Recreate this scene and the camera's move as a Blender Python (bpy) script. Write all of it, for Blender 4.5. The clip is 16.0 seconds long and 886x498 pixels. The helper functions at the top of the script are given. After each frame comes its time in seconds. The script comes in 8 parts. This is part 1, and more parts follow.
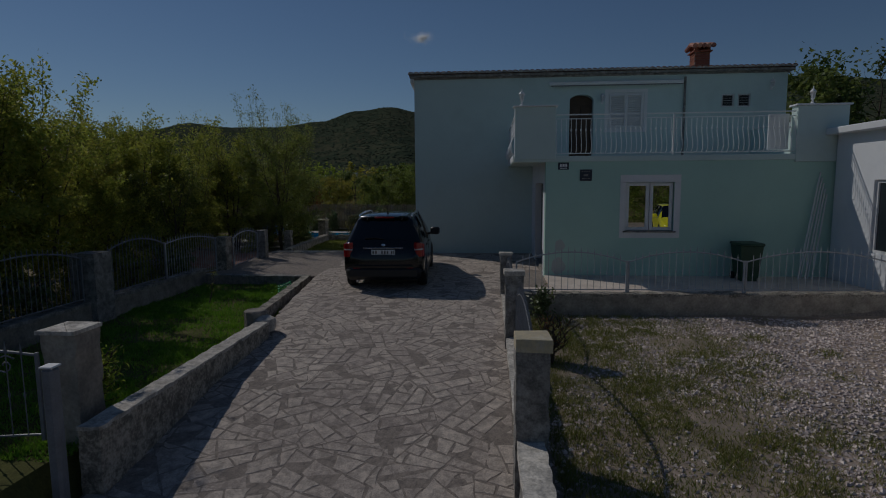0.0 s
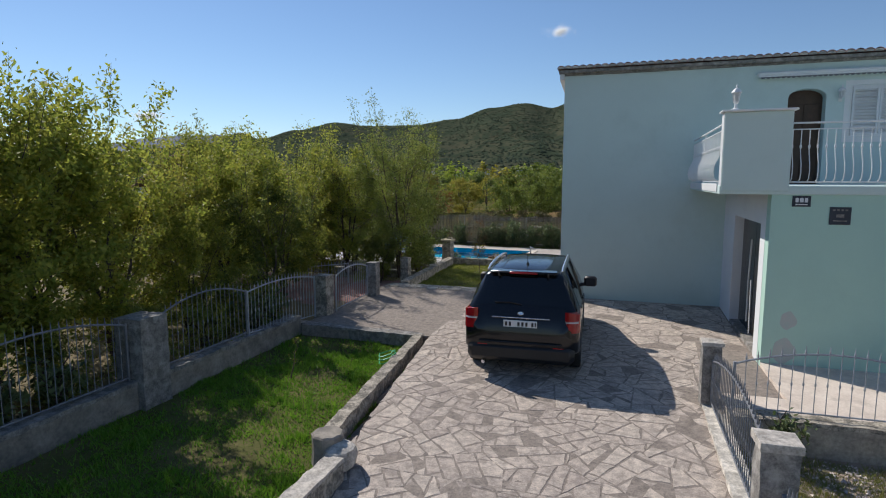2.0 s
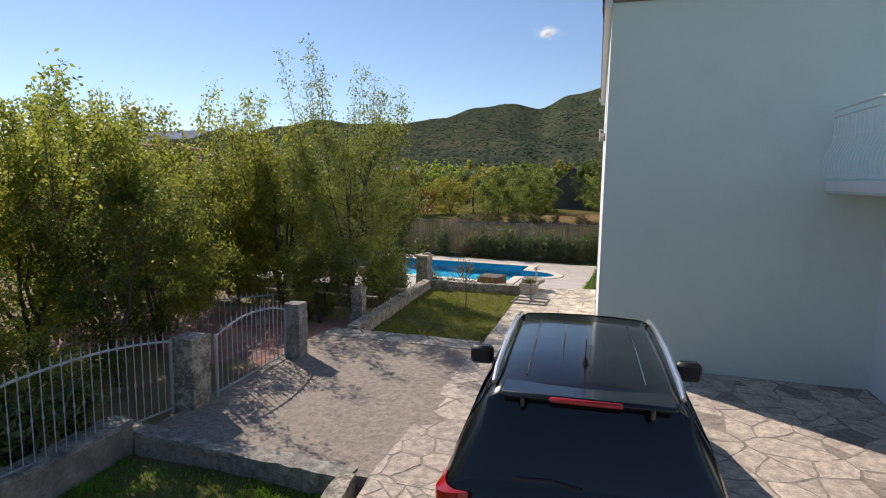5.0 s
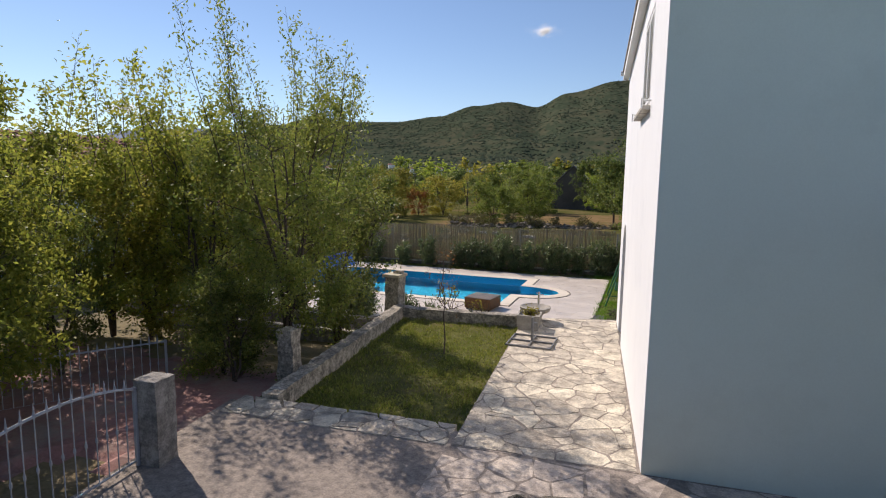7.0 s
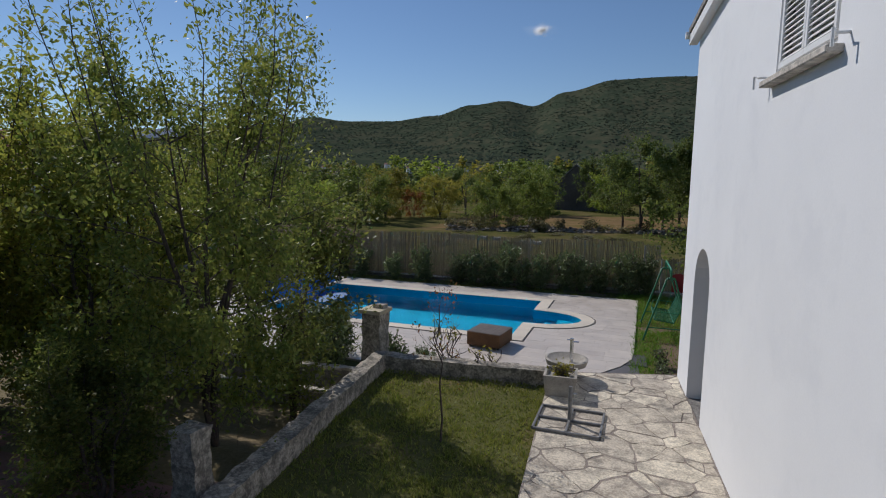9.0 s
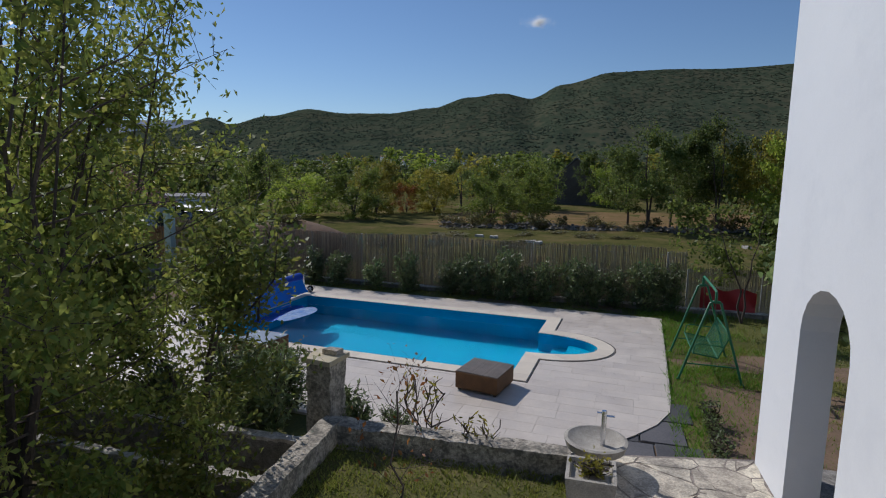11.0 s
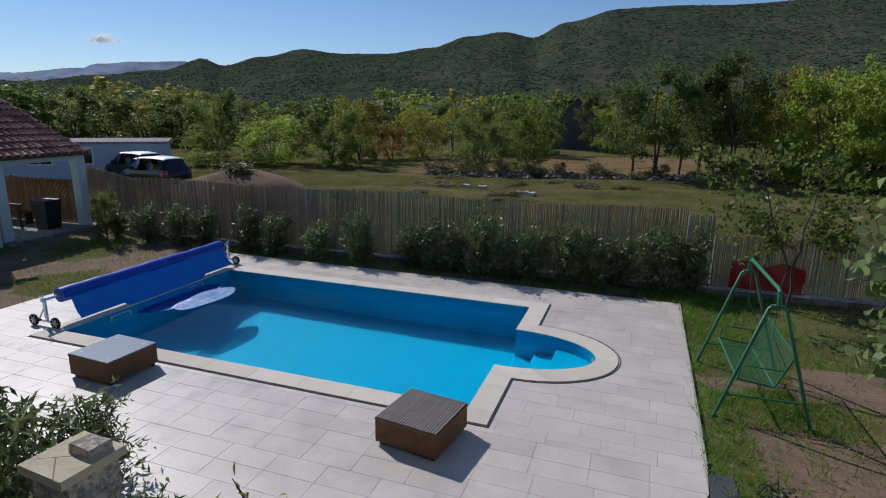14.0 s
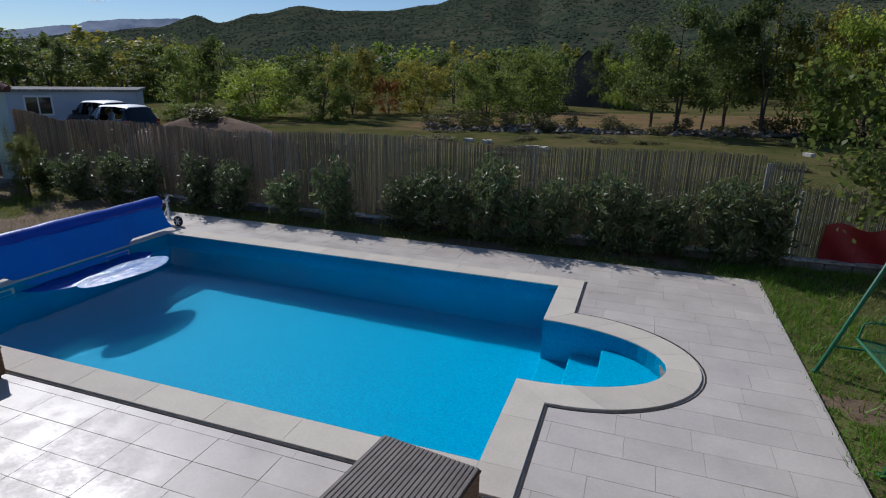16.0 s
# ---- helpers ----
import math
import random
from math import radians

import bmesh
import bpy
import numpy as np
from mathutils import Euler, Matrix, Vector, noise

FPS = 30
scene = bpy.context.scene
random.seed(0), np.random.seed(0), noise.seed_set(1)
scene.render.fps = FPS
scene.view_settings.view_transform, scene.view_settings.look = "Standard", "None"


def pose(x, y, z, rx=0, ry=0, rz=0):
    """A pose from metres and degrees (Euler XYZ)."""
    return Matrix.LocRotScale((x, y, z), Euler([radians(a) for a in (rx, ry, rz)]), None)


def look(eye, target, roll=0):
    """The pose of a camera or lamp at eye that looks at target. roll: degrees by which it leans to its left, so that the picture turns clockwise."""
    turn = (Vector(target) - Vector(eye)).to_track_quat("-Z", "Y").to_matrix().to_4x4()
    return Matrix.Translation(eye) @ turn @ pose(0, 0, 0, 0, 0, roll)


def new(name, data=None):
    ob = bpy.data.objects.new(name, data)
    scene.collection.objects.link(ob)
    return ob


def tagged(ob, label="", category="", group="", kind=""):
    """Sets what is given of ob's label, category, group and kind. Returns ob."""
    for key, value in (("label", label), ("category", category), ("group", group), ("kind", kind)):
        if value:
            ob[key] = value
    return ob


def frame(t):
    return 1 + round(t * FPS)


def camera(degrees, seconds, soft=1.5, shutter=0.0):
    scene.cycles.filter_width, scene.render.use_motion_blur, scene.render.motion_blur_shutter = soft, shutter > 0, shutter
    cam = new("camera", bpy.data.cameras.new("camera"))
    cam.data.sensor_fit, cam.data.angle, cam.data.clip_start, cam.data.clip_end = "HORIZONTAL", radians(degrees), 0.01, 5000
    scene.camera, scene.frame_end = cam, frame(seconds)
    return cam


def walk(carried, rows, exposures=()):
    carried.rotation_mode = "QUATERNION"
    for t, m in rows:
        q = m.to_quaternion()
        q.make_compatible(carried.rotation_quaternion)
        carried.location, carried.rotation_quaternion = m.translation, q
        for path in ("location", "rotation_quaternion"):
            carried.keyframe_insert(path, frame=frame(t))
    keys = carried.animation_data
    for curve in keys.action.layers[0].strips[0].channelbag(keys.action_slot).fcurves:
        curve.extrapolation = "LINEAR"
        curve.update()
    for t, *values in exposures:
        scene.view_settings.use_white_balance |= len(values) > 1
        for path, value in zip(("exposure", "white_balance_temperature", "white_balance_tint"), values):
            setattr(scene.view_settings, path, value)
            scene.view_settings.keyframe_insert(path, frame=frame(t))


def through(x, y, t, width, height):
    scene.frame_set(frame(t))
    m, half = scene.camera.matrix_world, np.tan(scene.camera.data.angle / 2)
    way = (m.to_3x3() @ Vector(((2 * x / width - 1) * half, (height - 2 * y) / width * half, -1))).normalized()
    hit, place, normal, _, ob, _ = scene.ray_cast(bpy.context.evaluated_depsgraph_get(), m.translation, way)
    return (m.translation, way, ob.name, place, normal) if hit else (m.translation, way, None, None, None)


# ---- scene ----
cam = camera(76.2, 16.0, 1.1)
PATH = [
    (0, (0.158, -0.088, 2.905), (-0.007, 1.891, 2.671), -0.4),
    (0.5, (-0.008, 1.023, 3.128), (-0.281, 2.991, 2.893), -0.4),
    (1, (-0.233, 2.088, 3.345), (-0.65, 4.029, 3.107), -0.2),
    (1.5, (-0.518, 3.184, 3.568), (-1.076, 5.089, 3.323), -0.1),
    (2, (-0.848, 4.305, 3.743), (-1.459, 6.194, 3.498), -0.0),
    (2.5, (-1.278, 5.349, 3.783), (-1.869, 7.243, 3.536), 0.0),
    (3, (-1.659, 6.411, 3.812), (-2.245, 8.307, 3.565), 0.1),
    (5.5, (-2.651, 11.724, 3.55), (-3.207, 13.629, 3.304), 1.0),
    (6, (-2.762, 12.763, 3.538), (-3.317, 14.669, 3.292), 1.0),
    (6.5, (-2.964, 13.798, 3.565), (-3.515, 15.704, 3.316), 1.0),
    (7, (-3.199, 14.818, 3.583), (-3.748, 16.725, 3.332), 0.9),
    (7.5, (-3.486, 15.781, 3.604), (-4.034, 17.688, 3.352), 0.9),
    (8, (-3.83, 16.723, 3.586), (-4.371, 18.632, 3.337), 0.7),
    (8.5, (-4.06, 17.59, 3.605), (-4.6, 19.499, 3.356), 0.8),
    (9, (-4.229, 18.437, 3.645), (-4.768, 20.346, 3.392), 0.8),
    (11.5, (-4.876, 22.279, 3.712), (-5.401, 24.185, 3.413), 0.9),
    (12, (-4.908, 22.983, 3.739), (-5.432, 24.884, 3.402), 0.8),
    (12.5, (-4.979, 23.682, 3.717), (-5.5, 25.577, 3.347), 0.8),
    (13, (-4.934, 24.35, 3.711), (-5.454, 26.239, 3.307), 0.8),
    (13.5, (-4.869, 25.023, 3.673), (-5.388, 26.904, 3.236), 0.8),
    (14, (-4.855, 25.743, 3.562), (-5.371, 27.618, 3.093), 0.8),
    (14.5, (-4.922, 26.476, 3.429), (-5.434, 28.343, 2.927), 0.8),
    (15, (-5.086, 27.234, 3.229), (-5.595, 29.093, 2.696), 0.8),
    (15.5, (-5.339, 27.988, 2.981), (-5.843, 29.84, 2.418), 0.9),
    (16, (-5.645, 28.757, 2.713), (-6.151, 30.599, 2.119), 1.0),
]
UNIT = 0.9  # metres to one unit of the plan below
SCALE = Matrix.Scale(UNIT, 4)
EXPOSURES = [(0.0, -1.9, 6240, 11), (0.2, -0.9, 6240, 11), (0.4, -0.1, 6240, 11), (0.5, 0.0, 6240, 11), (2.5, 0.17, 6590, 11), (3.0, 0.27, 6650, 11), (5.5, 0.45, 7090, 16), (6.5, 0.42, 7090, 17), (7.5, 0.22, 6940, 18), (8.0, 0.05, 6890, 17), (8.5, -0.2, 6640, 15), (9.0, -0.4, 6290, 13), (12.0, -0.31, 6090, 13), (12.5, -0.25, 6110, 13), (13.4, -0.2, 5990, 13), (14.0, -0.29, 5930, 13), (14.5, -0.34, 5910, 13), (16.0, -0.42, 5880, 13)]
walk(cam, [(t, look(Vector(eye) * UNIT, Vector(target) * UNIT, roll)) for t, eye, target, roll in PATH], EXPOSURES)

# ---- world and sun ----
SUN_EL = radians(39.5)
SUN_TO = Vector((-0.825, 0.565, 0.0)).normalized() * math.cos(SUN_EL) + Vector((0, 0, math.sin(SUN_EL)))
world = bpy.data.worlds.new("world")
scene.world = world
world.use_nodes = True
sky = world.node_tree.nodes.new("ShaderNodeTexSky")
sky.sky_type, sky.sun_disc = "NISHITA", False
sky.sun_elevation, sky.sun_rotation = SUN_EL, math.atan2(SUN_TO.x, SUN_TO.y)
sky.altitude, sky.air_density, sky.dust_density, sky.ozone_density = 300, 1.0, 0.05, 5.0
world.node_tree.links.new(sky.outputs[0], world.node_tree.nodes["Background"].inputs[0])
world.node_tree.nodes["Background"].inputs[1].default_value = 0.096
sun_data = bpy.data.lights.new("sun", "SUN")
sun_data.energy, sun_data.angle, sun_data.color = 3.9, radians(0.5), (1.0, 0.95, 0.87)
sun = new("sun", sun_data)
sun.matrix_world = look((0, 0, 30), Vector((0, 0, 30)) - SUN_TO)


# ---- small builders ----
class Shape:
    """Collects vertices and faces of one mesh."""

    def __init__(self):
        self.v, self.f, self.m = [], [], []

    def add(self, verts, faces, slot=0):
        n = len(self.v)
        self.v += [tuple(p) for p in verts]
        self.f += [tuple(n + i for i in f) for f in faces]
        self.m += [slot] * len(faces)
        return self

    def box(self, a, b, bevel=0.0, slot=0, m=None):
        lo = [min(p, q) for p, q in zip(a, b)]
        hi = [max(p, q) for p, q in zip(a, b)]
        bevel = min(bevel, *(0.45 * (h - l) for l, h in zip(lo, hi)))
        if bevel <= 0:
            v = [(x, y, z) for x in (lo[0], hi[0]) for y in (lo[1], hi[1]) for z in (lo[2], hi[2])]
            f = [(0, 1, 3, 2), (4, 6, 7, 5), (0, 4, 5, 1), (2, 3, 7, 6), (0, 2, 6, 4), (1, 5, 7, 3)]
        else:
            v, ids = [], {}
            for s in [(i, j, k) for i in (0, 1) for j in (0, 1) for k in (0, 1)]:
                for ax in range(3):
                    p = [(hi if s[i] else lo)[i] + (0 if i == ax else (-bevel if s[i] else bevel)) for i in range(3)]
                    ids[s, ax] = len(v)
                    v.append(p)
            f = []
            for ax in range(3):
                o1, o2 = (ax + 1) % 3, (ax + 2) % 3
                for sg in (0, 1):
                    ring = []
                    for q1, q2 in ((0, 0), (1, 0), (1, 1), (0, 1)):
                        s = [0, 0, 0]
                        s[ax], s[o1], s[o2] = sg, q1, q2
                        ring.append(ids[tuple(s), ax])
                    f.append(tuple(ring if sg else ring[::-1]))
                for s1 in (0, 1):
                    for s2 in (0, 1):
                        e = []
                        for end in (0, 1):
                            s = [0, 0, 0]
                            s[ax], s[o1], s[o2] = end, s1, s2
                            e.append(tuple(s))
                        q = (ids[e[0], o1], ids[e[1], o1], ids[e[1], o2], ids[e[0], o2])
                        f.append(q if s1 != s2 else q[::-1])
            for s in [(i, j, k) for i in (0, 1) for j in (0, 1) for k in (0, 1)]:
                t3 = (ids[s, 0], ids[s, 1], ids[s, 2])
                f.append(t3 if sum(s) % 2 else t3[::-1])
        if m is not None:
            v = [m @ Vector(p) for p in v]
        return self.add(v, f, slot)

    def rough(self, a, b, step=0.12, amount=0.012, seed=0, slot=0):
        """A box whose faces are uneven, as of hand-laid render or worn stone."""
        a, b = Vector(a), Vector(b)
        for ax in range(3):
            o1, o2 = (ax + 1) % 3, (ax + 2) % 3
            n1, n2 = max(1, round((b[o1] - a[o1]) / step)), max(1, round((b[o2] - a[o2]) / step))
            for end in (a, b):
                v = []
                for i in range(n1 + 1):
                    for j in range(n2 + 1):
                        p = Vector((0, 0, 0))
                        p[ax], p[o1], p[o2] = end[ax], a[o1] + (b[o1] - a[o1]) * i / n1, a[o2] + (b[o2] - a[o2]) * j / n2
                        v.append(p + noise.noise_vector(p * 5 + Vector((seed, 0, 0))) * amount)
                self.add(v, [(i * (n2 + 1) + j, (i + 1) * (n2 + 1) + j, (i + 1) * (n2 + 1) + j + 1, i * (n2 + 1) + j + 1) for i in range(n1) for j in range(n2)], slot)
        return self

    def prism(self, poly, z0, z1, chamfer=0.0, slot=0, m=None):
        """A flat polygon (anticlockwise) drawn up from z0 to z1; z may be functions of x, y."""
        za = z0 if callable(z0) else (lambda x, y: z0)
        zb = z1 if callable(z1) else (lambda x, y: z1)
        n = len(poly)
        cx, cy = sum(p[0] for p in poly) / n, sum(p[1] for p in poly) / n
        v = [(x, y, za(x, y)) for x, y in poly]
        if chamfer > 0:
            v += [(x, y, zb(x, y) - chamfer) for x, y in poly]
            for x, y in poly:
                d = math.hypot(x - cx, y - cy) or 1
                k = max(0.3, 1 - chamfer * 1.3 / d)
                v.append((cx + (x - cx) * k, cy + (y - cy) * k, zb(x, y)))
            rings = 3
        else:
            v += [(x, y, zb(x, y)) for x, y in poly]
            rings = 2
        f = [tuple(range(n))[::-1], tuple((rings - 1) * n + i for i in range(n))]
        for r in range(rings - 1):
            f += [(r * n + i, r * n + (i + 1) % n, (r + 1) * n + (i + 1) % n, (r + 1) * n + i) for i in range(n)]
        if m is not None:
            v = [m @ Vector(p) for p in v]
        return self.add(v, f, slot)

    def rod(self, a, b, r, r2=None, n=8, slot=0):
        a, b = Vector(a), Vector(b)
        q = (b - a).to_track_quat("Z", "Y")
        v = []
        for p, rr in ((a, r), (b, r if r2 is None else r2)):
            v += [p + q @ Vector((rr * math.cos(2 * math.pi * i / n), rr * math.sin(2 * math.pi * i / n), 0)) for i in range(n)]
        f = [(i, (i + 1) % n, n + (i + 1) % n, n + i) for i in range(n)] + [tuple(range(n))[::-1], tuple(range(n, 2 * n))]
        return self.add(v, f, slot)

    def tube(self, pts, r, n=6, slot=0):
        """A round bar through points; r is a number or one a point."""
        pts = [Vector(p) for p in pts]
        rs = r if isinstance(r, (list, tuple)) else [r] * len(pts)
        v = []
        up = None
        for i, p in enumerate(pts):
            d = (pts[min(i + 1, len(pts) - 1)] - pts[max(i - 1, 0)]).normalized()
            if up is None:
                up = d.orthogonal().normalized()
            up = (up - d * up.dot(d)).normalized()
            side = d.cross(up)
            v += [p + (up * math.cos(2 * math.pi * k / n) + side * math.sin(2 * math.pi * k / n)) * rs[i] for k in range(n)]
        f = [(i * n + k, i * n + (k + 1) % n, (i + 1) * n + (k + 1) % n, (i + 1) * n + k) for i in range(len(pts) - 1) for k in range(n)]
        f += [tuple(range(n))[::-1], tuple((len(pts) - 1) * n + k for k in range(n))]
        return self.add(v, f, slot)

    def lathe(self, profile, n=16, at=(0, 0, 0), slot=0):
        v = [(at[0] + r * math.cos(2 * math.pi * k / n), at[1] + r * math.sin(2 * math.pi * k / n), at[2] + z) for r, z in profile for k in range(n)]
        f = [(i * n + k, i * n + (k + 1) % n, (i + 1) * n + (k + 1) % n, (i + 1) * n + k) for i in range(len(profile) - 1) for k in range(n)]
        f += [tuple(range(n))[::-1], tuple((len(profile) - 1) * n + k for k in range(n))]
        return self.add(v, f, slot)

    def loft(self, rings, closed=True, caps=True, slot=0):
        n = len(rings[0])
        v = [p for r in rings for p in r]
        last = n if closed else n - 1
        f = [(i * n + k, i * n + (k + 1) % n, (i + 1) * n + (k + 1) % n, (i + 1) * n + k) for i in range(len(rings) - 1) for k in range(last)]
        if caps:
            f += [tuple(range(n))[::-1], tuple((len(rings) - 1) * n + k for k in range(n))]
        return self.add(v, f, slot)

    def mesh(self, name, mats, smooth=False, fix=True):
        me = bpy.data.meshes.new(name)
        me.from_pydata(self.v, [], self.f)
        for one in mats if isinstance(mats, (list, tuple)) else [mats]:
            me.materials.append(one)
        if any(self.m):
            me.polygons.foreach_set("material_index", self.m)
        if fix:
            bm = bmesh.new()
            bm.from_mesh(me)
            bmesh.ops.recalc_face_normals(bm, faces=bm.faces)
            bm.to_mesh(me)
            bm.free()
        if smooth:
            me.polygons.foreach_set("use_smooth", [True] * len(me.polygons))
            me.set_sharp_from_angle(angle=radians(38))
        me.update()
        return me


def part(name, shape, mats, parent=None, label="", smooth=False, fix=True):
    """One mesh object; with a parent, a part of it in the parent's own space."""
    me = shape if isinstance(shape, bpy.types.Mesh) else shape.mesh(name, mats, smooth, fix)
    ob = new(name, me)
    if parent is not None:
        ob.parent = parent
    else:
        ob.matrix_basis = SCALE
    if label:
        ob["label"] = label
    return ob


def thing(name, label, category, at=(0, 0, 0), turn=0.0, group="", kind=""):
    ob = new(name)
    ob.empty_display_size = 0.2
    ob.matrix_basis = SCALE @ pose(*at, 0, 0, turn)
    return tagged(ob, label, category, group, kind)


def setting(name, shape, mats, label, category, smooth=False, fix=True, kind="structure"):
    return tagged(part(name, shape, mats, None, "", smooth, fix), label, category, "", kind)


# ---- materials ----
def mat(name, c1, c2=None, scale=2.0, fine=30.0, rough=0.75, bump=0.2, metal=0.0, vary=0.0, island=0.0, spec=0.5, stain=None, stain_amount=0.0, depth=0.01, stain_scale=0.7, wet=0.0, contrast=0.16):
    """Two tones mixed by coarse and fine noise, with relief; vary: by object; island: by loose piece; stain: a third tone in blots."""
    mt = bpy.data.materials.new(name)
    mt.use_nodes = True
    nt = mt.node_tree
    b = nt.nodes["Principled BSDF"]
    c2 = c2 or tuple(0.8 * c for c in c1)
    geo = nt.nodes.new("ShaderNodeNewGeometry")

    def noise_tex(s, detail, rough_):
        t = nt.nodes.new("ShaderNodeTexNoise")
        t.inputs["Scale"].default_value, t.inputs["Detail"].default_value, t.inputs["Roughness"].default_value = s, detail, rough_
        nt.links.new(geo.outputs["Position"], t.inputs["Vector"])
        return t

    def math_node(op, a, c):
        k = nt.nodes.new("ShaderNodeMath")
        k.operation = op
        for i, s in enumerate((a, c)):
            if isinstance(s, (int, float)):
                k.inputs[i].default_value = s
            else:
                nt.links.new(s, k.inputs[i])
        return k.outputs[0]

    coarse, small = noise_tex(scale, 4, 0.6), noise_tex(fine, 3, 0.6)
    f = math_node("ADD", math_node("MULTIPLY", coarse.outputs[0], 0.6), math_node("MULTIPLY", small.outputs[0], 0.4))
    ramp = nt.nodes.new("ShaderNodeMapRange")
    ramp.inputs[1].default_value, ramp.inputs[2].default_value = 0.5 - contrast, 0.5 + contrast
    nt.links.new(f, ramp.inputs[0])
    mix = nt.nodes.new("ShaderNodeMix")
    mix.data_type = "RGBA"
    nt.links.new(ramp.outputs[0], mix.inputs[0])
    mix.inputs[6].default_value, mix.inputs[7].default_value = (*c1, 1), (*c2, 1)
    colour = mix.outputs[2]
    if stain:
        blot = noise_tex(stain_scale, 6, 0.7)
        r2 = nt.nodes.new("ShaderNodeMapRange")
        r2.inputs[1].default_value, r2.inputs[2].default_value = 0.5, 0.66
        r2.inputs[4].default_value = stain_amount
        nt.links.new(blot.outputs[0], r2.inputs[0])
        mx = nt.nodes.new("ShaderNodeMix")
        mx.data_type = "RGBA"
        nt.links.new(r2.outputs[0], mx.inputs[0])
        nt.links.new(colour, mx.inputs[6])
        mx.inputs[7].default_value = (*stain, 1)
        colour = mx.outputs[2]
    for amount, source in ((vary, "o"), (island, "i")):
        if amount:
            rnd = nt.nodes.new("ShaderNodeObjectInfo").outputs["Random"] if source == "o" else geo.outputs["Random Per Island"]
            hsv = nt.nodes.new("ShaderNodeHueSaturation")
            val = math_node("ADD", math_node("MULTIPLY", rnd, 2 * amount), 1 - amount)
            hue = math_node("ADD", math_node("MULTIPLY", rnd, 0.06 * amount), 0.5 - 0.03 * amount)
            nt.links.new(val, hsv.inputs["Value"])
            nt.links.new(hue, hsv.inputs["Hue"])
            nt.links.new(colour, hsv.inputs["Color"])
            colour = hsv.outputs[0]
    nt.links.new(colour, b.inputs["Base Color"])
    b.inputs["Metallic"].default_value = metal
    b.inputs["Specular IOR Level"].default_value = spec
    rr = math_node("ADD", math_node("MULTIPLY", small.outputs[0], 0.16), rough - 0.08)
    if wet:
        pools = nt.nodes.new("ShaderNodeMapRange")
        pools.inputs[1].default_value, pools.inputs[2].default_value, pools.inputs[4].default_value = 0.42, 0.68, wet
        nt.links.new(noise_tex(2.2, 6, 0.7).outputs[0], pools.inputs[0])
        rr = math_node("SUBTRACT", rr, pools.outputs[0])
    nt.links.new(rr, b.inputs["Roughness"])
    if bump:
        bp = nt.nodes.new("ShaderNodeBump")
        bp.inputs["Strength"].default_value, bp.inputs["Distance"].default_value = bump, depth
        nt.links.new(f, bp.inputs["Height"])
        nt.links.new(bp.outputs[0], b.inputs["Normal"])
    return mt


def leaf_mat(name, c1, c2, vary=0.25, glow=0.35, gloss=0.35):
    """Thin leaves that let light through, each leaf a little different."""
    mt = bpy.data.materials.new(name)
    mt.use_nodes = True
    nt = mt.node_tree
    b = nt.nodes["Principled BSDF"]
    geo, info = nt.nodes.new("ShaderNodeNewGeometry"), nt.nodes.new("ShaderNodeObjectInfo")
    mix = nt.nodes.new("ShaderNodeMix")
    mix.data_type = "RGBA"
    mix.inputs[6].default_value, mix.inputs[7].default_value = (*c1, 1), (*c2, 1)
    nt.links.new(geo.outputs["Random Per Island"], mix.inputs[0])
    hsv = nt.nodes.new("ShaderNodeHueSaturation")
    mr = nt.nodes.new("ShaderNodeMapRange")
    mr.inputs[3].default_value, mr.inputs[4].default_value = 1 - vary, 1 + vary
    nt.links.new(info.outputs["Random"], mr.inputs[0])
    nt.links.new(mr.outputs[0], hsv.inputs["Value"])
    nt.links.new(mix.outputs[2], hsv.inputs["Color"])
    nt.links.new(hsv.outputs[0], b.inputs["Base Color"])
    b.inputs["Roughness"].default_value, b.inputs["Specular IOR Level"].default_value = 0.5, gloss
    tr, ms = nt.nodes.new("ShaderNodeBsdfTranslucent"), nt.nodes.new("ShaderNodeMixShader")
    nt.links.new(hsv.outputs[0], tr.inputs[0])
    ms.inputs[0].default_value = glow
    nt.links.new(b.outputs[0], ms.inputs[1])
    nt.links.new(tr.outputs[0], ms.inputs[2])
    nt.links.new(ms.outputs[0], nt.nodes["Material Output"].inputs[0])
    return mt


def glass_mat(name, tint, rough=0.02, through=1.0, ior=1.45):
    mt = bpy.data.materials.new(name)
    mt.use_nodes = True
    b = mt.node_tree.nodes["Principled BSDF"]
    b.inputs["Base Color"].default_value = (*tint, 1)
    b.inputs["Roughness"].default_value = rough
    b.inputs["Transmission Weight"].default_value = through
    b.inputs["IOR"].default_value = ior
    return mt


M_MINT2 = mat("green_mint_render", (0.46, 0.67, 0.57), (0.42, 0.62, 0.53), 0.8, 60, 0.9, 0.25, depth=0.004, stain=(0.40, 0.58, 0.50), stain_amount=0.35)
M_MINT = mat("mint_render", (0.60, 0.715, 0.675), (0.55, 0.66, 0.62), 0.8, 60, 0.9, 0.25, depth=0.004, stain=(0.47, 0.57, 0.53), stain_amount=0.35)
M_WHITE = mat("white_render", (0.78, 0.79, 0.80), (0.73, 0.74, 0.755), 0.9, 70, 0.9, 0.3, depth=0.004, stain=(0.66, 0.675, 0.70), stain_amount=0.4, stain_scale=1.4)
M_TRIM = mat("white_paint", (0.78, 0.78, 0.77), (0.70, 0.70, 0.69), 3, 50, 0.55, 0.08, depth=0.003)
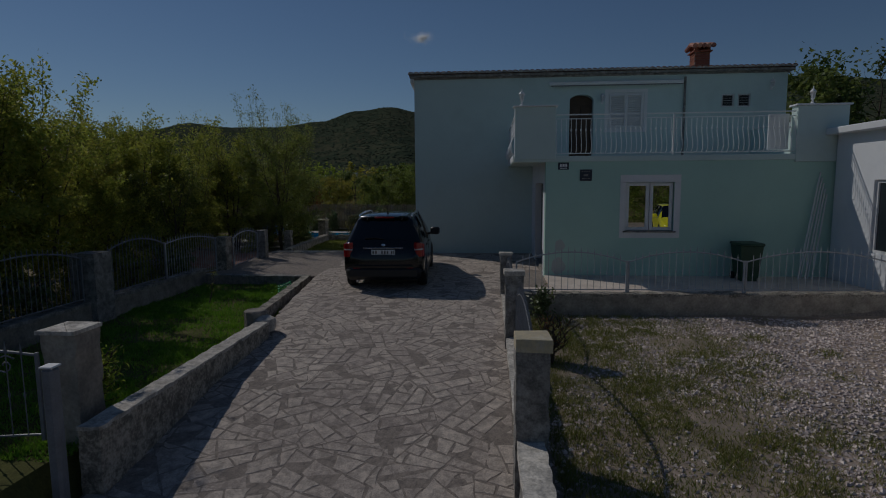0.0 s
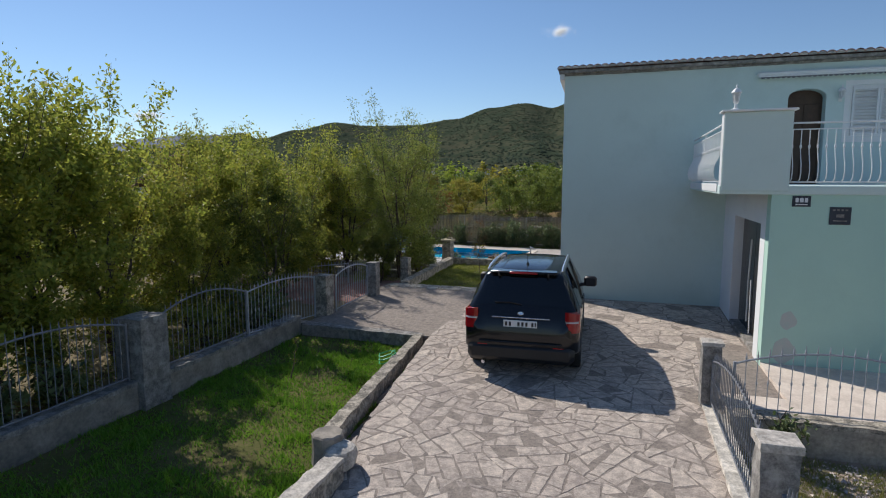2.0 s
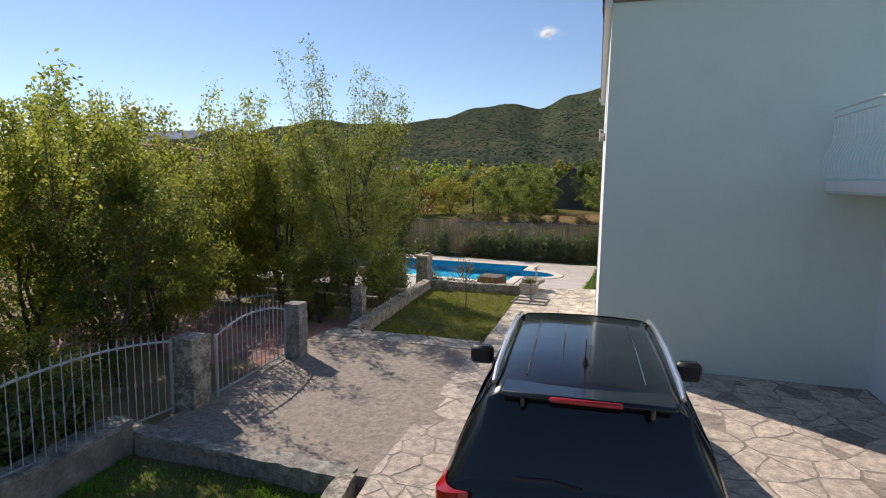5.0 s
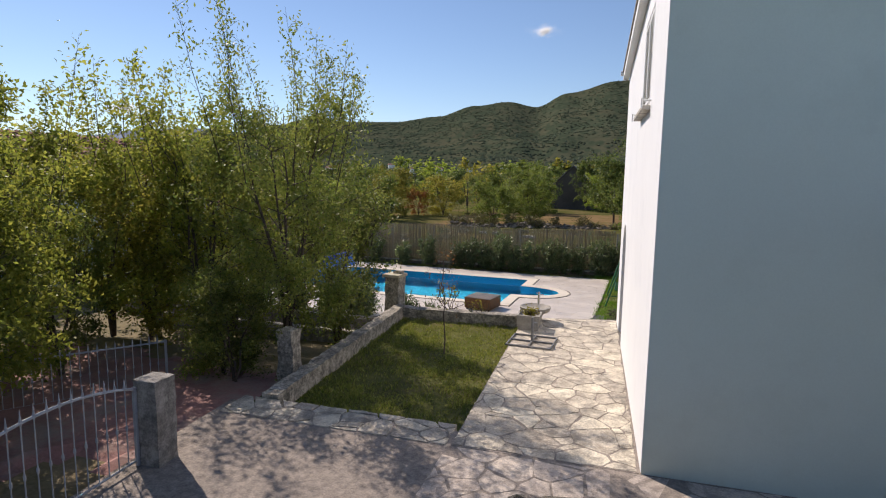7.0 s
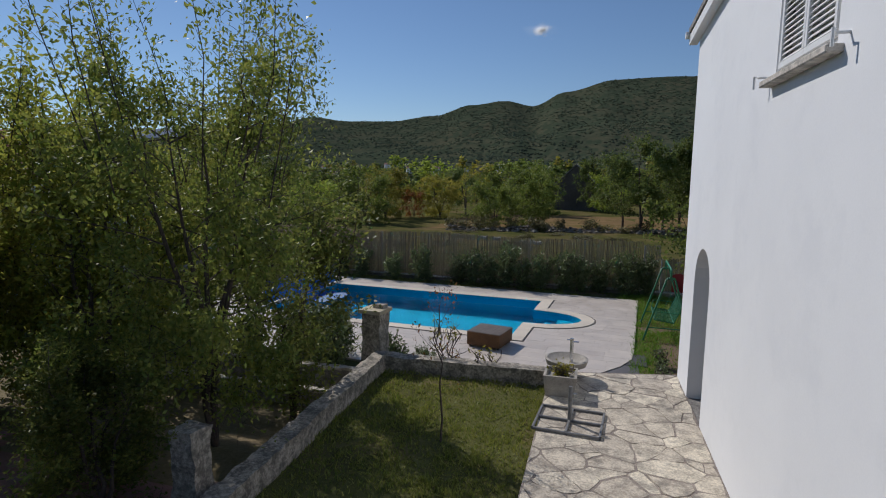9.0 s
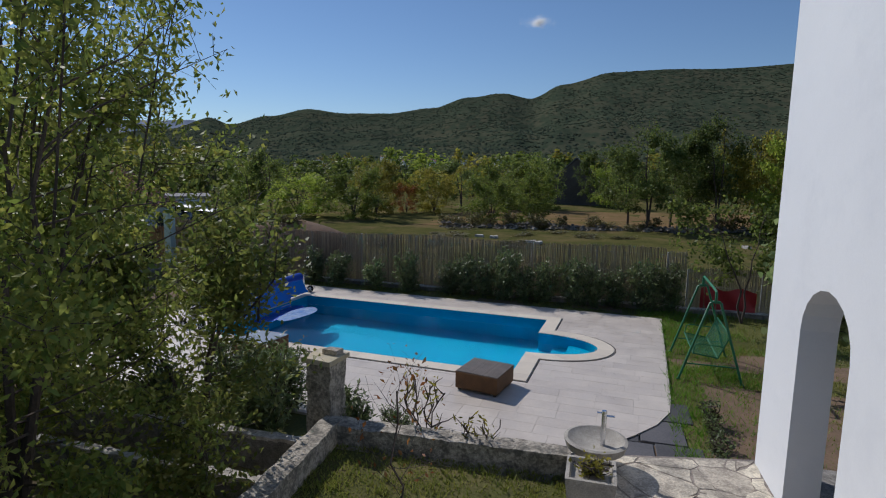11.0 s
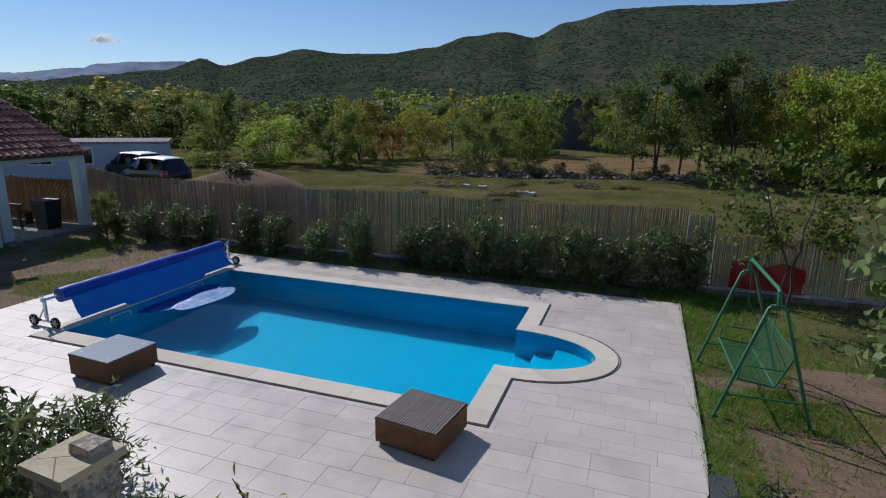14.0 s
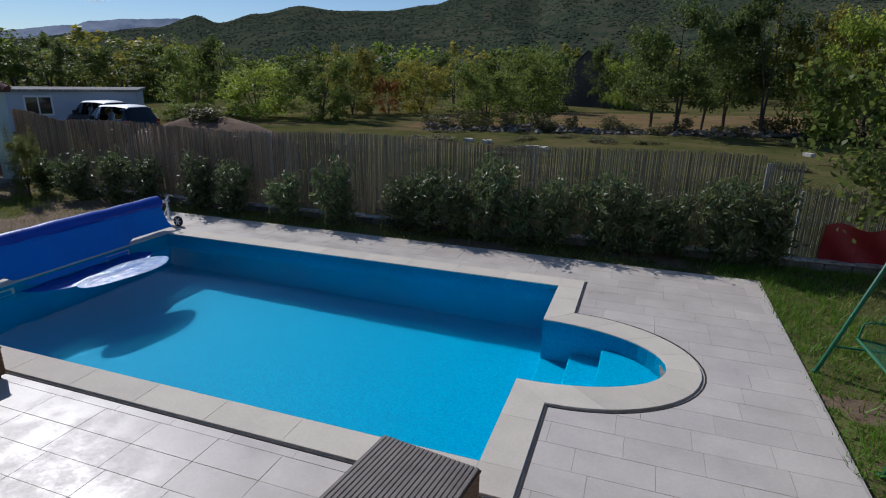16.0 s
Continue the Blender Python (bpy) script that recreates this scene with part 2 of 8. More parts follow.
M_FLAG = mat("flagstone", (0.575, 0.485, 0.413), (0.33, 0.277, 0.24), 9.0, 55, 0.9, 1.0, vary=0.12, island=0.12, stain=(0.25, 0.212, 0.183), stain_amount=0.65, depth=0.022, stain_scale=7.0, contrast=0.09)
M_FLAG2 = mat("pale_flagstone", (0.70, 0.62, 0.495), (0.37, 0.32, 0.255), 5.0, 40, 0.88, 0.9, vary=0.2, island=0.2, stain=(0.19, 0.17, 0.145), stain_amount=0.85, depth=0.02, stain_scale=3.4, contrast=0.1)
M_PAD = mat("worn_stand_stone", (0.55, 0.455, 0.38), (0.165, 0.135, 0.12), 10.0, 45, 0.93, 1.0, vary=0.10, island=0.10, stain=(0.20, 0.165, 0.15), stain_amount=0.6, depth=0.022, stain_scale=5.0, contrast=0.1)
M_MORTAR = mat("mortar", (0.38, 0.32, 0.27), (0.16, 0.135, 0.118), 12, 50, 0.95, 1.0, depth=0.02)
M_STONE = mat("wall_stone", (0.39, 0.34, 0.285), (0.17, 0.15, 0.13), 4, 22, 0.92, 0.8, vary=0.2, island=0.2, stain=(0.09, 0.09, 0.08), stain_amount=0.5, depth=0.02)
M_CAP = mat("cap_stone", (0.74, 0.68, 0.60), (0.40, 0.365, 0.315), 8, 34, 0.9, 0.9, vary=0.14, stain=(0.18, 0.17, 0.155), stain_amount=0.7, depth=0.02, stain_scale=4.5, contrast=0.1)
M_CONC = mat("concrete", (0.31, 0.29, 0.265), (0.14, 0.132, 0.123), 8, 45, 0.94, 1.0, stain=(0.50, 0.47, 0.43), stain_amount=0.65, depth=0.025, stain_scale=5.5, contrast=0.1)
M_RUBBLE = mat("mortared_rubble", (0.52, 0.46, 0.375), (0.19, 0.17, 0.14), 6.5, 26, 0.95, 1.0, stain=(0.10, 0.095, 0.08), stain_amount=0.75, depth=0.035, stain_scale=4.5, contrast=0.09)
M_HOSE = mat("hose_rubber", (0.05, 0.42, 0.16), (0.04, 0.34, 0.13), 6, 40, 0.45, 0.1)
M_TERRACE = mat("terrace_stone", (0.80, 0.70, 0.60), (0.60, 0.50, 0.42), 2.5, 30, 0.9, 0.6, stain=(0.40, 0.33, 0.28), stain_amount=0.45, depth=0.008, stain_scale=2.0)
M_LICHEN = mat("lichened_cap", (0.62, 0.52, 0.32), (0.42, 0.37, 0.28), 5, 30, 0.92, 0.8, stain=(0.62, 0.60, 0.55), stain_amount=0.7, depth=0.014, stain_scale=3.0)
M_SOIL = mat("soil", (0.245, 0.16, 0.10), (0.125, 0.084, 0.052), 1.5, 18, 1.0, 1.0, depth=0.03)
M_GRASSBED = mat("turf", (0.14, 0.145, 0.045), (0.075, 0.075, 0.028), 1.3, 25, 1.0, 1.0, depth=0.03, spec=0.1, stain=(0.20, 0.15, 0.08), stain_amount=0.6)
M_FIELD = mat("dry_meadow", (0.150, 0.128, 0.048), (0.052, 0.068, 0.020), 0.5, 4.5, 1.0, 1.0, depth=0.08, stain=(0.20, 0.145, 0.075), stain_amount=0.7, stain_scale=0.22, spec=0.0)
M_GRAVEL = mat("gravel_bed", (0.44, 0.35, 0.28), (0.24, 0.185, 0.135), 2, 45, 1.0, 1.0, depth=0.02, stain=(0.10, 0.11, 0.05), stain_amount=0.7)
M_IRON = mat("painted_iron", (0.23, 0.24, 0.26), (0.15, 0.155, 0.17), 6, 60, 0.5, 0.1, spec=0.5, depth=0.002)
M_TILE = mat("roof_tile", (0.52, 0.27, 0.20), (0.33, 0.16, 0.12), 2, 30, 0.85, 0.4, vary=0.2, island=0.35, stain=(0.12, 0.09, 0.08), stain_amount=0.4)
M_BARK = mat("bark", (0.12, 0.09, 0.07), (0.055, 0.042, 0.034), 8, 40, 0.95, 0.8, depth=0.02)
M_WOOD = mat("dark_wood", (0.10, 0.055, 0.03), (0.05, 0.028, 0.016), 5, 50, 0.6, 0.3)

# ---- ground ----
POOL = pose(-6.09, 37.27, -0.46, 0, 0, -3.9)
POOL_BACK = POOL.inverted()


RAMP = [(4.5, -0.66), (5.6, -0.58), (6.7, -0.44), (8.3, -0.22), (9.5, -0.14), (11.0, -0.05), (13.0, 0.0465), (22.0, 0.2202)]


def drive_z(y):
    """The drive climbs from the road, steeply by the gate and gently beyond."""
    y = min(max(y, RAMP[0][0]), RAMP[-1][0])
    for (a, za), (b, zb) in zip(RAMP, RAMP[1:]):
        if y <= b:
            return za + (zb - za) * (y - a) / (b - a)


def kerb_x(y):
    """The drive's edge beside the lawn."""
    return -4.45 + 0.02 * (y - 6) if y < 10.8 else -4.62 - 0.11 * (y - 10.8)


def region(x, y):
    """Which kind of ground lies at a place, and its height."""
    p = POOL_BACK @ Vector((x, y, -0.46))
    if y < 28.3:
        if x < (-8.75 if y < 16.5 else -8.4):
            if -15 < x and 19.9 + 0.5 * noise.noise((x, y, 6)) < y < 23.9 + 0.5 * noise.noise((x, y, 2)):
                return "red", -0.02
            return "orchard", -0.12 - 0.48 * min(1, max(0, (y - 24.9) / 1.3)) + 0.06 * noise.noise((x * 0.3, y * 0.3, 0))
        if x < kerb_x(y) and y < 16.4 and y > 4.6:
            return "lawn", -0.16 + 0.03 * noise.noise((x, y, 3))
        if y < 21.85 and x < 0.55:
            return "bed", drive_z(y) - 0.05
        if x < -4.95:
            return "lawn", 0.0 + 0.03 * noise.noise((x, y, 3))
        if x < 0.75:
            return "bed", 0.16
        if y < 13.4:
            return "gravel", -0.26 + 0.04 * noise.noise((x * 0.6, y * 0.6, 1))
        return "bed", 0.14
    if y < 40.4 or x > -2.4 and y < 41:
        if -0.9 < p.x + 8 < 9.1 and -4.6 < p.y < 0.1 or -0.2 < p.x < 1.6 and -3.1 < p.y < -1.2:
            return "hole", 0
        if p.x > 3.0 or p.x < -10.0 or p.y > 1.4 or p.y < -7.6:
            dirt = noise.noise((x * 0.5, y * 0.5, 7)) + 0.25 * noise.noise((x * 2, y * 2, 9)) > (-0.5 if y < 33.4 and p.x > 3.7 else 0.0 if x < -14 else 0.42)
            return ("soil" if dirt else "lawn"), -0.5 + 0.03 * noise.noise((x, y, 3))
        return "bed", -0.53
    return "field", -0.52 - 0.3 * min(1, max(0, (y - 40.4) / 8)) + 0.12 * noise.noise((x * 0.12, y * 0.12, 4))


M_ORCHARD = mat("orchard_earth", (0.27, 0.20, 0.115), (0.12, 0.105, 0.045), 1.1, 22, 1.0, 1.0, depth=0.03)
M_REDPAVE = mat("red_paving", (0.40, 0.205, 0.18), (0.23, 0.12, 0.105), 2.5, 30, 0.9, 0.9, stain=(0.30, 0.25, 0.21), stain_amount=0.8, stain_scale=1.1, depth=0.02)


def build_ground():
    slots = {"lawn": 0, "soil": 1, "gravel": 2, "bed": 3, "field": 4, "red": 5, "orchard": 6}
    x0, x1, y0, y1, step = -26.0, 14.0, -12.0, 52.0, 0.25
    nx, ny = int((x1 - x0) / step), int((y1 - y0) / step)
    kinds = [[region(x0 + (i + 0.5) * step, y0 + (j + 0.5) * step) for j in range(ny)] for i in range(nx)]
    v, f, m = [], [], []
    edge = -0.82
    for i in range(nx + 1):
        for j in range(ny + 1):
            around = [kinds[a][b] for a in (i - 1, i) for b in (j - 1, j) if 0 <= a < nx and 0 <= b < ny]
            zs = [k[1] for k in around if k[0] != "hole"]
            z = min(zs) if zs else -0.5
            if i in (0, nx) or j in (0, ny):
                z = edge
            v.append((x0 + i * step, y0 + j * step, z))
    for i in range(nx):
        for j in range(ny):
            k = kinds[i][j][0]
            if k != "hole":
                a = i * (ny + 1) + j
                f.append((a, a + ny + 1, a + ny + 2, a + 1))
                m.append(slots[k])
    # the far sheet, in rings that widen to the horizon
    n = len(v)
    ring = [(x0, y0), (x1, y0), (x1, y1), (x0, y1)]
    for k, grow in enumerate((0, 15, 60, 250, 900, 4000)):
        for cx, cy in ((x0 - grow, y0 - grow), (x1 + grow, y0 - grow), (x1 + grow, y1 + grow), (x0 - grow, y1 + grow)):
            v.append((cx, cy, edge - (0.0 if k < 4 else 0.5)))
    for k in range(5):
        for c in range(4):
            d = (c + 1) % 4
            f.append((n + 4 * k + c, n + 4 * (k + 1) + c, n + 4 * (k + 1) + d, n + 4 * k + d))
            m.append(4)
    s = Shape()
    s.v, s.f, s.m = v, f, m
    return setting("ground", s, [M_GRASSBED, M_SOIL, M_GRAVEL, M_MORTAR, M_FIELD, M_REDPAVE, M_ORCHARD], "grass, gravel and bare soil around the house and out to the meadows", "ground", fix=False)


build_ground()


# ---- hills on the horizon ----
def hill_material():
    """Dry slopes dotted with dark crowns, denser in some places than in others."""
    mt = mat("wooded_hill", (0.096, 0.090, 0.056), (0.058, 0.076, 0.048), 0.006, 0.05, 1.0, 1.0, depth=4.0, spec=0.0)
    nt = mt.node_tree
    b = nt.nodes["Principled BSDF"]
    base = b.inputs["Base Color"].links[0].from_socket
    geo, mp = nt.nodes.new("ShaderNodeNewGeometry"), nt.nodes.new("ShaderNodeMapping")
    mp.inputs["Scale"].default_value = (0.11, 0.03, 0.11)
    nt.links.new(geo.outputs["Position"], mp.inputs[0])
    vor, thin = nt.nodes.new("ShaderNodeTexVoronoi"), nt.nodes.new("ShaderNodeTexNoise")
    vor.inputs["Scale"].default_value, thin.inputs["Scale"].default_value = 1.0, 0.11
    thin.inputs["Detail"].default_value = 5.0
    nt.links.new(mp.outputs[0], vor.inputs["Vector"])
    nt.links.new(mp.outputs[0], thin.inputs["Vector"])
    less = nt.nodes.new("ShaderNodeMath")
    less.operation = "SUBTRACT"
    nt.links.new(vor.outputs["Distance"], less.inputs[0])
    nt.links.new(thin.outputs[0], less.inputs[1])
    ramp = nt.nodes.new("ShaderNodeMapRange")
    ramp.inputs[1].default_value, ramp.inputs[2].default_value = -0.12, 0.12
    ramp.inputs[3].default_value, ramp.inputs[4].default_value = 0.9, 0.0
    nt.links.new(less.outputs[0], ramp.inputs[0])
    mx = nt.nodes.new("ShaderNodeMix")
    mx.data_type = "RGBA"
    nt.links.new(ramp.outputs[0], mx.inputs[0])
    nt.links.new(base, mx.inputs[6])
    mx.inputs[7].default_value = (0.048, 0.064, 0.040, 1)
    nt.links.new(mx.outputs[2], b.inputs["Base Color"])
    return mt


M_HILL = hill_material()
# the blue of the far range is the haze of distance, put into its colour
M_FARHILL = mat("hazed_range", (0.22, 0.27, 0.36), (0.18, 0.23, 0.32), 0.003, 0.02, 1.0, 0.6, depth=10.0)
RIDGE = [(75, 2.0), (62, 2.2), (55, 2.0), (50.7, 2.0), (46, 2.7), (41, 3.3), (37.6, 4.4), (36, 3.9), (32.5, 4.8), (28.6, 5.6), (25.7, 5.3), (21.3, 5.4), (16.9, 6.0), (13.1, 7.1), (9.8, 7.5), (7.1, 7.0), (4, 8.3), (-0.6, 9.3), (-5, 9.4), (-10.5, 9.2), (-17.8, 9.3), (-26, 8.8), (-40, 7.0), (-60, 5.0)]
FAR_RIDGE = [(70, 1.5), (58, 2.2), (52, 2.6), (47, 3.2), (45.9, 3.6), (42.7, 3.9), (39.3, 4.1), (34, 3.2), (28, 2.0)]


def ridge_height(table, az):
    for (a, ea), (b, eb) in zip(table, table[1:]):
        if b <= az <= a:
            k = (a - az) / (a - b)
            k = k * k * (3 - 2 * k)
            return ea + (eb - ea) * k
    return 0.0


def hill(name, table, near, far, material, label, rough_amount):
    """A long slope that climbs from the plain to the ridge line."""
    s, rows, n = Shape(), 26, 300
    a0, a1 = table[0][0], table[-1][0]
    for i in range(n + 1):
        az = a0 + (a1 - a0) * i / n
        fade = min(1, i / 12, (n - i) / 12)
        top = 3.2 + far * math.tan(radians(ridge_height(table, az))) * fade
        for r in range(rows + 1):
            k = r / rows
            d = near + (far - near) * k
            x, y = -4.5 - d * math.sin(radians(az)), 23 + d * math.cos(radians(az))
            z = -3 + (top + 3) * (0.10 * k + 0.90 * k ** 1.7)
            rough = noise.fractal((x / 140, y / 140, 5), 0.9, 2.2, 5)
            z += rough * rough_amount * min(1, 4 * k) * (1 - k) ** 0.6 * 1.2 + rough_amount * 0.05 * noise.noise((x / 12, y / 12, 2)) * k
            s.v.append((x, y, z))
        x2, y2 = -4.5 - (far + 350) * math.sin(radians(az)), 23 + (far + 350) * math.cos(radians(az))
        s.v.append((x2, y2, -8))
    w = rows + 2
    s.f = [(i * w + r, (i + 1) * w + r, (i + 1) * w + r + 1, i * w + r + 1) for i in range(n) for r in range(w - 1)]
    s.m = [0] * len(s.f)
    return setting(name, s, material, label, "hill", smooth=True)


HILL = hill("backdrop_hill", RIDGE, 260, 1300, M_HILL, "long wooded hillside in green and brown behind the plain", 12)
hill("backdrop_range", FAR_RIDGE, 2600, 3600, M_FARHILL, "mountain range far beyond the hills, coloured pale blue for haze", 60)


def hill_crowns(hill_ob, count, seed):
    """Low round crowns scattered over the hillside, thin on the dry patches."""
    r = np.random.RandomState(seed)
    me = hill_ob.data
    co = np.empty(len(me.vertices) * 3, dtype=np.float32)
    me.vertices.foreach_get("co", co)
    co = co.reshape(-1, 28, 3)
    i, k = r.randint(25, co.shape[0] - 46, count), 1 + 25 * r.uniform(0, 1, count) ** 0.8
    j = k.astype(int)
    f, g = r.uniform(0, 1, (count, 1)), (k - j)[:, None]
    p = (co[i, j] * (1 - f) + co[i + 1, j] * f) * (1 - g) + (co[i, j + 1] * (1 - f) + co[i + 1, j + 1] * f) * g
    thin = np.array([noise.noise((x / 70, y / 120, 3)) + 0.6 * noise.noise((x / 22, y / 40, 8)) for x, y, _ in p])
    p = p[thin + 0.35 * r.normal(size=count) > -0.12]
    n = len(p)
    base = np.array([(1, 0, 0), (0.3, 0.95, 0.1), (-0.8, 0.6, 0), (-0.8, -0.6, 0.1), (0.3, -0.95, 0), (0, 0, 1.0)])
    s = r.uniform(1.1, 2.7, (n, 1, 1))
    v = p[:, None, :] + base[None] * s * [1.0, 1.0, 0.62] * r.uniform(0.75, 1.25, (n, 6, 1)) + [0, 0, 0.2]
    faces = (np.array([(0, 1, 5), (1, 2, 5), (2, 3, 5), (3, 4, 5), (4, 0, 5)])[None] + 6 * np.arange(n)[:, None, None]).reshape(-1, 3)
    crowns = bpy.data.meshes.new("hill_wood")
    crowns.from_pydata(v.reshape(-1, 3).tolist(), [], faces.tolist())
    crowns.materials.append(mat("hill_crown", (0.115, 0.130, 0.078), (0.088, 0.106, 0.066), 0.02, 0.4, 1.0, 0.0, island=0.3, spec=0.0))
    ob = new("hill_wood", crowns)
    ob.matrix_basis = SCALE
    return tagged(ob, "dark green scattered trees over the long hillside", "wood", "", "stuff")


hill_crowns(HILL, 32000, 3)


# ---- paving ----
def clip(poly, a, b, c):
    """The part of a polygon where a x + b y <= c."""
    out = []
    for p, q in zip(poly, poly[1:] + poly[:1]):
        dp, dq = a * p[0] + b * p[1] - c, a * q[0] + b * q[1] - c
        if dp <= 0:
            out.append(p)
        if dp * dq < 0:
            t = dp / (dp - dq)
            out.append((p[0] + (q[0] - p[0]) * t, p[1] + (q[1] - p[1]) * t))
    return out


def crazy_paving(bounds, spacing, joint, inside, rng, stretch=1.0, jitter=0.62, heavy=0.34, keep=0.86):
    """Irregular stones that fill a convex area, with joints between them."""
    x0, y0, x1, y1 = bounds
    nx, ny = int((x1 - x0) / (spacing * stretch)) + 2, int((y1 - y0) / spacing) + 2
    seeds = {}
    for i in range(-1, nx + 1):
        for j in range(-1, ny + 1):
            if rng.random() < keep:
                seeds[i, j] = (x0 + (i + rng.uniform(-jitter, jitter) + 0.5 * (j % 2)) * spacing * stretch, y0 + (j + rng.uniform(-jitter, jitter)) * spacing, rng.uniform(0, heavy) * spacing * spacing)
    cells = []
    for (i, j), (sx, sy, w) in seeds.items():
        r = spacing * 1.9 * max(1, stretch * 0.8)
        poly = [(sx - r, sy - r), (sx + r, sy - r), (sx + r, sy + r), (sx - r, sy + r)]
        for di in (-3, -2, -1, 0, 1, 2, 3):
            for dj in (-3, -2, -1, 0, 1, 2, 3):
                o = seeds.get((i + di, j + dj))
                if o and (di or dj) and poly:
                    a, b = o[0] - sx, o[1] - sy
                    d = math.hypot(a, b)
                    c = (o[0] ** 2 + o[1] ** 2 - sx * sx - sy * sy + w - o[2]) / 2 / d - joint / 2
                    poly = clip(poly, a / d, b / d, c)
        for a, b, c in inside:
            if poly:
                poly = clip(poly, a, b, c)
        if len(poly) >= 3:
            area = 0.5 * abs(sum(p[0] * q[1] - q[0] * p[1] for p, q in zip(poly, poly[1:] + poly[:1])))
            if area > 0.003:
                rough_p = []
                for p, q in zip(poly, poly[1:] + poly[:1]):
                    rough_p.append(p)
                    L = math.dist(p, q)
                    if L > 0.16:
                        k, o = rng.uniform(0.35, 0.65), rng.uniform(-0.035, 0.012) * min(1, L / 0.4)
                        rough_p.append((p[0] + (q[0] - p[0]) * k - (p[1] - q[1]) / L * -o, p[1] + (q[1] - p[1]) * k - (q[0] - p[0]) / L * -o))
                cells.append((rough_p, area))
    return cells


def row_paving(regions, rng, joint, rows=(0.14, 0.25), lengths=(0.16, 0.46)):
    """Fills patches of ground with rows of blocks, each patch laid at an angle of its own."""
    out = []
    for poly, size in regions:
        if rng.random() < 0.25:
            out += split_stones([(poly, size)], rng, joint, 0.5 * (rows[0] + rows[1]) * (lengths[0] + lengths[1]) * 0.6, 0.004)
            continue
        th = rng.uniform(0, math.pi)
        u, w = (math.cos(th), math.sin(th)), (-math.sin(th), math.cos(th))
        du, dw = [p[0] * u[0] + p[1] * u[1] for p in poly], [p[0] * w[0] + p[1] * w[1] for p in poly]
        a = min(dw)
        tilt = 0.0
        while a < max(dw):
            b = a + rng.uniform(*rows)
            tilt_b = rng.gauss(0, 0.09)
            mid = 0.5 * (min(du) + max(du))
            strip = clip(poly, tilt * u[0] - w[0], tilt * u[1] - w[1], tilt * mid - a - joint / 2)
            strip = clip(strip, w[0] - tilt_b * u[0], w[1] - tilt_b * u[1], b - tilt_b * mid - joint / 2) if strip else strip
            c = min(du) - rng.uniform(0, 0.3)
            skew = rng.gauss(0, 0.16)
            mw = 0.5 * (a + b)
            while strip and c < max(du):
                d = c + rng.uniform(*lengths)
                skew_d = rng.gauss(0, 0.3)
                bit = clip(strip, skew * w[0] - u[0], skew * w[1] - u[1], skew * mw - c - joint / 2)
                bit = clip(bit, u[0] - skew_d * w[0], u[1] - skew_d * w[1], d - skew_d * mw - joint / 2) if bit else bit
                if len(bit) >= 3:
                    area = 0.5 * abs(sum(p[0] * q[1] - q[0] * p[1] for p, q in zip(bit, bit[1:] + bit[:1])))
                    if area > 0.004:
                        out.append((bit, area))
                c, skew = d, skew_d
            a, tilt = b, tilt_b
    return out


def split_stones(cells, rng, joint, largest, smallest=0.003):
    """Breaks stones along straight lines at odd angles until they are small enough."""
    out = []
    todo = list(cells)
    while todo:
        poly, area = todo.pop()
        if area < largest * rng.uniform(0.35, 1.7):
            out.append((poly, area))
            continue
        cx, cy = sum(p[0] for p in poly) / len(poly), sum(p[1] for p in poly) / len(poly)
        far = max(poly, key=lambda p: math.dist(p, (cx, cy)))
        a = math.atan2(far[1] - cy, far[0] - cx) + rng.gauss(0, 0.22)
        nx_, ny_ = math.cos(a), math.sin(a)
        c = nx_ * cx + ny_ * cy + rng.uniform(-0.12, 0.12) * math.sqrt(area)
        for sg in (1, -1):
            bit = clip(poly, sg * nx_, sg * ny_, sg * c - joint / 2)
            if len(bit) >= 3:
                size = 0.5 * abs(sum(p[0] * q[1] - q[0] * p[1] for p, q in zip(bit, bit[1:] + bit[:1])))
                if size > smallest:
                    todo.append((bit, size))
    return out


def chip_stones(cells, rng, deep=0.016):
    """Breaks the edges of stones unevenly and varies the joints between them."""
    out = []
    for poly, area in cells:
        cx, cy = sum(p[0] for p in poly) / len(poly), sum(p[1] for p in poly) / len(poly)
        k = rng.uniform(0.94, 1.0) if area < 0.05 else rng.uniform(0.972, 1.0)
        q = []
        for a, b in zip(poly, poly[1:] + poly[:1]):
            L = math.dist(a, b)
            n = max(1, int(L / 0.085))
            for i in range(n):
                t = (i + (rng.uniform(-0.3, 0.3) if i else 0)) / n
                o = rng.uniform(0, deep) * min(1, L / 0.15)
                x, y = a[0] + (b[0] - a[0]) * t, a[1] + (b[1] - a[1]) * t
                x, y = x - (b[1] - a[1]) / max(L, 1e-6) * o, y + (b[0] - a[0]) / max(L, 1e-6) * o
                q.append((cx + (x - cx) * k, cy + (y - cy) * k))
        out.append((q, area))
    return out


def half(p, q):
    """The half plane to the left of the way from p to q."""
    dx, dy = q[0] - p[0], q[1] - p[1]
    n = math.hypot(dx, dy)
    return (dy / n, -dx / n, (dy * p[0] - dx * p[1]) / n)


def outline(points):
    return [half(p, q) for p, q in zip(points, points[1:] + points[:1])]


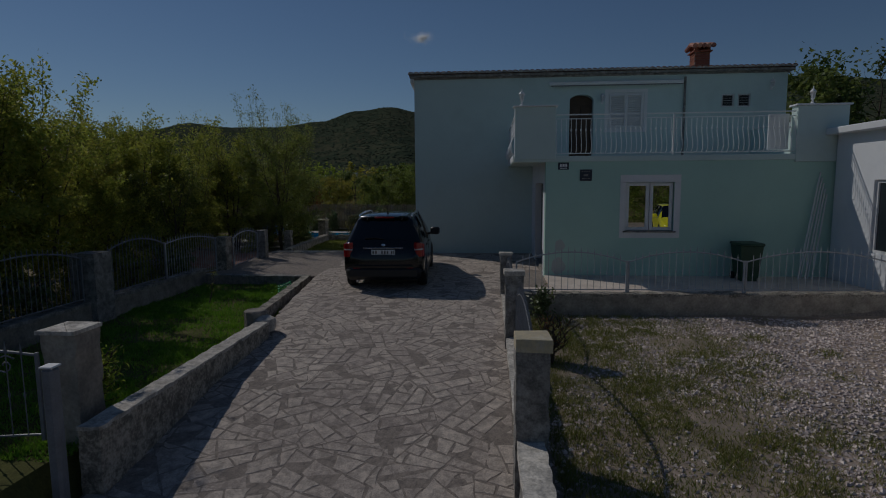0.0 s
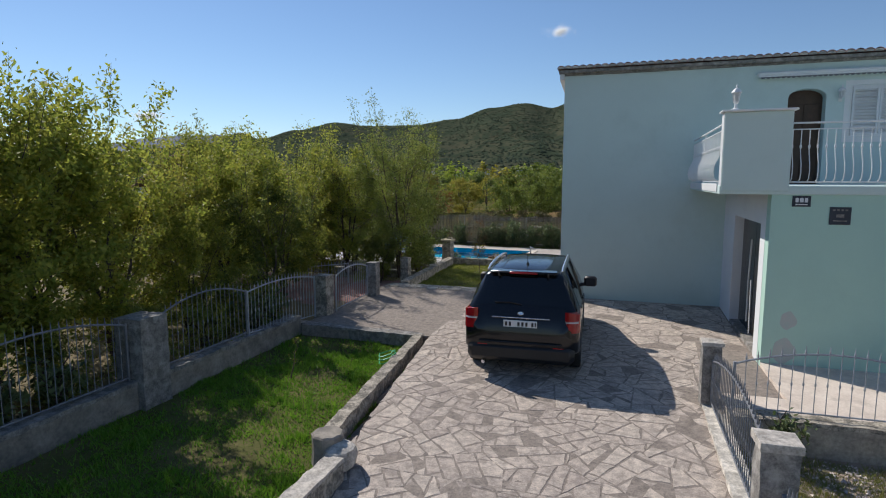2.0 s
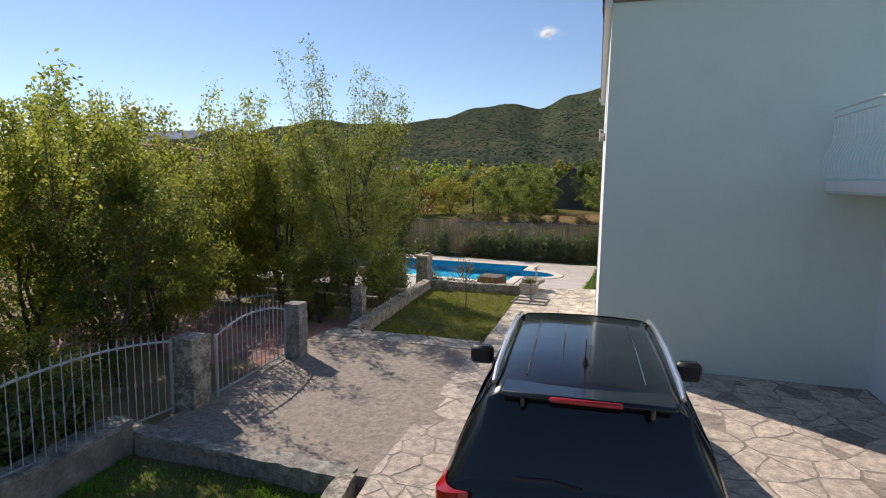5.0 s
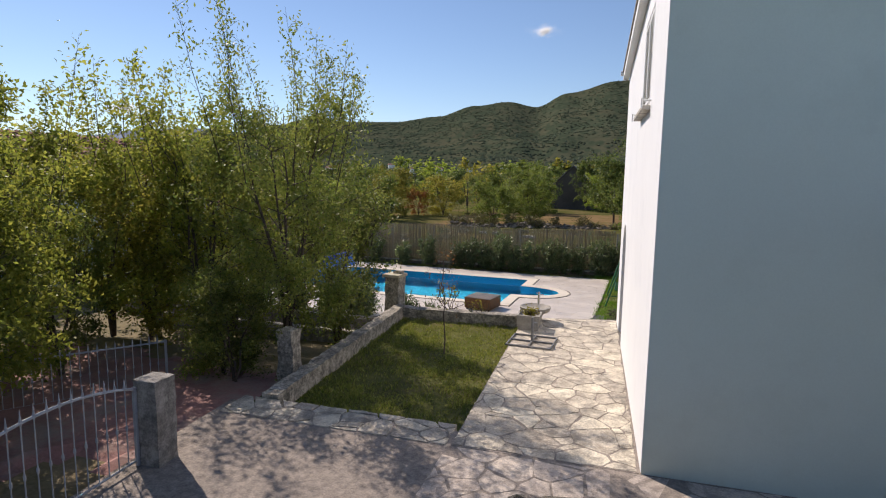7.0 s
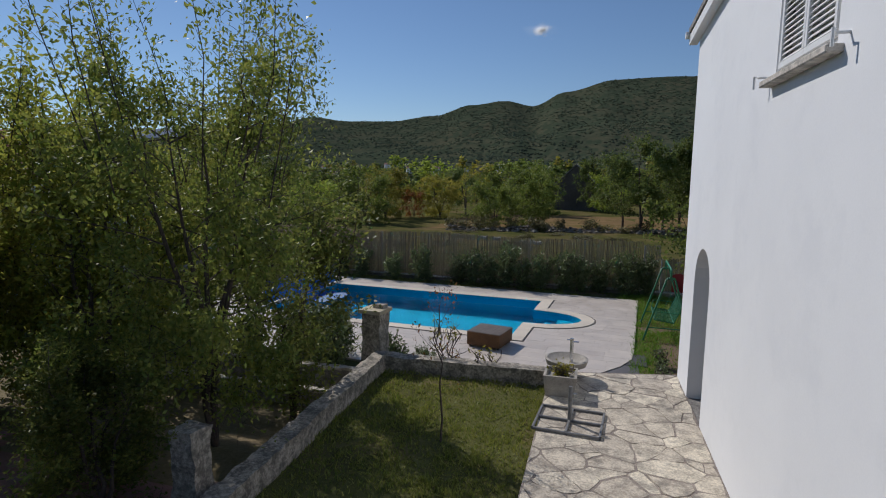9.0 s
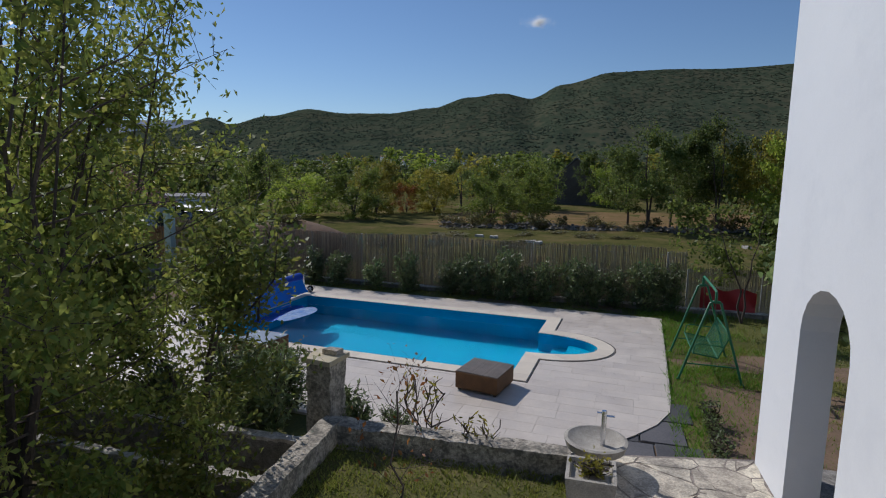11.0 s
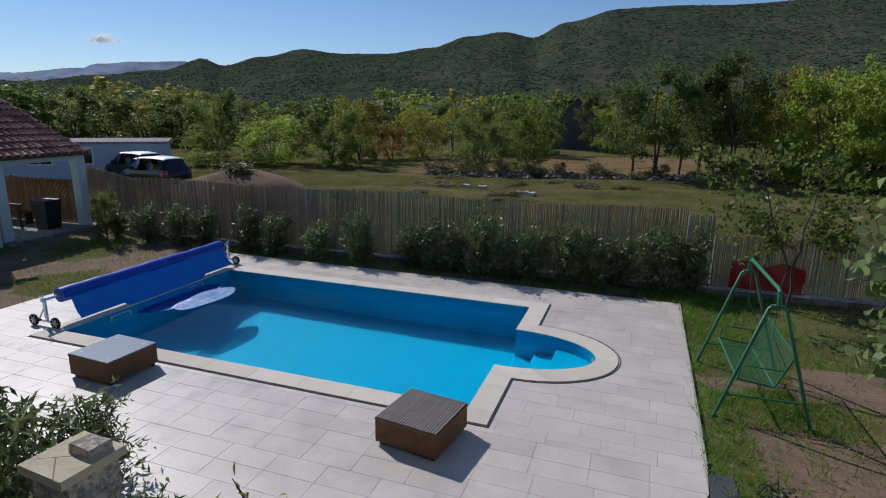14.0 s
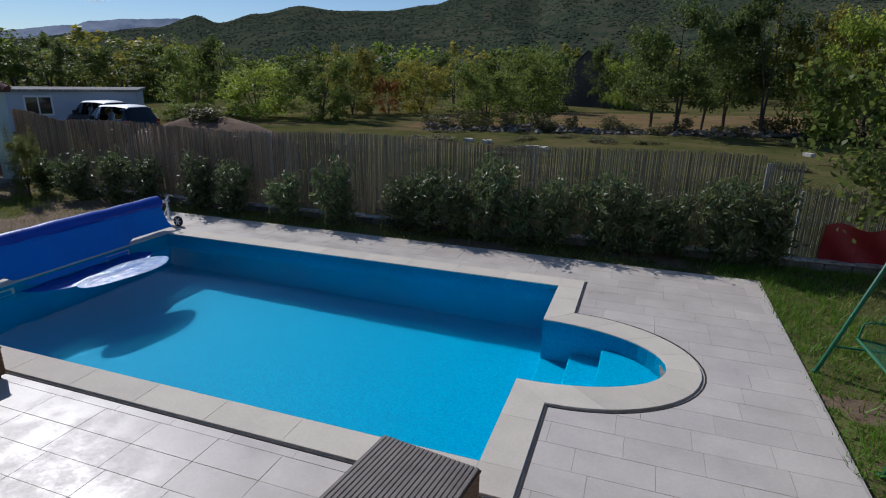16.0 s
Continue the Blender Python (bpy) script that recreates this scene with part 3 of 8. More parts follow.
def lay_stones(bed, cells, zf, material, rng, near, limit=280):
    """The stones nearest to a stretch as pieces of their own, the rest joined."""
    cells = sorted(cells, key=lambda c: min(math.dist(c[0][0], p) for p in near))
    rest = Shape()
    for n, (poly, _) in enumerate(cells):
        up = rng.uniform(-0.002, 0.005)
        tx, ty = rng.uniform(-0.006, 0.006), rng.uniform(-0.006, 0.006)
        cx, cy = sum(p[0] for p in poly) / len(poly), sum(p[1] for p in poly) / len(poly)
        top = lambda x, y, cx=cx, cy=cy, tx=tx, ty=ty, up=up: zf(y) + up + tx * (x - cx) + ty * (y - cy)
        if n < limit:
            s = Shape()
            s.prism(poly, lambda x, y: zf(y) - 0.06, top, 0.003)
            part("flagstone", s, material, bed)
        else:
            rest.prism(poly, lambda x, y: zf(y) - 0.06, top, 0.004)
    if rest.f:
        tagged(part("joined_flagstones", rest, material, bed), kind="stuff")


rng = random.Random(5)
# drive: from the road to the car's stand
bed = Shape()
steps_ = [-9.0] + [y for y, _ in RAMP if y < 16.42] + [16.42]
west = lambda y: -4.4 if y < 10.8 else -4.4 - 0.7 * (y - 10.8) / 5.62
strips = [[(west(a), a), (0.5, a), (0.5, b), (west(b), b)] for a, b in zip(steps_, steps_[1:])]
for poly in strips + [[(0.5, 14.36), (1.75, 14.36), (1.75, 16.42), (0.5, 16.42)], [(-8.5, 16.42), (1.75, 16.42), (1.75, 21.4), (-8.5, 21.4)], [(-8.5, 21.4), (-2.66, 21.4), (-2.66, 21.8), (-8.5, 21.8)]]:
    bed.prism(poly, lambda x, y: drive_z(y) - 0.3, lambda x, y: drive_z(y) - 0.001)
drive = setting("road_drive", bed, M_MORTAR, "drive paved with irregular grey and beige flagstones", "driveway")
near_drive = outline([(-4.42, -2), (0.42, -2), (0.48, 10.8), (-4.38, 10.8)])
cells = row_paving(crazy_paving((-4.6, -2, 0.6, 10.8), 0.72, 0.010, near_drive, rng, 1.2, 0.45, 0.5), rng, 0.010, (0.16, 0.30), (0.2, 0.55))
cells += crazy_paving((0.5, 14.3, 1.8, 16.4), 0.34, 0.016, outline([(0.52, 14.38), (1.72, 14.38), (1.72, 16.4), (0.52, 16.4)]), rng, 1.2, 0.45, 0.6)
mid_drive = outline([(-4.45, 10.8), (0.48, 10.8), (0.5, 16.4), (-5.08, 16.4)])
cells += row_paving(crazy_paving((-5.4, 10.8, 0.7, 16.4), 0.75, 0.010, mid_drive, rng, 1.2, 0.45, 0.5), rng, 0.010, (0.2, 0.34), (0.25, 0.6))
cells += crazy_paving((-5.2, 16.4, 1.8, 21.4), 0.36, 0.016, outline([(-5.1, 16.4), (1.72, 16.4), (1.72, 21.38), (-5.0, 21.38)]), rng, 1.3, 0.5, 0.6, 0.82)
cells = chip_stones(cells, rng, 0.018)
lay_stones(drive, cells, drive_z, M_FLAG, rng, [(-2, 4), (-2, 7), (-2, 10), (-3, 13), (-4, 18)])
# the stand under the trees, of one poured and worn slab with stones in it
pad_cells = crazy_paving((-8.5, 16.4, -5.0, 21.9), 0.22, 0.007, outline([(-8.4, 16.55), (-5.14, 16.5), (-5.06, 21.36), (-8.35, 21.36)]), rng, 1.1)
lay_stones(drive, pad_cells, lambda y: drive_z(y) - 0.008, M_PAD, rng, [(-6, 20)], 60)
path_bed = setting("pavement_path", Shape().prism([(-4.95, 21.4), (-2.66, 21.4), (-2.82, 28.9), (-5.0, 28.4)], -0.4, 0.211), M_MORTAR, "garden path of large pale flagstones along the house", "path")
path_cells = crazy_paving((-5.0, 20.9, -2.6, 28.9), 0.31, 0.006, outline([(-4.95, 21.42), (-2.70, 21.42), (-2.84, 28.85), (-5.0, 28.35)]), rng, 1.15, 0.6, 1.0, 0.78)
path_cells = chip_stones(path_cells, rng, 0.022)
lay_stones(path_bed, path_cells, lambda y: 0.215, M_FLAG2, rng, [(-4, 25)])
# a thin edging of pale stones along the end of the stand, one step above the lawn
# its paler stone also carries the sunlight on the stand's far end
edge_s = Shape()
edge_bits = chip_stones(crazy_paving((-8.6, 21.3, -4.9, 22.1), 0.3, 0.01, outline([(-8.4, 21.38), (-5.02, 21.38), (-5.02, 22.0), (-8.4, 22.0)]), rng, 1.4), rng, 0.02)
for poly, _ in edge_bits:
    edge_s.prism(poly, 0.0, 0.222 + rng.uniform(-0.006, 0.006), 0.006)
setting("trim_edging", edge_s, M_FLAG2, "stone edging between the paved stand and the lawn, in a sunlit pale tone", "edging")


# ---- walls ----
def rubble_wall(name, label, p, q, width, z0, z1, cap=0.06, cap_mat=None, course=0.19, body=None, seed=1, over=0.03, cap_len=0.55, plain=False, worn=0.022):
    """A low wall of rough stones, or rendered, with cap slabs, from p to q."""
    r = random.Random(seed)
    d = Vector((q[0] - p[0], q[1] - p[1], 0))
    length = d.length
    wall = thing(name, label, "wall", (p[0], p[1], z0), math.degrees(math.atan2(d.y, d.x)), kind="structure")
    h = z1 - z0 - cap
    inset = 0.0 if plain else 0.03
    part("core", Shape().rough((0, -width / 2 + inset, 0), (length, width / 2 - inset, h), 0.11, worn if plain else 0.0, seed), body or M_MORTAR, wall, smooth=plain)
    rows = max(1, round(h / course))
    for side in () if plain else (-1, 1):
        s = Shape()
        for k in range(rows):
            x = -r.random() * 0.1
            while x < length:
                w = r.uniform(0.18, 0.46)
                a, b = max(0, x), min(length, x + w - 0.02)
                if b - a > 0.05:
                    za, zb = k * h / rows + 0.008, (k + 1) * h / rows - 0.008
                    out = width / 2 + r.uniform(-0.012, 0.015)
                    s.box((a, side * (width / 2 - 0.05), za + r.uniform(0, 0.01)), (b, side * out, zb - r.uniform(0, 0.012)), 0.012)
                x += w
        tagged(part("facing_stones", s, M_STONE, wall), kind="stuff")
    if cap and plain:
        e = width / 2 + over
        part("cap", Shape().rough((-0.01, -e, h - 0.02), (length + 0.01, e, h + cap), 0.065, worn, seed + 40), cap_mat or M_CAP, wall, "worn and broken mortar cap", smooth=True)
    elif cap:
        x = 0
        while x < length - 0.01:
            w = min(r.uniform(0.8, 1.2) * cap_len, length - x)
            if length - x - w < 0.12:
                w = length - x
            s = Shape().box((x + 0.004, -width / 2 - over + r.uniform(-.01, .01), h), (x + w - 0.004, width / 2 + over + r.uniform(-.01, .01), h + cap + r.uniform(-0.012, 0.008)), 0.012)
            part("cap_slab", s, cap_mat or M_CAP, wall)
            x += w
    return wall


def stone_pillar(label, x, y, size, z0, z1, material, cap=0.07, over=0.04, cap_mat=None, turn=0, uneven=0.018):
    ob = thing("gate_pillar", label, "pillar", (x, y, z0), turn)
    h, a = z1 - z0, size / 2
    part("shaft", Shape().rough((-a, -a, 0), (a, a, h - cap), 0.09, uneven, 7 * x + y), material, ob, smooth=True)
    if cap:
        rc_ = random.Random(int(100 * x + 7 * y))
        e = a + over * 0.5
        quad = [(sx * e + rc_.uniform(-.025, .02), sy * e + rc_.uniform(-.025, .02)) for sx, sy in ((-1, -1), (1, -1), (1, 1), (-1, 1))]
        for bit, _ in split_stones([(quad, 4 * e * e)], rc_, 0.003, 0.11, 0.001):
            part("cap", Shape().prism(bit, h - cap - 0.01, h + rc_.uniform(-0.004, 0.004), 0.005), cap_mat or M_CAP, ob, "pale cracked cap stone")
    return ob


rubble_wall("wall_kerb", "low stone kerb wall with pale cap slabs beside the drive", (-4.31, 5.6), (-4.28, 10.40), 0.26, -0.8, 0.22, 0.03, seed=2, plain=True, body=M_RUBBLE, over=0.0, worn=0.018)
rubble_wall("wall_bed", "low stone edging of the lawn bed beside the drive", (-4.80, 11.0), (-5.34, 16.35), 0.22, -0.2, 0.15, 0.04, M_RUBBLE, seed=3, plain=True, body=M_RUBBLE, over=0.0)
rubble_wall("wall_stand", "dark low wall between the lawn and the paved stand", (-5.32, 16.42), (-8.75, 16.62), 0.22, -0.25, 0.13, 0.04, M_CONC, seed=4, plain=True, body=M_CONC)
rubble_wall("wall_fence_west", "long low grey garden wall that carries an iron fence", (-8.92, 5.3), (-8.78, 11.5), 0.3, -0.25, 0.34, 0.05, M_CONC, body=M_STONE, seed=5, plain=True, worn=0.03)
rubble_wall("wall_fence_west", "long low grey garden wall that carries an iron fence", (-8.72, 12.1), (-8.70, 16.45), 0.3, -0.25, 0.34, 0.05, M_CONC, body=M_STONE, seed=6, plain=True, worn=0.03)
rubble_wall("wall_kerb_east", "low stone kerb along the drive below the iron fence", (0.62, -4.0), (0.60, 14.0), 0.24, -0.9, 0.10, 0.05, seed=7, plain=True, body=M_CONC)
rubble_wall("wall_terrace", "retaining wall of dark rough stone below the terrace", (0.75, 13.45), (9.45, 13.75), 0.34, -0.4, 0.25, 0.05, M_RUBBLE, seed=8, over=0.0, plain=True, body=M_STONE, worn=0.03)
rubble_wall("wall_lawn_west", "low pale stone wall along the small lawn", (-7.95, 22.0), (-8.2, 28.3), 0.27, -0.8, 0.30, 0.06, M_RUBBLE, seed=9, over=0.0, plain=True, body=M_RUBBLE)
rubble_wall("wall_pool", "low stone wall between the lawn and the pool terrace", (-8.25, 28.22), (-5.02, 28.32), 0.28, -0.5, 0.27, 0.06, M_RUBBLE, seed=10, over=0.01, plain=True, body=M_RUBBLE)
rubble_wall("wall_terraced_bed", "low dark stone wall of a terraced bed", (-15.5, 27.5), (-8.4, 27.45), 0.16, -0.7, -0.26, 0.04, seed=11, plain=True, body=M_CONC, over=0.0)
rubble_wall("wall_terraced_bed", "low dark stone wall of a terraced bed", (-17.0, 28.28), (-8.45, 28.22), 0.16, -0.7, -0.08, 0.04, seed=12, plain=True, body=M_CONC, over=0.0)
stone_pillar("grey rendered gate pillar with a cracked pale cap", -4.86, 6.15, 0.42, -0.7, 1.22, M_STONE, 0.035, 0.07, uneven=0.03)
stone_pillar("slim grey rendered pillar of the garden fence", -8.78, 11.8, 0.58, -0.25, 1.40, M_CONC, 0.0)
stone_pillar("square pillar of rough stones beside the arched gate", -8.50, 17.53, 0.38, 0.0, 1.20, M_RUBBLE, 0.06, cap_mat=M_RUBBLE, uneven=0.045)
stone_pillar("grey rendered pillar at the end of the arched gate", -8.20, 20.02, 0.31, 0.0, 1.21, M_CONC, 0.0)
stone_pillar("grey stone pillar with a pale cap beside the drive", 0.62, 6.0, 0.36, -0.8, 1.24, M_CONC, 0.13, cap_mat=M_LICHEN)
stone_pillar("grey stone pillar with a pale cap beside the drive", 0.60, 10.12, 0.32, -0.35, 1.32, M_CONC, 0.07)
stone_pillar("slim grey pillar at the corner of the terrace fence", 0.56, 14.15, 0.28, -0.1, 1.14, M_CONC, 0.05)
pool_pillar = stone_pillar("thick rubble pillar with a yellow lichened cap at the pool wall", -8.47, 28.6, 0.40, -0.5, 1.05, M_RUBBLE, 0.06, 0.10, M_LICHEN, turn=-8, uneven=0.035)
part("loose_stone", Shape().rough((-0.06, 0.02, 1.53), (0.16, 0.20, 1.61), 0.06, 0.03, 4), M_RUBBLE, pool_pillar, "broken stone mortared on the cap", smooth=True)
stone_pillar("rough pale stone stub beside the garden wall", -8.42, 23.3, 0.30, -0.3, 0.92, M_RUBBLE, 0.0, uneven=0.045)

# ---- house ----
HX0, HX1, HY0, HY1 = -2.66, 10.65, 21.40, 28.82
SKEW = 0.0225  # the side wall is not quite square to the front


def roof_z(y):
    return 6.76 - 0.088 * (y - HY0)


def arch_points(c, w, spring, top, n=10):
    """A pointed-round arch head from right to left in a plane."""
    return [(c + w / 2 * math.cos(math.pi * k / n), spring + (top - spring) * math.sin(math.pi * k / n)) for k in range(n + 1)]


def wall_sheet(outer, holes, thick, axis, at, material, name, label, parent=None, slot_mats=None):
    """A wall in a vertical plane with openings that go right through it. outer and holes are polygons of (along, height)."""
    bm = bmesh.new()
    loops = []
    for ring in [outer] + holes:
        vs = [bm.verts.new((u, 0, z)) for u, z in ring]
        loops += [bm.edges.new((vs[i], vs[(i + 1) % len(vs)])) for i in range(len(vs))]
    bmesh.ops.triangle_fill(bm, use_beauty=True, use_dissolve=True, edges=loops)
    faces = list(bm.faces)
    ext = bmesh.ops.extrude_face_region(bm, geom=faces)
    bmesh.ops.translate(bm, vec=(0, thick, 0), verts=[g for g in ext["geom"] if isinstance(g, bmesh.types.BMVert)])
    m = Matrix(((1, 0, 0, 0), (0, 1, 0, at), (0, 0, 1, 0), (0, 0, 0, 1))) if axis == "x" else Matrix(((0, 1, 0, at), (1, 0, 0, 0), (0, 0, 1, 0), (0, 0, 0, 1)))
    bmesh.ops.transform(bm, matrix=m, verts=bm.verts)
    bmesh.ops.recalc_face_normals(bm, faces=bm.faces)
    me = bpy.data.meshes.new(name)
    bm.to_mesh(me)
    bm.free()
    me.materials.append(material)
    ob = new(name, me)
    ob.parent = parent
    if label:
        ob["label"] = label
    return ob


house = thing("house", "two-storey house with pale mint render and a low tiled roof", "house", (0, 0, 0))
rect = lambda a, b, c, d: [(a, c), (b, c), (b, d), (a, d)]
# front wall of the upper block
up_door = [(3.06, 3.62), (3.92, 3.62), (3.92, 5.85)] + arch_points(3.49, 0.86, 5.85, 6.06)[1:-1] + [(3.06, 5.85)]
wall_sheet([(HX0, 0.0), (HX1, 0.0), (HX1, 6.74), (HX0, 6.74)], [up_door, rect(4.44, 5.72, 4.80, 6.10), rect(8.42, 8.86, 5.52, 5.98), rect(8.98, 9.42, 5.52, 5.98)], 0.3, "x", HY0, M_MINT, "wall", "mint rendered front wall", house)
# wall on the garden side, white
arch = [(26.72, 0.1), (27.84, 0.1), (27.84, 2.15)] + arch_points(27.28, 1.12, 2.15, 2.66)[1:-1] + [(26.72, 2.15)]
wall_sheet([(HY0 + 0.004, 0.0), (HY1, 0.0), (HY1, roof_z(HY1) - 0.02), (HY0 + 0.004, roof_z(HY0) - 0.05)], [arch, rect(23.14, 24.52, 4.62, 5.95)], 0.34, "y", HX0 - 0.008, M_WHITE, "wall", "white rendered side wall with an arched passage", house)
wall_sheet(rect(HX0 + 0.35, 1.2, 2.9, 6.06), [], 0.3, "x", HY1 - 0.3, M_WHITE, "wall", "", house)
wall_sheet(rect(1.2, HX1, 0.0, 6.06), [], 0.3, "x", HY1 - 0.3, M_WHITE, "wall", "", house)
wall_sheet([(HY0 + 0.3, 0.0), (HY1, 0.0), (HY1, 6.05), (HY0 + 0.3, 6.7)], [], 0.3, "y", HX1 - 0.3, M_MINT, "wall", "", house)
wall_sheet(rect(HX0 + 0.35, 1.2, 0.1, 2.9), [], 0.2, "x", 25.6, M_WHITE, "wall", "", house)
part("porch_ceiling", Shape().box((HX0 + 0.34, 25.62, 2.75), (1.2, HY1 - 0.32, 2.9)), M_WHITE, house)
part("porch_floor", Shape().box((HX0 - 0.004, 25.82, -0.3), (1.2, HY1 + 0.1, 0.2)), M_CONC, house)
# roof: one slope that falls away from the front, with rows of barrel tiles
roof = part("roof", Shape().add([(HX0 - 0.16, HY0 - 0.16, 6.76), (HX1 + 0.16, HY0 - 0.16, 6.76), (HX1 + 0.16, HY1 + 0.2, 6.08), (HX0 - 0.16, HY1 + 0.2, 6.08), (HX0 - 0.16, HY0 - 0.16, 6.84), (HX1 + 0.16, HY0 - 0.16, 6.84), (HX1 + 0.16, HY1 + 0.2, 6.16), (HX0 - 0.16, HY1 + 0.2, 6.16)], [(0, 1, 2, 3), (4, 5, 6, 7), (0, 1, 5, 4), (1, 2, 6, 5), (2, 3, 7, 6), (3, 0, 4, 7)]), M_CONC, house, "grey concrete roof edge")
tile_row = Shape()
slope = (6.16 - 6.84) / (HY1 + 0.36 - HY0)
nrow = 9
for k in range(nrow):
    ya, yb = HY0 - 0.24 + k * 0.9, HY0 - 0.24 + k * 0.9 + 0.96
    ring = lambda y, r, lift: [(r * math.cos(math.pi * i / 6), y, 6.85 + slope * (y - HY0 + 0.16) + lift + r * 0.75 * math.sin(math.pi * i / 6)) for i in range(7)]
    outer_a, outer_b = ring(ya, 0.105, 0.02), ring(yb, 0.085, 0.0)
    inner_a = ring(ya, 0.088, 0.02)
    tile_row.loft([inner_a, outer_a, outer_b], closed=False, caps=False)
tile_mesh = tile_row.mesh("tile_row", M_TILE, smooth=True)
nt_ = int((HX1 - HX0 + 0.36) / 0.2)
for k in range(nt_):
    t_ob = part("tile_course", tile_mesh, None, roof)
    t_ob.location = (HX0 - 0.1 + k * (HX1 - HX0 + 0.2) / (nt_ - 1), 0, 0)
# pale half discs added for the highlights on the front row of tiles
mortar_fill = Shape()
for k in range(nt_):
    x = HX0 - 0.1 + k * (HX1 - HX0 + 0.2) / (nt_ - 1)
    edge_ = [(x + 0.092 * math.cos(math.pi * i / 6), 6.868 + 0.062 * math.sin(math.pi * i / 6)) for i in range(7)]
    mortar_fill.add([(a, HY0 - 0.232, b) for a, b in edge_] + [(a, HY0 - 0.18, b) for a, b in edge_], [tuple(range(7)), tuple(range(7, 14))] + [(i, (i + 1) % 7, 7 + (i + 1) % 7, 7 + i) for i in range(7)])
part("mortar_fill", mortar_fill, M_CAP, roof, "pale half discs for the sunlight on the roof tile ends")
part("fascia", Shape().box((HX0 - 0.06, HY0 - 0.05, 6.69), (HX1 + 0.06, HY0 - 0.006, 6.757), 0.01), M_CONC, house, "grey fascia board")
part("gutter", Shape().tube([(HX0 - 0.2, HY1 + 0.24, 6.06), (HX1, HY1 + 0.24, 6.04)], 0.06, 8), M_TRIM, house)
part("bargeboard", Shape().add([(HX0 - 0.14, HY0 - 0.1, 6.74), (HX0 - 0.14, HY1 + 0.24, 6.05), (HX0 - 0.14, HY1 + 0.24, 5.90), (HX0 - 0.14, HY0 - 0.1, 6.59), (HX0 - 0.012, HY0 - 0.1, 6.74), (HX0 - 0.012, HY1 + 0.24, 6.05), (HX0 - 0.012, HY1 + 0.24, 5.90), (HX0 - 0.012, HY0 - 0.1, 6.59)], [(0, 1, 2, 3), (4, 5, 6, 7), (0, 1, 5, 4), (2, 3, 7, 6), (0, 3, 7, 4), (1, 2, 6, 5)]), M_TRIM, house)
# chimney with a little tiled cap
for ob in house.children:
    if ob.name.split(".")[0] in ("wall", "porch_ceiling", "porch_floor", "roof", "bargeboard", "gutter"):
        for v in ob.data.vertices:
            if v.co.x < -2.2 and v.co.y > HY0:
                v.co.x -= SKEW * (v.co.y - HY0)
M_BRICK = mat("red_brick", (0.34, 0.13, 0.08), (0.22, 0.09, 0.06), 5, 40, 0.9, 0.5, vary=0.2)
chimney = part("chimney", Shape().box((7.32, 22.1, 6.7), (7.84, 22.62, 7.62)), M_MORTAR, house, "red brick chimney with a small tiled cap")
for row in range(10):
    z = 6.74 + row * 0.085
    for k in range(3):
        off = 0.09 if row % 2 else 0.0
        for side in range(4):
            a = -0.27 + off * 0.5 + k * 0.18
            b = min(a + 0.17, 0.272)
            s = {0: ((a, -0.275), (b, -0.2)), 1: ((a, 0.2), (b, 0.275)), 2: ((-0.275, a), (-0.2, b)), 3: ((0.2, a), (0.275, b))}[side]
            part("brick", Shape().box((7.58 + s[0][0], 22.36 + s[0][1], z), (7.58 + s[1][0], 22.36 + s[1][1], z + 0.073), 0.006), M_BRICK, chimney)
cap = Shape().box((7.24, 22.02, 7.60), (7.92, 22.70, 7.66), 0.01)
for cx in (7.36, 7.80):
    for cy in (22.14, 22.58):
        cap.box((cx - 0.06, cy - 0.06, 7.66), (cx + 0.06, cy + 0.06, 7.80))
part("chimney_cap", cap, M_BRICK, chimney)
cap_tiles = Shape()
for side in (-1, 1):
    for k in range(5):
        x = 7.25 + k * 0.165
        cap_tiles.rod((x, 22.36, 7.93), (x, 22.36 + side * 0.46, 7.80), 0.075, 0.085, 8)
part("cap_tiles", cap_tiles, M_TILE, chimney, smooth=True)

chimney.location.x = 0.35

# front block under the balcony
BX0, BX1, BY0 = 1.74, 9.9, 16.30
M_GLASS = glass_mat("window_glass", (0.02, 0.025, 0.03), 0.02, 0.0, 1.6)
M_FILM = glass_mat("mirrored_pane", (0.62, 0.64, 0.66), 0.0, 0.0)
M_FILM.node_tree.nodes["Principled BSDF"].inputs["Metallic"].default_value = 1.0
M_DOORDARK = mat("dark_door", (0.030, 0.024, 0.020), (0.018, 0.015, 0.013), 4, 50, 0.25, 0.1, depth=0.002)
M_DARK = mat("dark_interior", (0.03, 0.03, 0.035), (0.02, 0.02, 0.022), 2, 20, 0.8, 0.0)
wall_sheet(rect(BX0, BX1, 0.0, 3.50), [rect(3.98, 5.31, 1.50, 2.87)], 0.3, "x", BY0, M_MINT2, "wall", "mint rendered ground-floor wall", house)
wall_sheet([(BY0 + 0.303, 0.0), (HY0, 0.0), (HY0, 3.5), (BY0 + 0.303, 3.5)], [rect(17.0, 19.85, 0.10, 2.86)], 0.34, "y", BX0 - 0.004, M_WHITE, "wall", "white rendered porch wall with the wide entrance", house)
wall_sheet(rect(BY0 + 0.3, HY0, 0.0, 3.5), [], 0.3, "y", BX1 - 0.3, M_MINT, "wall", "", house)
part("entrance_back", Shape().box((3.3, 16.62, 0.1), (3.4, 21.38, 3.4)), M_WHITE, house)
part("entrance_floor", Shape().box((BX0 + 0.01, 16.62, 0.0), (3.3, 21.38, 0.24)), M_CONC, house)
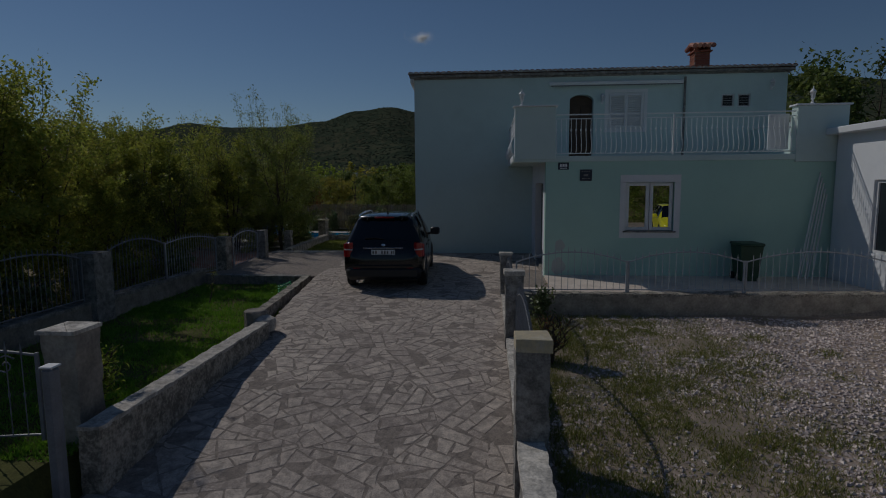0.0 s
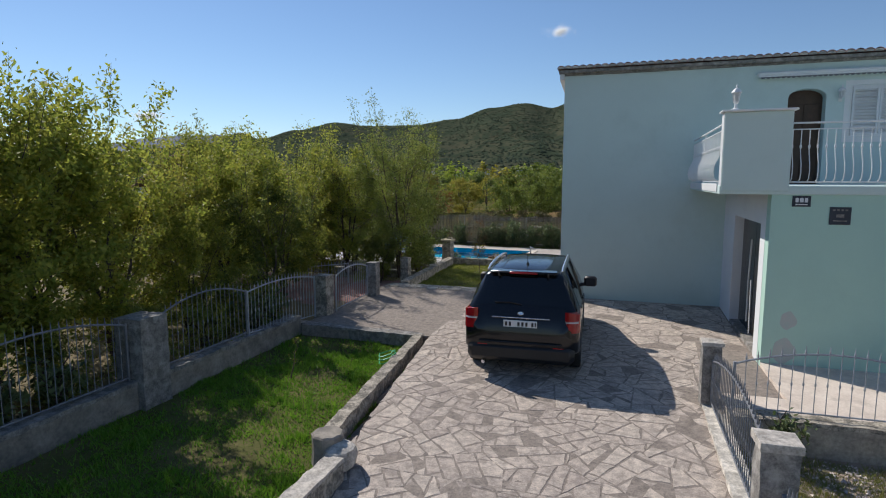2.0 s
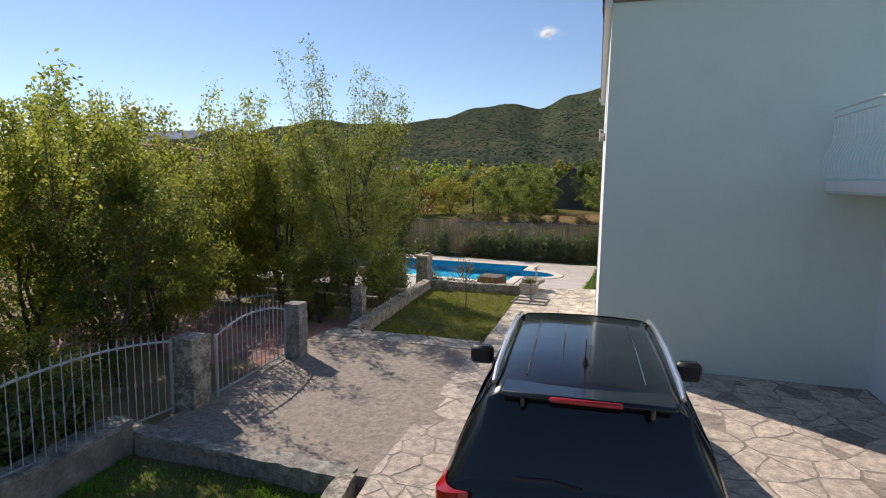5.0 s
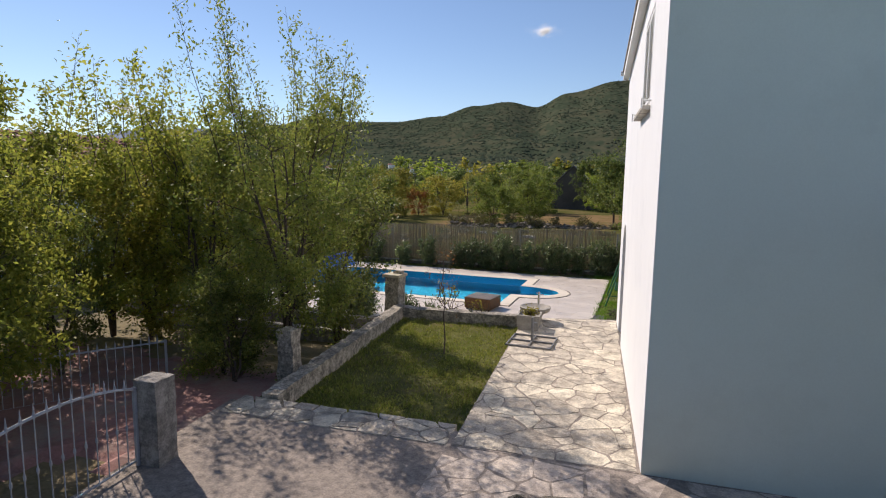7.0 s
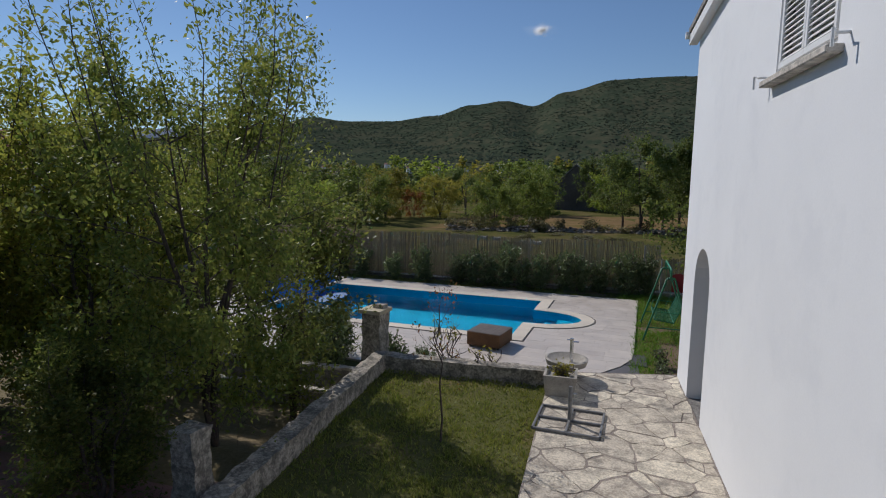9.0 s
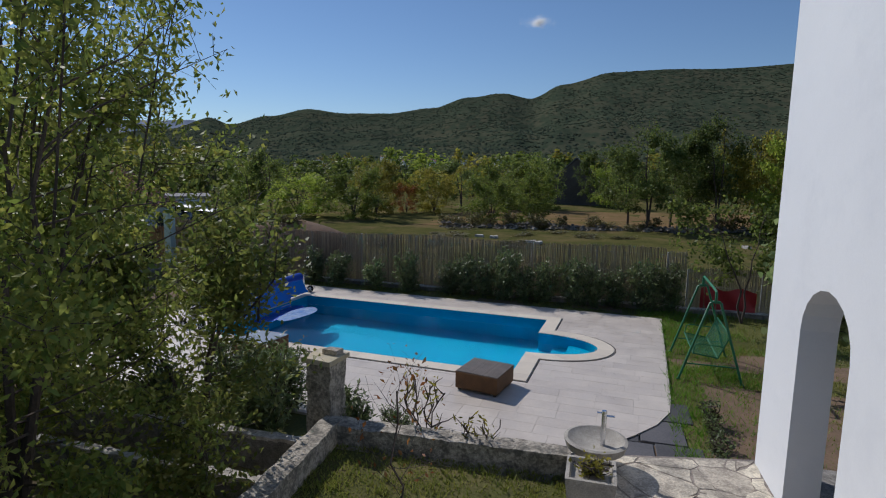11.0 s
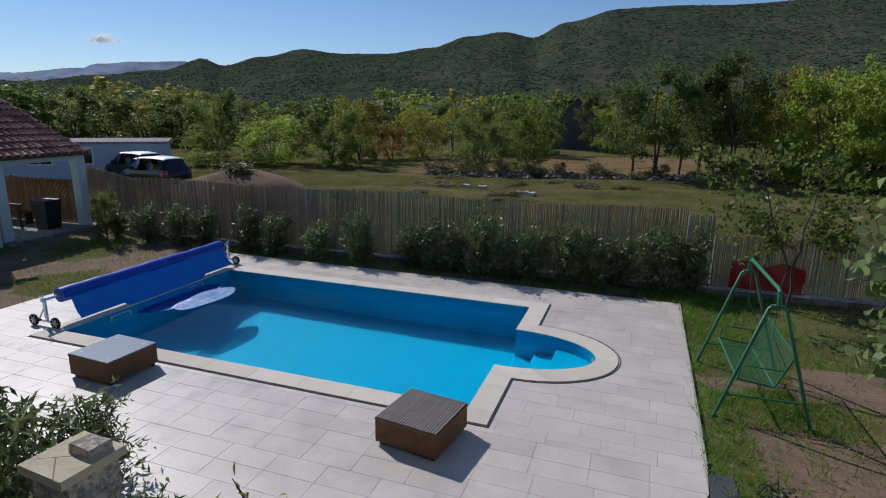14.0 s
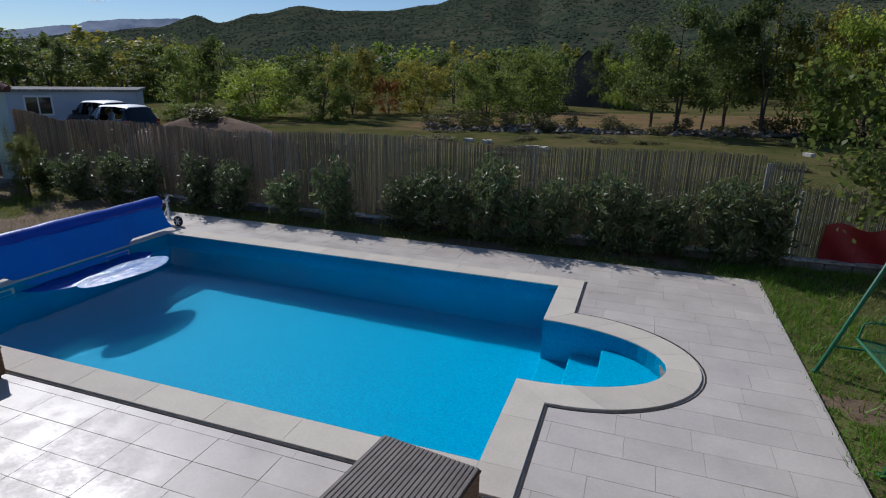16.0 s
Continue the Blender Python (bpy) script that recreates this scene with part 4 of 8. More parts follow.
# brown blotches low on the front wall, where the paint has come off
M_PEEL = mat("bare_plaster", (0.50, 0.49, 0.46), (0.42, 0.50, 0.47), 6, 40, 0.95, 0.4)
for cx, cz, rx, rz in ((2.16, 1.08, 0.14, 0.17), (2.12, 0.48, 0.20, 0.24)):
    ring_ = [(cx + rx * math.cos(a) * (1 + 0.12 * math.sin(3 * a + cx)), BY0 - 0.004, cz + rz * math.sin(a) * (1 + 0.10 * math.cos(4 * a + cz))) for a in [math.pi * i / 12 for i in range(24)]]
    part("bare_patch", Shape().add(ring_ + [(x, y + 0.003, z) for x, y, z in ring_], [tuple(range(24))] + [(i, (i + 1) % 24, 24 + (i + 1) % 24, 24 + i) for i in range(24)]), M_PEEL, house, "patch of bare brown plaster")
# balcony slab
part("balcony_slab", Shape().box((0.84, BY0 - 0.04, 3.46), (BX1, HY0 - 0.003, 3.62), 0.01), M_MINT, house, "balcony floor slab in mint render")
part("parapet", Shape().box((0.86, BY0 - 0.06, 3.52), (2.0, BY0 + 0.22, 4.99), 0.012), M_MINT, house, "solid mint rendered parapet")
part("parapet_cap", Shape().box((0.80, BY0 - 0.12, 4.99), (2.06, BY0 + 0.28, 5.03), 0.01), M_TRIM, house)
part("parapet_end", Shape().box((0.852, BY0 - 0.03, 3.49), (0.875, BY0 + 0.235, 4.988)), M_TRIM, house)
part("parapet", Shape().box((8.46, BY0 - 0.06, 3.40), (9.78, BY0 + 0.3, 4.90), 0.012), M_MINT, house)
part("parapet_cap", Shape().box((8.40, BY0 - 0.1, 4.90), (9.84, BY0 + 0.34, 4.95), 0.01), M_TRIM, house)
part("parapet", Shape().box((9.5, BY0 + 0.31, 3.4), (9.78, HY0 - 0.01, 4.7), 0.012), M_MINT, house)
part("slab_edge", Shape().box((0.822, BY0 + 0.25, 3.50), (0.838, HY0 - 0.01, 3.66)), M_TRIM, house)


def belly_railing(parent, x0, x1, z0, z1, bulge, m, step=0.135):
    """Top and bottom rail with balusters that swell outwards low down."""
    rail = new("railing")
    rail.parent = parent
    rail.matrix_basis = m
    rail["label"] = "white iron balcony railing with swelling bars"
    s = Shape()
    s.box((x0, -0.02, z1 - 0.03), (x1, 0.02, z1), 0.006)
    part("top_rail", s, M_TRIM, rail)
    part("second_rail", Shape().box((x0, -0.012, z1 - 0.14), (x1, 0.012, z1 - 0.12), 0.004), M_TRIM, rail)
    part("bottom_rail", Shape().box((x0, -0.014, z0), (x1, 0.014, z0 + 0.025), 0.004), M_TRIM, rail)
    h = z1 - 0.13 - z0
    bar = Shape()
    pts = [(0, 0, z0 + 0.02), (0, -bulge * 0.75, z0 + 0.07 * h), (0, -bulge, z0 + 0.2 * h), (0, -bulge * 0.8, z0 + 0.36 * h), (0, -bulge * 0.25, z0 + 0.52 * h), (0, 0, z0 + 0.62 * h), (0, 0, z0 + h)]
    bar.tube(pts, 0.0085, 6)
    bar.lathe([(0.008, -0.04), (0.02, -0.015), (0.02, 0.015), (0.008, 0.04)], 8, (0, 0, z0 + 0.68 * h))
    me = bar.mesh("baluster", M_TRIM, smooth=True)
    n = int((x1 - x0) / step)
    for k in range(n + 1):
        ob = part("baluster", me, None, rail)
        ob.location = (x0 + (x1 - x0) * k / n, 0, 0)
    posts = max(1, round((x1 - x0) / 3.2))
    for k in range(1, posts):
        x = x0 + (x1 - x0) * k / posts
        part("post", Shape().box((x - 0.02, -0.02, z0 - 0.04), (x + 0.02, 0.02, z1), 0.004), M_TRIM, rail)
    return rail


# rails stand as meshes of their own below the house
belly_railing(house, 2.02, 8.44, 3.68, 4.78, 0.13, pose(0, BY0 + 0.02, 0))
belly_railing(house, 0.0, 4.85, 3.68, 4.80, 0.13, pose(0.87, HY0 - 0.02, 0, 0, 0, -90))
part("white_sheet", Shape().box((7.85, 16.55, 3.75), (8.4, 16.6, 4.72), 0.01, m=None), M_TRIM, house, "white board leaning behind the railing")


def louvre_window(parent, x0, x1, z0, z1, m, leaves=2, surround=0.0, sill=False, name="window", slat_step=0.048):
    """A closed window with slatted shutters, in a plane of its own."""
    w = new(name)
    w.parent = parent
    w.matrix_basis = m
    w["label"] = "white slatted shutters"
    fr = Shape()
    e, g_ = (0.05, 0.055) if surround >= 0 else (0.025, 0.015)
    for a, b, c, d in ((x0, x1, z0, z0 + e), (x0, x1, z1 - e, z1), (x0, x0 + e, z0 + e, z1 - e), (x1 - e, x1, z0 + e, z1 - e)):
        fr.box((a, 0.0, c), (b, 0.08, d), 0.005)
    part("window_frame", fr, M_TRIM, w)
    part("backing", Shape().box((x0 + 0.03, 0.07, z0 + 0.03), (x1 - 0.03, 0.10, z1 - 0.03)), M_DARK if surround < 0 else M_TRIM, w)
    lw = (x1 - x0 - 2 * e) / leaves
    for k in range(leaves):
        a = x0 + e + k * lw
        sh = Shape()
        lo, hi = z0 + e + g_, z1 - e - g_
        for c, d, f0, f1 in ((a, a + lw, z0 + e, lo), (a, a + lw, hi, z1 - e), (a + 0.003, a + g_, lo, hi), (a + lw - g_, a + lw - 0.003, lo, hi)):
            sh.box((c, -0.03, f0), (d, 0.012, f1), 0.004)
        leaf = part("shutter", sh, M_TRIM, w)
        n = int((hi - lo) / slat_step)
        sl = Shape()
        for q in range(n):
            z = lo + 0.02 + q * (hi - lo - 0.04) / max(1, n - 1)
            sl.box((a + g_, -0.03, z - 0.003), (a + lw - g_, 0.012, z + 0.004), 0, m=Matrix.Translation((0, -0.01, z)) @ Matrix.Rotation(radians(52 if surround >= 0 else 8), 4, "X") @ Matrix.Translation((0, 0.01, -z)))
        tagged(part("slats", sl, M_TRIM, w), kind="stuff")
    if surround > 0:
        s = Shape()
        for a, b, c, d in ((x0 - surround, x1 + surround, z1, z1 + surround), (x0 - surround, x1 + surround, z0 - surround, z0), (x0 - surround, x0, z0, z1), (x1, x1 + surround, z0, z1)):
            s.box((a, -0.022, c), (b, -0.003, d), 0.004)
        part("surround", s, M_TRIM, w)
    if sill:
        part("window_sill", Shape().box((x0 - 0.12, -0.14, z0 - 0.09), (x1 + 0.12, 0.05, z0 - 0.03), 0.01), M_CAP, w)
        for sx in (-1, 1):
            x = x0 - 0.2 if sx < 0 else x1 + 0.2
            part("shutter_hook", Shape().tube([(x, 0, z0 + 0.02), (x, -0.12, z0 + 0.02), (x + 0.05 * sx, -0.15, z0 + 0.04), (x + 0.05 * sx, -0.15, z0 - 0.08)], 0.012, 6), M_TRIM, w)
    return w


louvre_window(house, 4.44, 5.72, 4.80, 6.10, pose(0, HY0 + 0.02, 0), 2, 0.12, slat_step=0.07)
for a in (8.42, 8.98):
    louvre_window(house, a, a + 0.44, 5.52, 5.98, pose(0, HY0 + 0.03, 0), 1, -1, slat_step=0.075)
louvre_window(house, -24.52, -23.14, 4.62, 5.95, pose(HX0 + 0.02 + SKEW * HY0, 0, 0, 0, 0, -90 + math.degrees(SKEW)), 2, 0.0, True)
# casement on the ground floor
win = new("window")
win.parent = house
win["label"] = "white two-leaf casement in a broad white surround"
s = Shape()
for a, b, c, d in ((3.82, 5.48, 2.87, 3.08), (3.82, 5.48, 1.30, 1.50), (3.82, 3.98, 1.50, 2.87), (5.31, 5.48, 1.50, 2.87)):
    s.box((a, BY0 - 0.018, c), (b, BY0 - 0.003, d), 0.004)
part("surround", s, M_TRIM, win)
part("window_sill", Shape().box((3.92, BY0 - 0.07, 1.46), (5.37, BY0 + 0.1, 1.50), 0.008), M_CONC, win)
for a, b in ((4.0, 4.64), (4.66, 5.29)):
    s = Shape()
    for p0, p1, c, d in ((a, b, 1.51, 1.60), (a, b, 2.77, 2.86), (a, a + 0.09, 1.60, 2.77), (b - 0.09, b, 1.60, 2.77)):
        s.box((p0, BY0 + 0.06, c), (p1, BY0 + 0.13, d), 0.006)
    leaf = part("casement", s, M_TRIM, win)
    part("pane", Shape().box((a + 0.08, BY0 + 0.09, 1.59), (b - 0.08, BY0 + 0.10, 2.78)), M_FILM, win)
# arched balcony door, dark inside, its wooden leaf standing open
part("door_recess", Shape().box((3.0, HY0 + 0.31, 3.6), (4.0, HY0 + 0.36, 6.1)), M_WOOD, house, "dark wooden arched balcony door")
part("door_panel", Shape().box((3.12, HY0 + 0.285, 3.66), (3.48, HY0 + 0.31, 5.7), 0.012).box((3.50, HY0 + 0.285, 3.66), (3.86, HY0 + 0.31, 5.7), 0.012), M_WOOD, house)
# entrance door: dark wooden leaves set back, with a long bar handle
ent = new("entrance_door")
ent.parent = house
ent["label"] = "dark brown wooden entrance door with a long metal handle"
part("door_leaf", Shape().box((BX0 + 0.20, 17.05, 0.26), (BX0 + 0.26, 18.36, 2.84), 0.008), M_DOORDARK, ent)
part("door_leaf", Shape().box((BX0 + 0.20, 18.38, 0.26), (BX0 + 0.26, 19.82, 2.84), 0.008), M_DOORDARK, ent)
part("door_handle", Shape().tube([(BX0 + 0.14, 18.55, 0.5), (BX0 + 0.14, 18.6, 1.4), (BX0 + 0.14, 18.48, 2.4)], 0.018, 6), M_TRIM, ent)
part("door_handle", Shape().tube([(BX0 + 0.10, 18.0, 0.35), (BX0 + 0.14, 18.3, 1.5)], 0.014, 6), M_TRIM, ent)
# awning box, downpipe, wall lamps
aw = part("awning", Shape().box((2.3, HY0 - 0.16, 6.42), (7.05, HY0 - 0.004, 6.50), 0.02).rod((2.32, HY0 - 0.12, 6.40), (7.03, HY0 - 0.12, 6.40), 0.035), M_TRIM, house, "folded awning with a scalloped grey edge")
scal = Shape()
for k in range(40):
    x0 = 2.36 + k * 0.117
    arc_pts = [(x0 + 0.0575 + 0.056 * math.cos(a), 6.37 - 0.045 * math.sin(a)) for a in [math.pi * i / 6 for i in range(7)]]
    n_ = len(arc_pts)
    scal.add([(x, HY0 - 0.15, z) for x, z in arc_pts] + [(x, HY0 - 0.14, z) for x, z in arc_pts], [tuple(range(n_)), tuple(range(n_, 2 * n_))] + [(i, (i + 1) % n_, n_ + (i + 1) % n_, n_ + i) for i in range(n_)])
part("valance", scal, mat("grey_striped_cloth", (0.20, 0.21, 0.23), (0.12, 0.125, 0.14), 9, 60, 0.9, 0.2), house, "scalloped grey awning edge")
part("downpipe", Shape().tube([(7.12, HY0 - 0.06, 6.6), (7.12, HY0 - 0.06, 3.62)], 0.04, 8), M_CONC, house, smooth=True)


def wall_lantern(x, y, z, turn=0, post=False):
    lamp = thing("lantern", "small white iron lantern with frosted glass", "lamp", (x, y, z), turn)
    if post:
        part("foot", Shape().lathe([(0.075, 0), (0.075, 0.02), (0.03, 0.05), (0.022, 0.12), (0.04, 0.14), (0.05, 0.16)], 12), M_TRIM, lamp, smooth=True)
        z0 = 0.16
    else:
        part("bracket", Shape().box((-0.04, -0.015, -0.05), (0.04, 0, 0.12), 0.005).tube([(0, -0.01, 0.05), (0, -0.08, 0.0), (0, -0.12, 0.04)], 0.01), M_TRIM, lamp)
        z0 = 0.04
    dy = 0 if post else -0.12
    part("glass", Shape().lathe([(0.045, z0), (0.072, z0 + 0.16)], 6, (0, dy, 0)), mat("frosted_glass", (0.6, 0.6, 0.58), (0.5, 0.5, 0.5), 3, 30, 0.3, 0.0), lamp)
    part("cap", Shape().lathe([(0.09, z0 + 0.16), (0.095, z0 + 0.175), (0.05, z0 + 0.23), (0.012, z0 + 0.26), (0.018, z0 + 0.28), (0.004, z0 + 0.33)], 6, (0, dy, 0)), M_TRIM, lamp)
    cage = Shape()
    for k in range(6):
        a = 2 * math.pi * k / 6
        cage.rod((0.047 * math.cos(a), dy + 0.047 * math.sin(a), z0), (0.075 * math.cos(a), dy + 0.075 * math.sin(a), z0 + 0.165), 0.005, n=5)
    part("cage", cage, M_TRIM, lamp)
    return lamp


wall_lantern(1.05, BY0 + 0.08, 5.03, 0, True)
wall_lantern(4.22, HY0 - 0.004, 5.75)
wall_lantern(10.1, HY0 - 0.004, 6.15)
wall_lantern(8.9, BY0 + 0.12, 4.95, 0, True)
# plates beside the entrance; their writing stands as plain bars
M_PLATE = mat("enamel_plate", (0.02, 0.03, 0.05), (0.015, 0.02, 0.035), 4, 40, 0.35, 0.0)
sign = thing("sign_plate", "small dark enamel house plate with pale marks", "sign", (2.23, BY0 - 0.004, 3.24))
part("plate", Shape().box((-0.15, -0.012, 0), (0.15, 0, 0.20), 0.004), M_PLATE, sign)
for a, b, c, d in ((-0.10, -0.05, 0.08, 0.16), (-0.03, 0.03, 0.08, 0.16), (0.05, 0.10, 0.08, 0.16), (-0.10, 0.10, 0.03, 0.05)):
    part("mark", Shape().box((a, -0.0165, c), (b, -0.0125, d)), M_TRIM, sign)
sign = thing("sign_plate", "square dark blue plate with small pale marks", "sign", (2.86, BY0 - 0.004, 2.92))
part("plate", Shape().box((-0.17, -0.012, 0), (0.17, 0, 0.32), 0.004), M_PLATE, sign)
for a, b, c, d in [(-0.12 + 0.065 * k, -0.08 + 0.065 * k, 0.25, 0.28) for k in range(4)] + [(-0.06, 0.06, 0.13, 0.19), (-0.11, 0.11, 0.06, 0.08)]:
    part("mark", Shape().box((a, -0.0165, c), (b, -0.0125, d)), M_CONC, sign)
# terrace in front of the block
setting("pavement_terrace", Shape().prism([(0.75, 13.6), (9.45, 13.9), (9.45, 16.3), (1.74, 16.3), (1.74, 14.35), (0.75, 14.35)], -0.3, 0.215), M_TERRACE, "pale terrace floor in front of the house", "terrace")

# ---- white outbuilding beside the house ----
out = thing("outbuilding", "white rendered outbuilding with a low roof edge", "building", (0, 0, 0))
wall_sheet([(7.0, -0.5), (16.2, -0.5), (16.2, 4.1), (7.0, 4.1)], [rect(13.55, 14.6, 1.1, 2.9), rect(9.0, 10.4, 1.1, 2.9)], 0.3, "y", 9.5, M_WHITE, "wall", "", out)
wall_sheet(rect(9.8, 13.8, -0.5, 4.1), [], 0.3, "x", 7.0, M_WHITE, "wall", "", out)
wall_sheet(rect(9.8, 13.8, -0.5, 4.1), [], 0.3, "x", 15.9, M_WHITE, "wall", "", out)
part("roof", Shape().box((9.2, 6.8, 4.10), (14, 16.25, 4.28), 0.02), M_TRIM, out)
for ya, yb in ((13.55, 14.6), (9.0, 10.4)):
    s = Shape()
    for a, b, c, d in ((ya, yb, 1.1, 1.18), (ya, yb, 2.82, 2.9), (ya, ya + 0.08, 1.18, 2.82), (yb - 0.08, yb, 1.18, 2.82)):
        s.box((9.56, a, c), (9.64, b, d), 0.005)
    w = part("window", s, M_TRIM, out)
    part("pane", Shape().box((9.6, ya + 0.07, 1.17), (9.61, yb - 0.07, 2.83)), M_GLASS, w)

# ---- pool ----
M_POOL = mat("pool_mosaic", (0.001, 0.43, 0.61), (0.001, 0.22, 0.40), 38, 75, 0.6, 0.1, depth=0.003, spec=0.08)
M_GROUT = mat("pale_grout", (0.54, 0.48, 0.42), (0.40, 0.36, 0.31), 4, 40, 0.95, 0.3)
M_COPING = mat("coping_stone", (0.74, 0.655, 0.53), (0.63, 0.555, 0.455), 2.5, 40, 0.8, 0.3, vary=0.08, depth=0.004)
M_DECK = mat("deck_tile", (0.68, 0.605, 0.525), (0.56, 0.495, 0.43), 2.2, 45, 0.5, 0.3, vary=0.05, island=0.05, depth=0.003, stain=(0.52, 0.45, 0.38), stain_amount=0.45, stain_scale=1.7, spec=0.4, wet=0.22)
M_SLOT = mat("dark_slot", (0.05, 0.04, 0.035), (0.03, 0.025, 0.02), 5, 40, 0.9, 0.0)
PL, PW, ARC_IN, ARC_OUT = 7.8, 4.5, 0.83, 1.2


def arc(half_width, u0, reach, n=14):
    """A half ellipse to the east of u0, from south to north."""
    return [(u0 + reach * math.sin(math.pi * k / n), -2.2 - half_width * math.cos(math.pi * k / n)) for k in range(n + 1)]


pool = thing("swimming_pool", "blue tiled swimming pool with rounded roman steps", "pool", (0, 0, 0), 0)
pool.matrix_basis = SCALE @ POOL
inner = [(-PL, 0), (-PL, -PW), (0, -PW), *arc(ARC_IN, 0.0, 1.55, 24), (0, 0)]
s = Shape()
n = len(inner)
floor_z, rim = -1.2, 0.0
s.v = [(u, v, rim) for u, v in inner] + [(u, v, floor_z) for u, v in inner]
s.f = [(i, (i + 1) % n, n + (i + 1) % n, n + i) for i in range(n)] + [tuple(n + i for i in range(n))]
s.m = [0] * len(s.f)
part("basin", s, M_POOL, pool, "blue mosaic basin")
for k in range(3):
    reach, w = 1.54 - 0.42 * k, ARC_IN - 0.01 - 0.0 * k
    poly = [p for p in arc(w, 0.0, 1.54) if p[0] >= 0.40 * k]
    poly = [(0.40 * k, poly[0][1]), *poly, (0.40 * k, poly[-1][1])]
    part("step", Shape().prism(poly, floor_z, -0.80 + 0.28 * k, 0.02), M_POOL, pool)


def water_mat():
    mt = glass_mat("pool_water", (0.75, 0.93, 1.0), 0.0, 1.0, 1.14)
    nt = mt.node_tree
    geo, tex, bp = nt.nodes.new("ShaderNodeNewGeometry"), nt.nodes.new("ShaderNodeTexNoise"), nt.nodes.new("ShaderNodeBump")
    tex.inputs["Scale"].default_value, tex.inputs["Detail"].default_value = 16.0, 4
    bp.inputs["Strength"].default_value, bp.inputs["Distance"].default_value = 0.07, 0.006
    nt.links.new(geo.outputs["Position"], tex.inputs["Vector"])
    nt.links.new(tex.outputs[0], bp.inputs["Height"])
    nt.nodes["Principled BSDF"].inputs["Specular IOR Level"].default_value = 0.06
    nt.links.new(bp.outputs[0], nt.nodes["Principled BSDF"].inputs["Normal"])
    return mt


s = Shape()
s.v, s.f, s.m = [(u, v, -0.13) for u, v in inner], [tuple(range(n))], [0]
water = part("water", s, water_mat(), pool, "clear still pool water", fix=False)
water.visible_shadow = False
# coping: straight slabs and the rounded run round the steps
C = 0.37
slabs = []
for k in range(9):
    slabs.append([(-PL + PL * k / 9, 0), (-PL + PL * (k + 1) / 9, 0), (-PL + PL * (k + 1) / 9, C), (-PL + PL * k / 9, C)])
    slabs.append([(-PL + PL * k / 9, -PW - C), (-PL + PL * (k + 1) / 9, -PW - C), (-PL + PL * (k + 1) / 9, -PW), (-PL + PL * k / 9, -PW)])
for k in range(5):
    a, b = -PW + PW * k / 5, -PW + PW * (k + 1) / 5
    slabs.append([(-PL - C, a), (-PL, a), (-PL, b), (-PL - C, b)])
slabs += [[(-PL - C, -PW - C), (-PL, -PW - C), (-PL, -PW), (-PL - C, -PW)], [(-PL - C, 0), (-PL, 0), (-PL, C), (-PL - C, C)], [(0, -PW - C), (C, -PW - C), (C, -PW), (0, -PW)], [(0, 0), (C, 0), (C, C), (0, C)]]
slabs += [[(0, -PW), (C, -PW), (C, -3.75), (0, -3.75)], [(0, -3.75), (C, -3.75), (C, -3.4), (0, -3.03)], [(0, -1.37), (C, -1.0), (C, -0.5), (0, -0.5)], [(0, -0.5), (C, -0.5), (C, 0), (0, 0)]]
ai, ao = arc(ARC_IN, 0.0, 1.55, 24), arc(ARC_OUT, C, 1.55, 24)
for k in range(0, 24, 3):
    slabs.append([*ai[k:k + 4], *ao[k:k + 4][::-1]][::-1])
for poly in slabs:
    cx, cy = sum(p[0] for p in poly) / len(poly), sum(p[1] for p in poly) / len(poly)
    poly = [(cx + (x - cx) * 0.9985, cy + (y - cy) * 0.9985) for x, y in poly]
    part("coping_slab", Shape().prism(poly, -0.05, 0.016, 0.0025), M_COPING, pool)
# drain slot along the coping
slot = Shape()
run = [(-PL - C, -PW - C - 0.03), (C + 0.03, -PW - C - 0.03), (C + 0.03, -3.42)] + [(u + 0.03, v) for u, v in arc(ARC_OUT + 0.03, C, 1.56, 24)] + [(C + 0.03, -0.98), (C + 0.03, C)]
for (a, b), (c, d) in zip(run, run[1:]):
    dx, dy = c - a, d - b
    L = math.hypot(dx, dy)
    if L > 0.001:
        nx_, ny_ = -dy / L * 0.008, dx / L * 0.008
        slot.prism([(a - nx_, b - ny_), (c - nx_, d - ny_), (c + nx_, d + ny_), (a + nx_, b + ny_)], -0.04, 0.004)
part("drain_slot", slot, M_SLOT, pool)
for v in (-3.3, -1.2):
    sk = part("skimmer", Shape().box((-PL + 0.002, v - 0.25, -0.16), (-PL + 0.02, v + 0.25, -0.05), 0.004), M_COPING, pool)
    part("skimmer_mouth", Shape().box((-PL + 0.021, v - 0.2, -0.14), (-PL + 0.024, v + 0.2, -0.07)), M_POOL, sk)

# deck of pale tiles in running bond
deck_out = [(-10.1, -7.7), (1.0, -7.7), (1.6, -7.45), (2.0, -7.1), (2.45, -6.5), (2.8, -5.95), (3.02, -5.35), (3.06, 1.5), (-10.1, 1.5)]
bed = Shape()


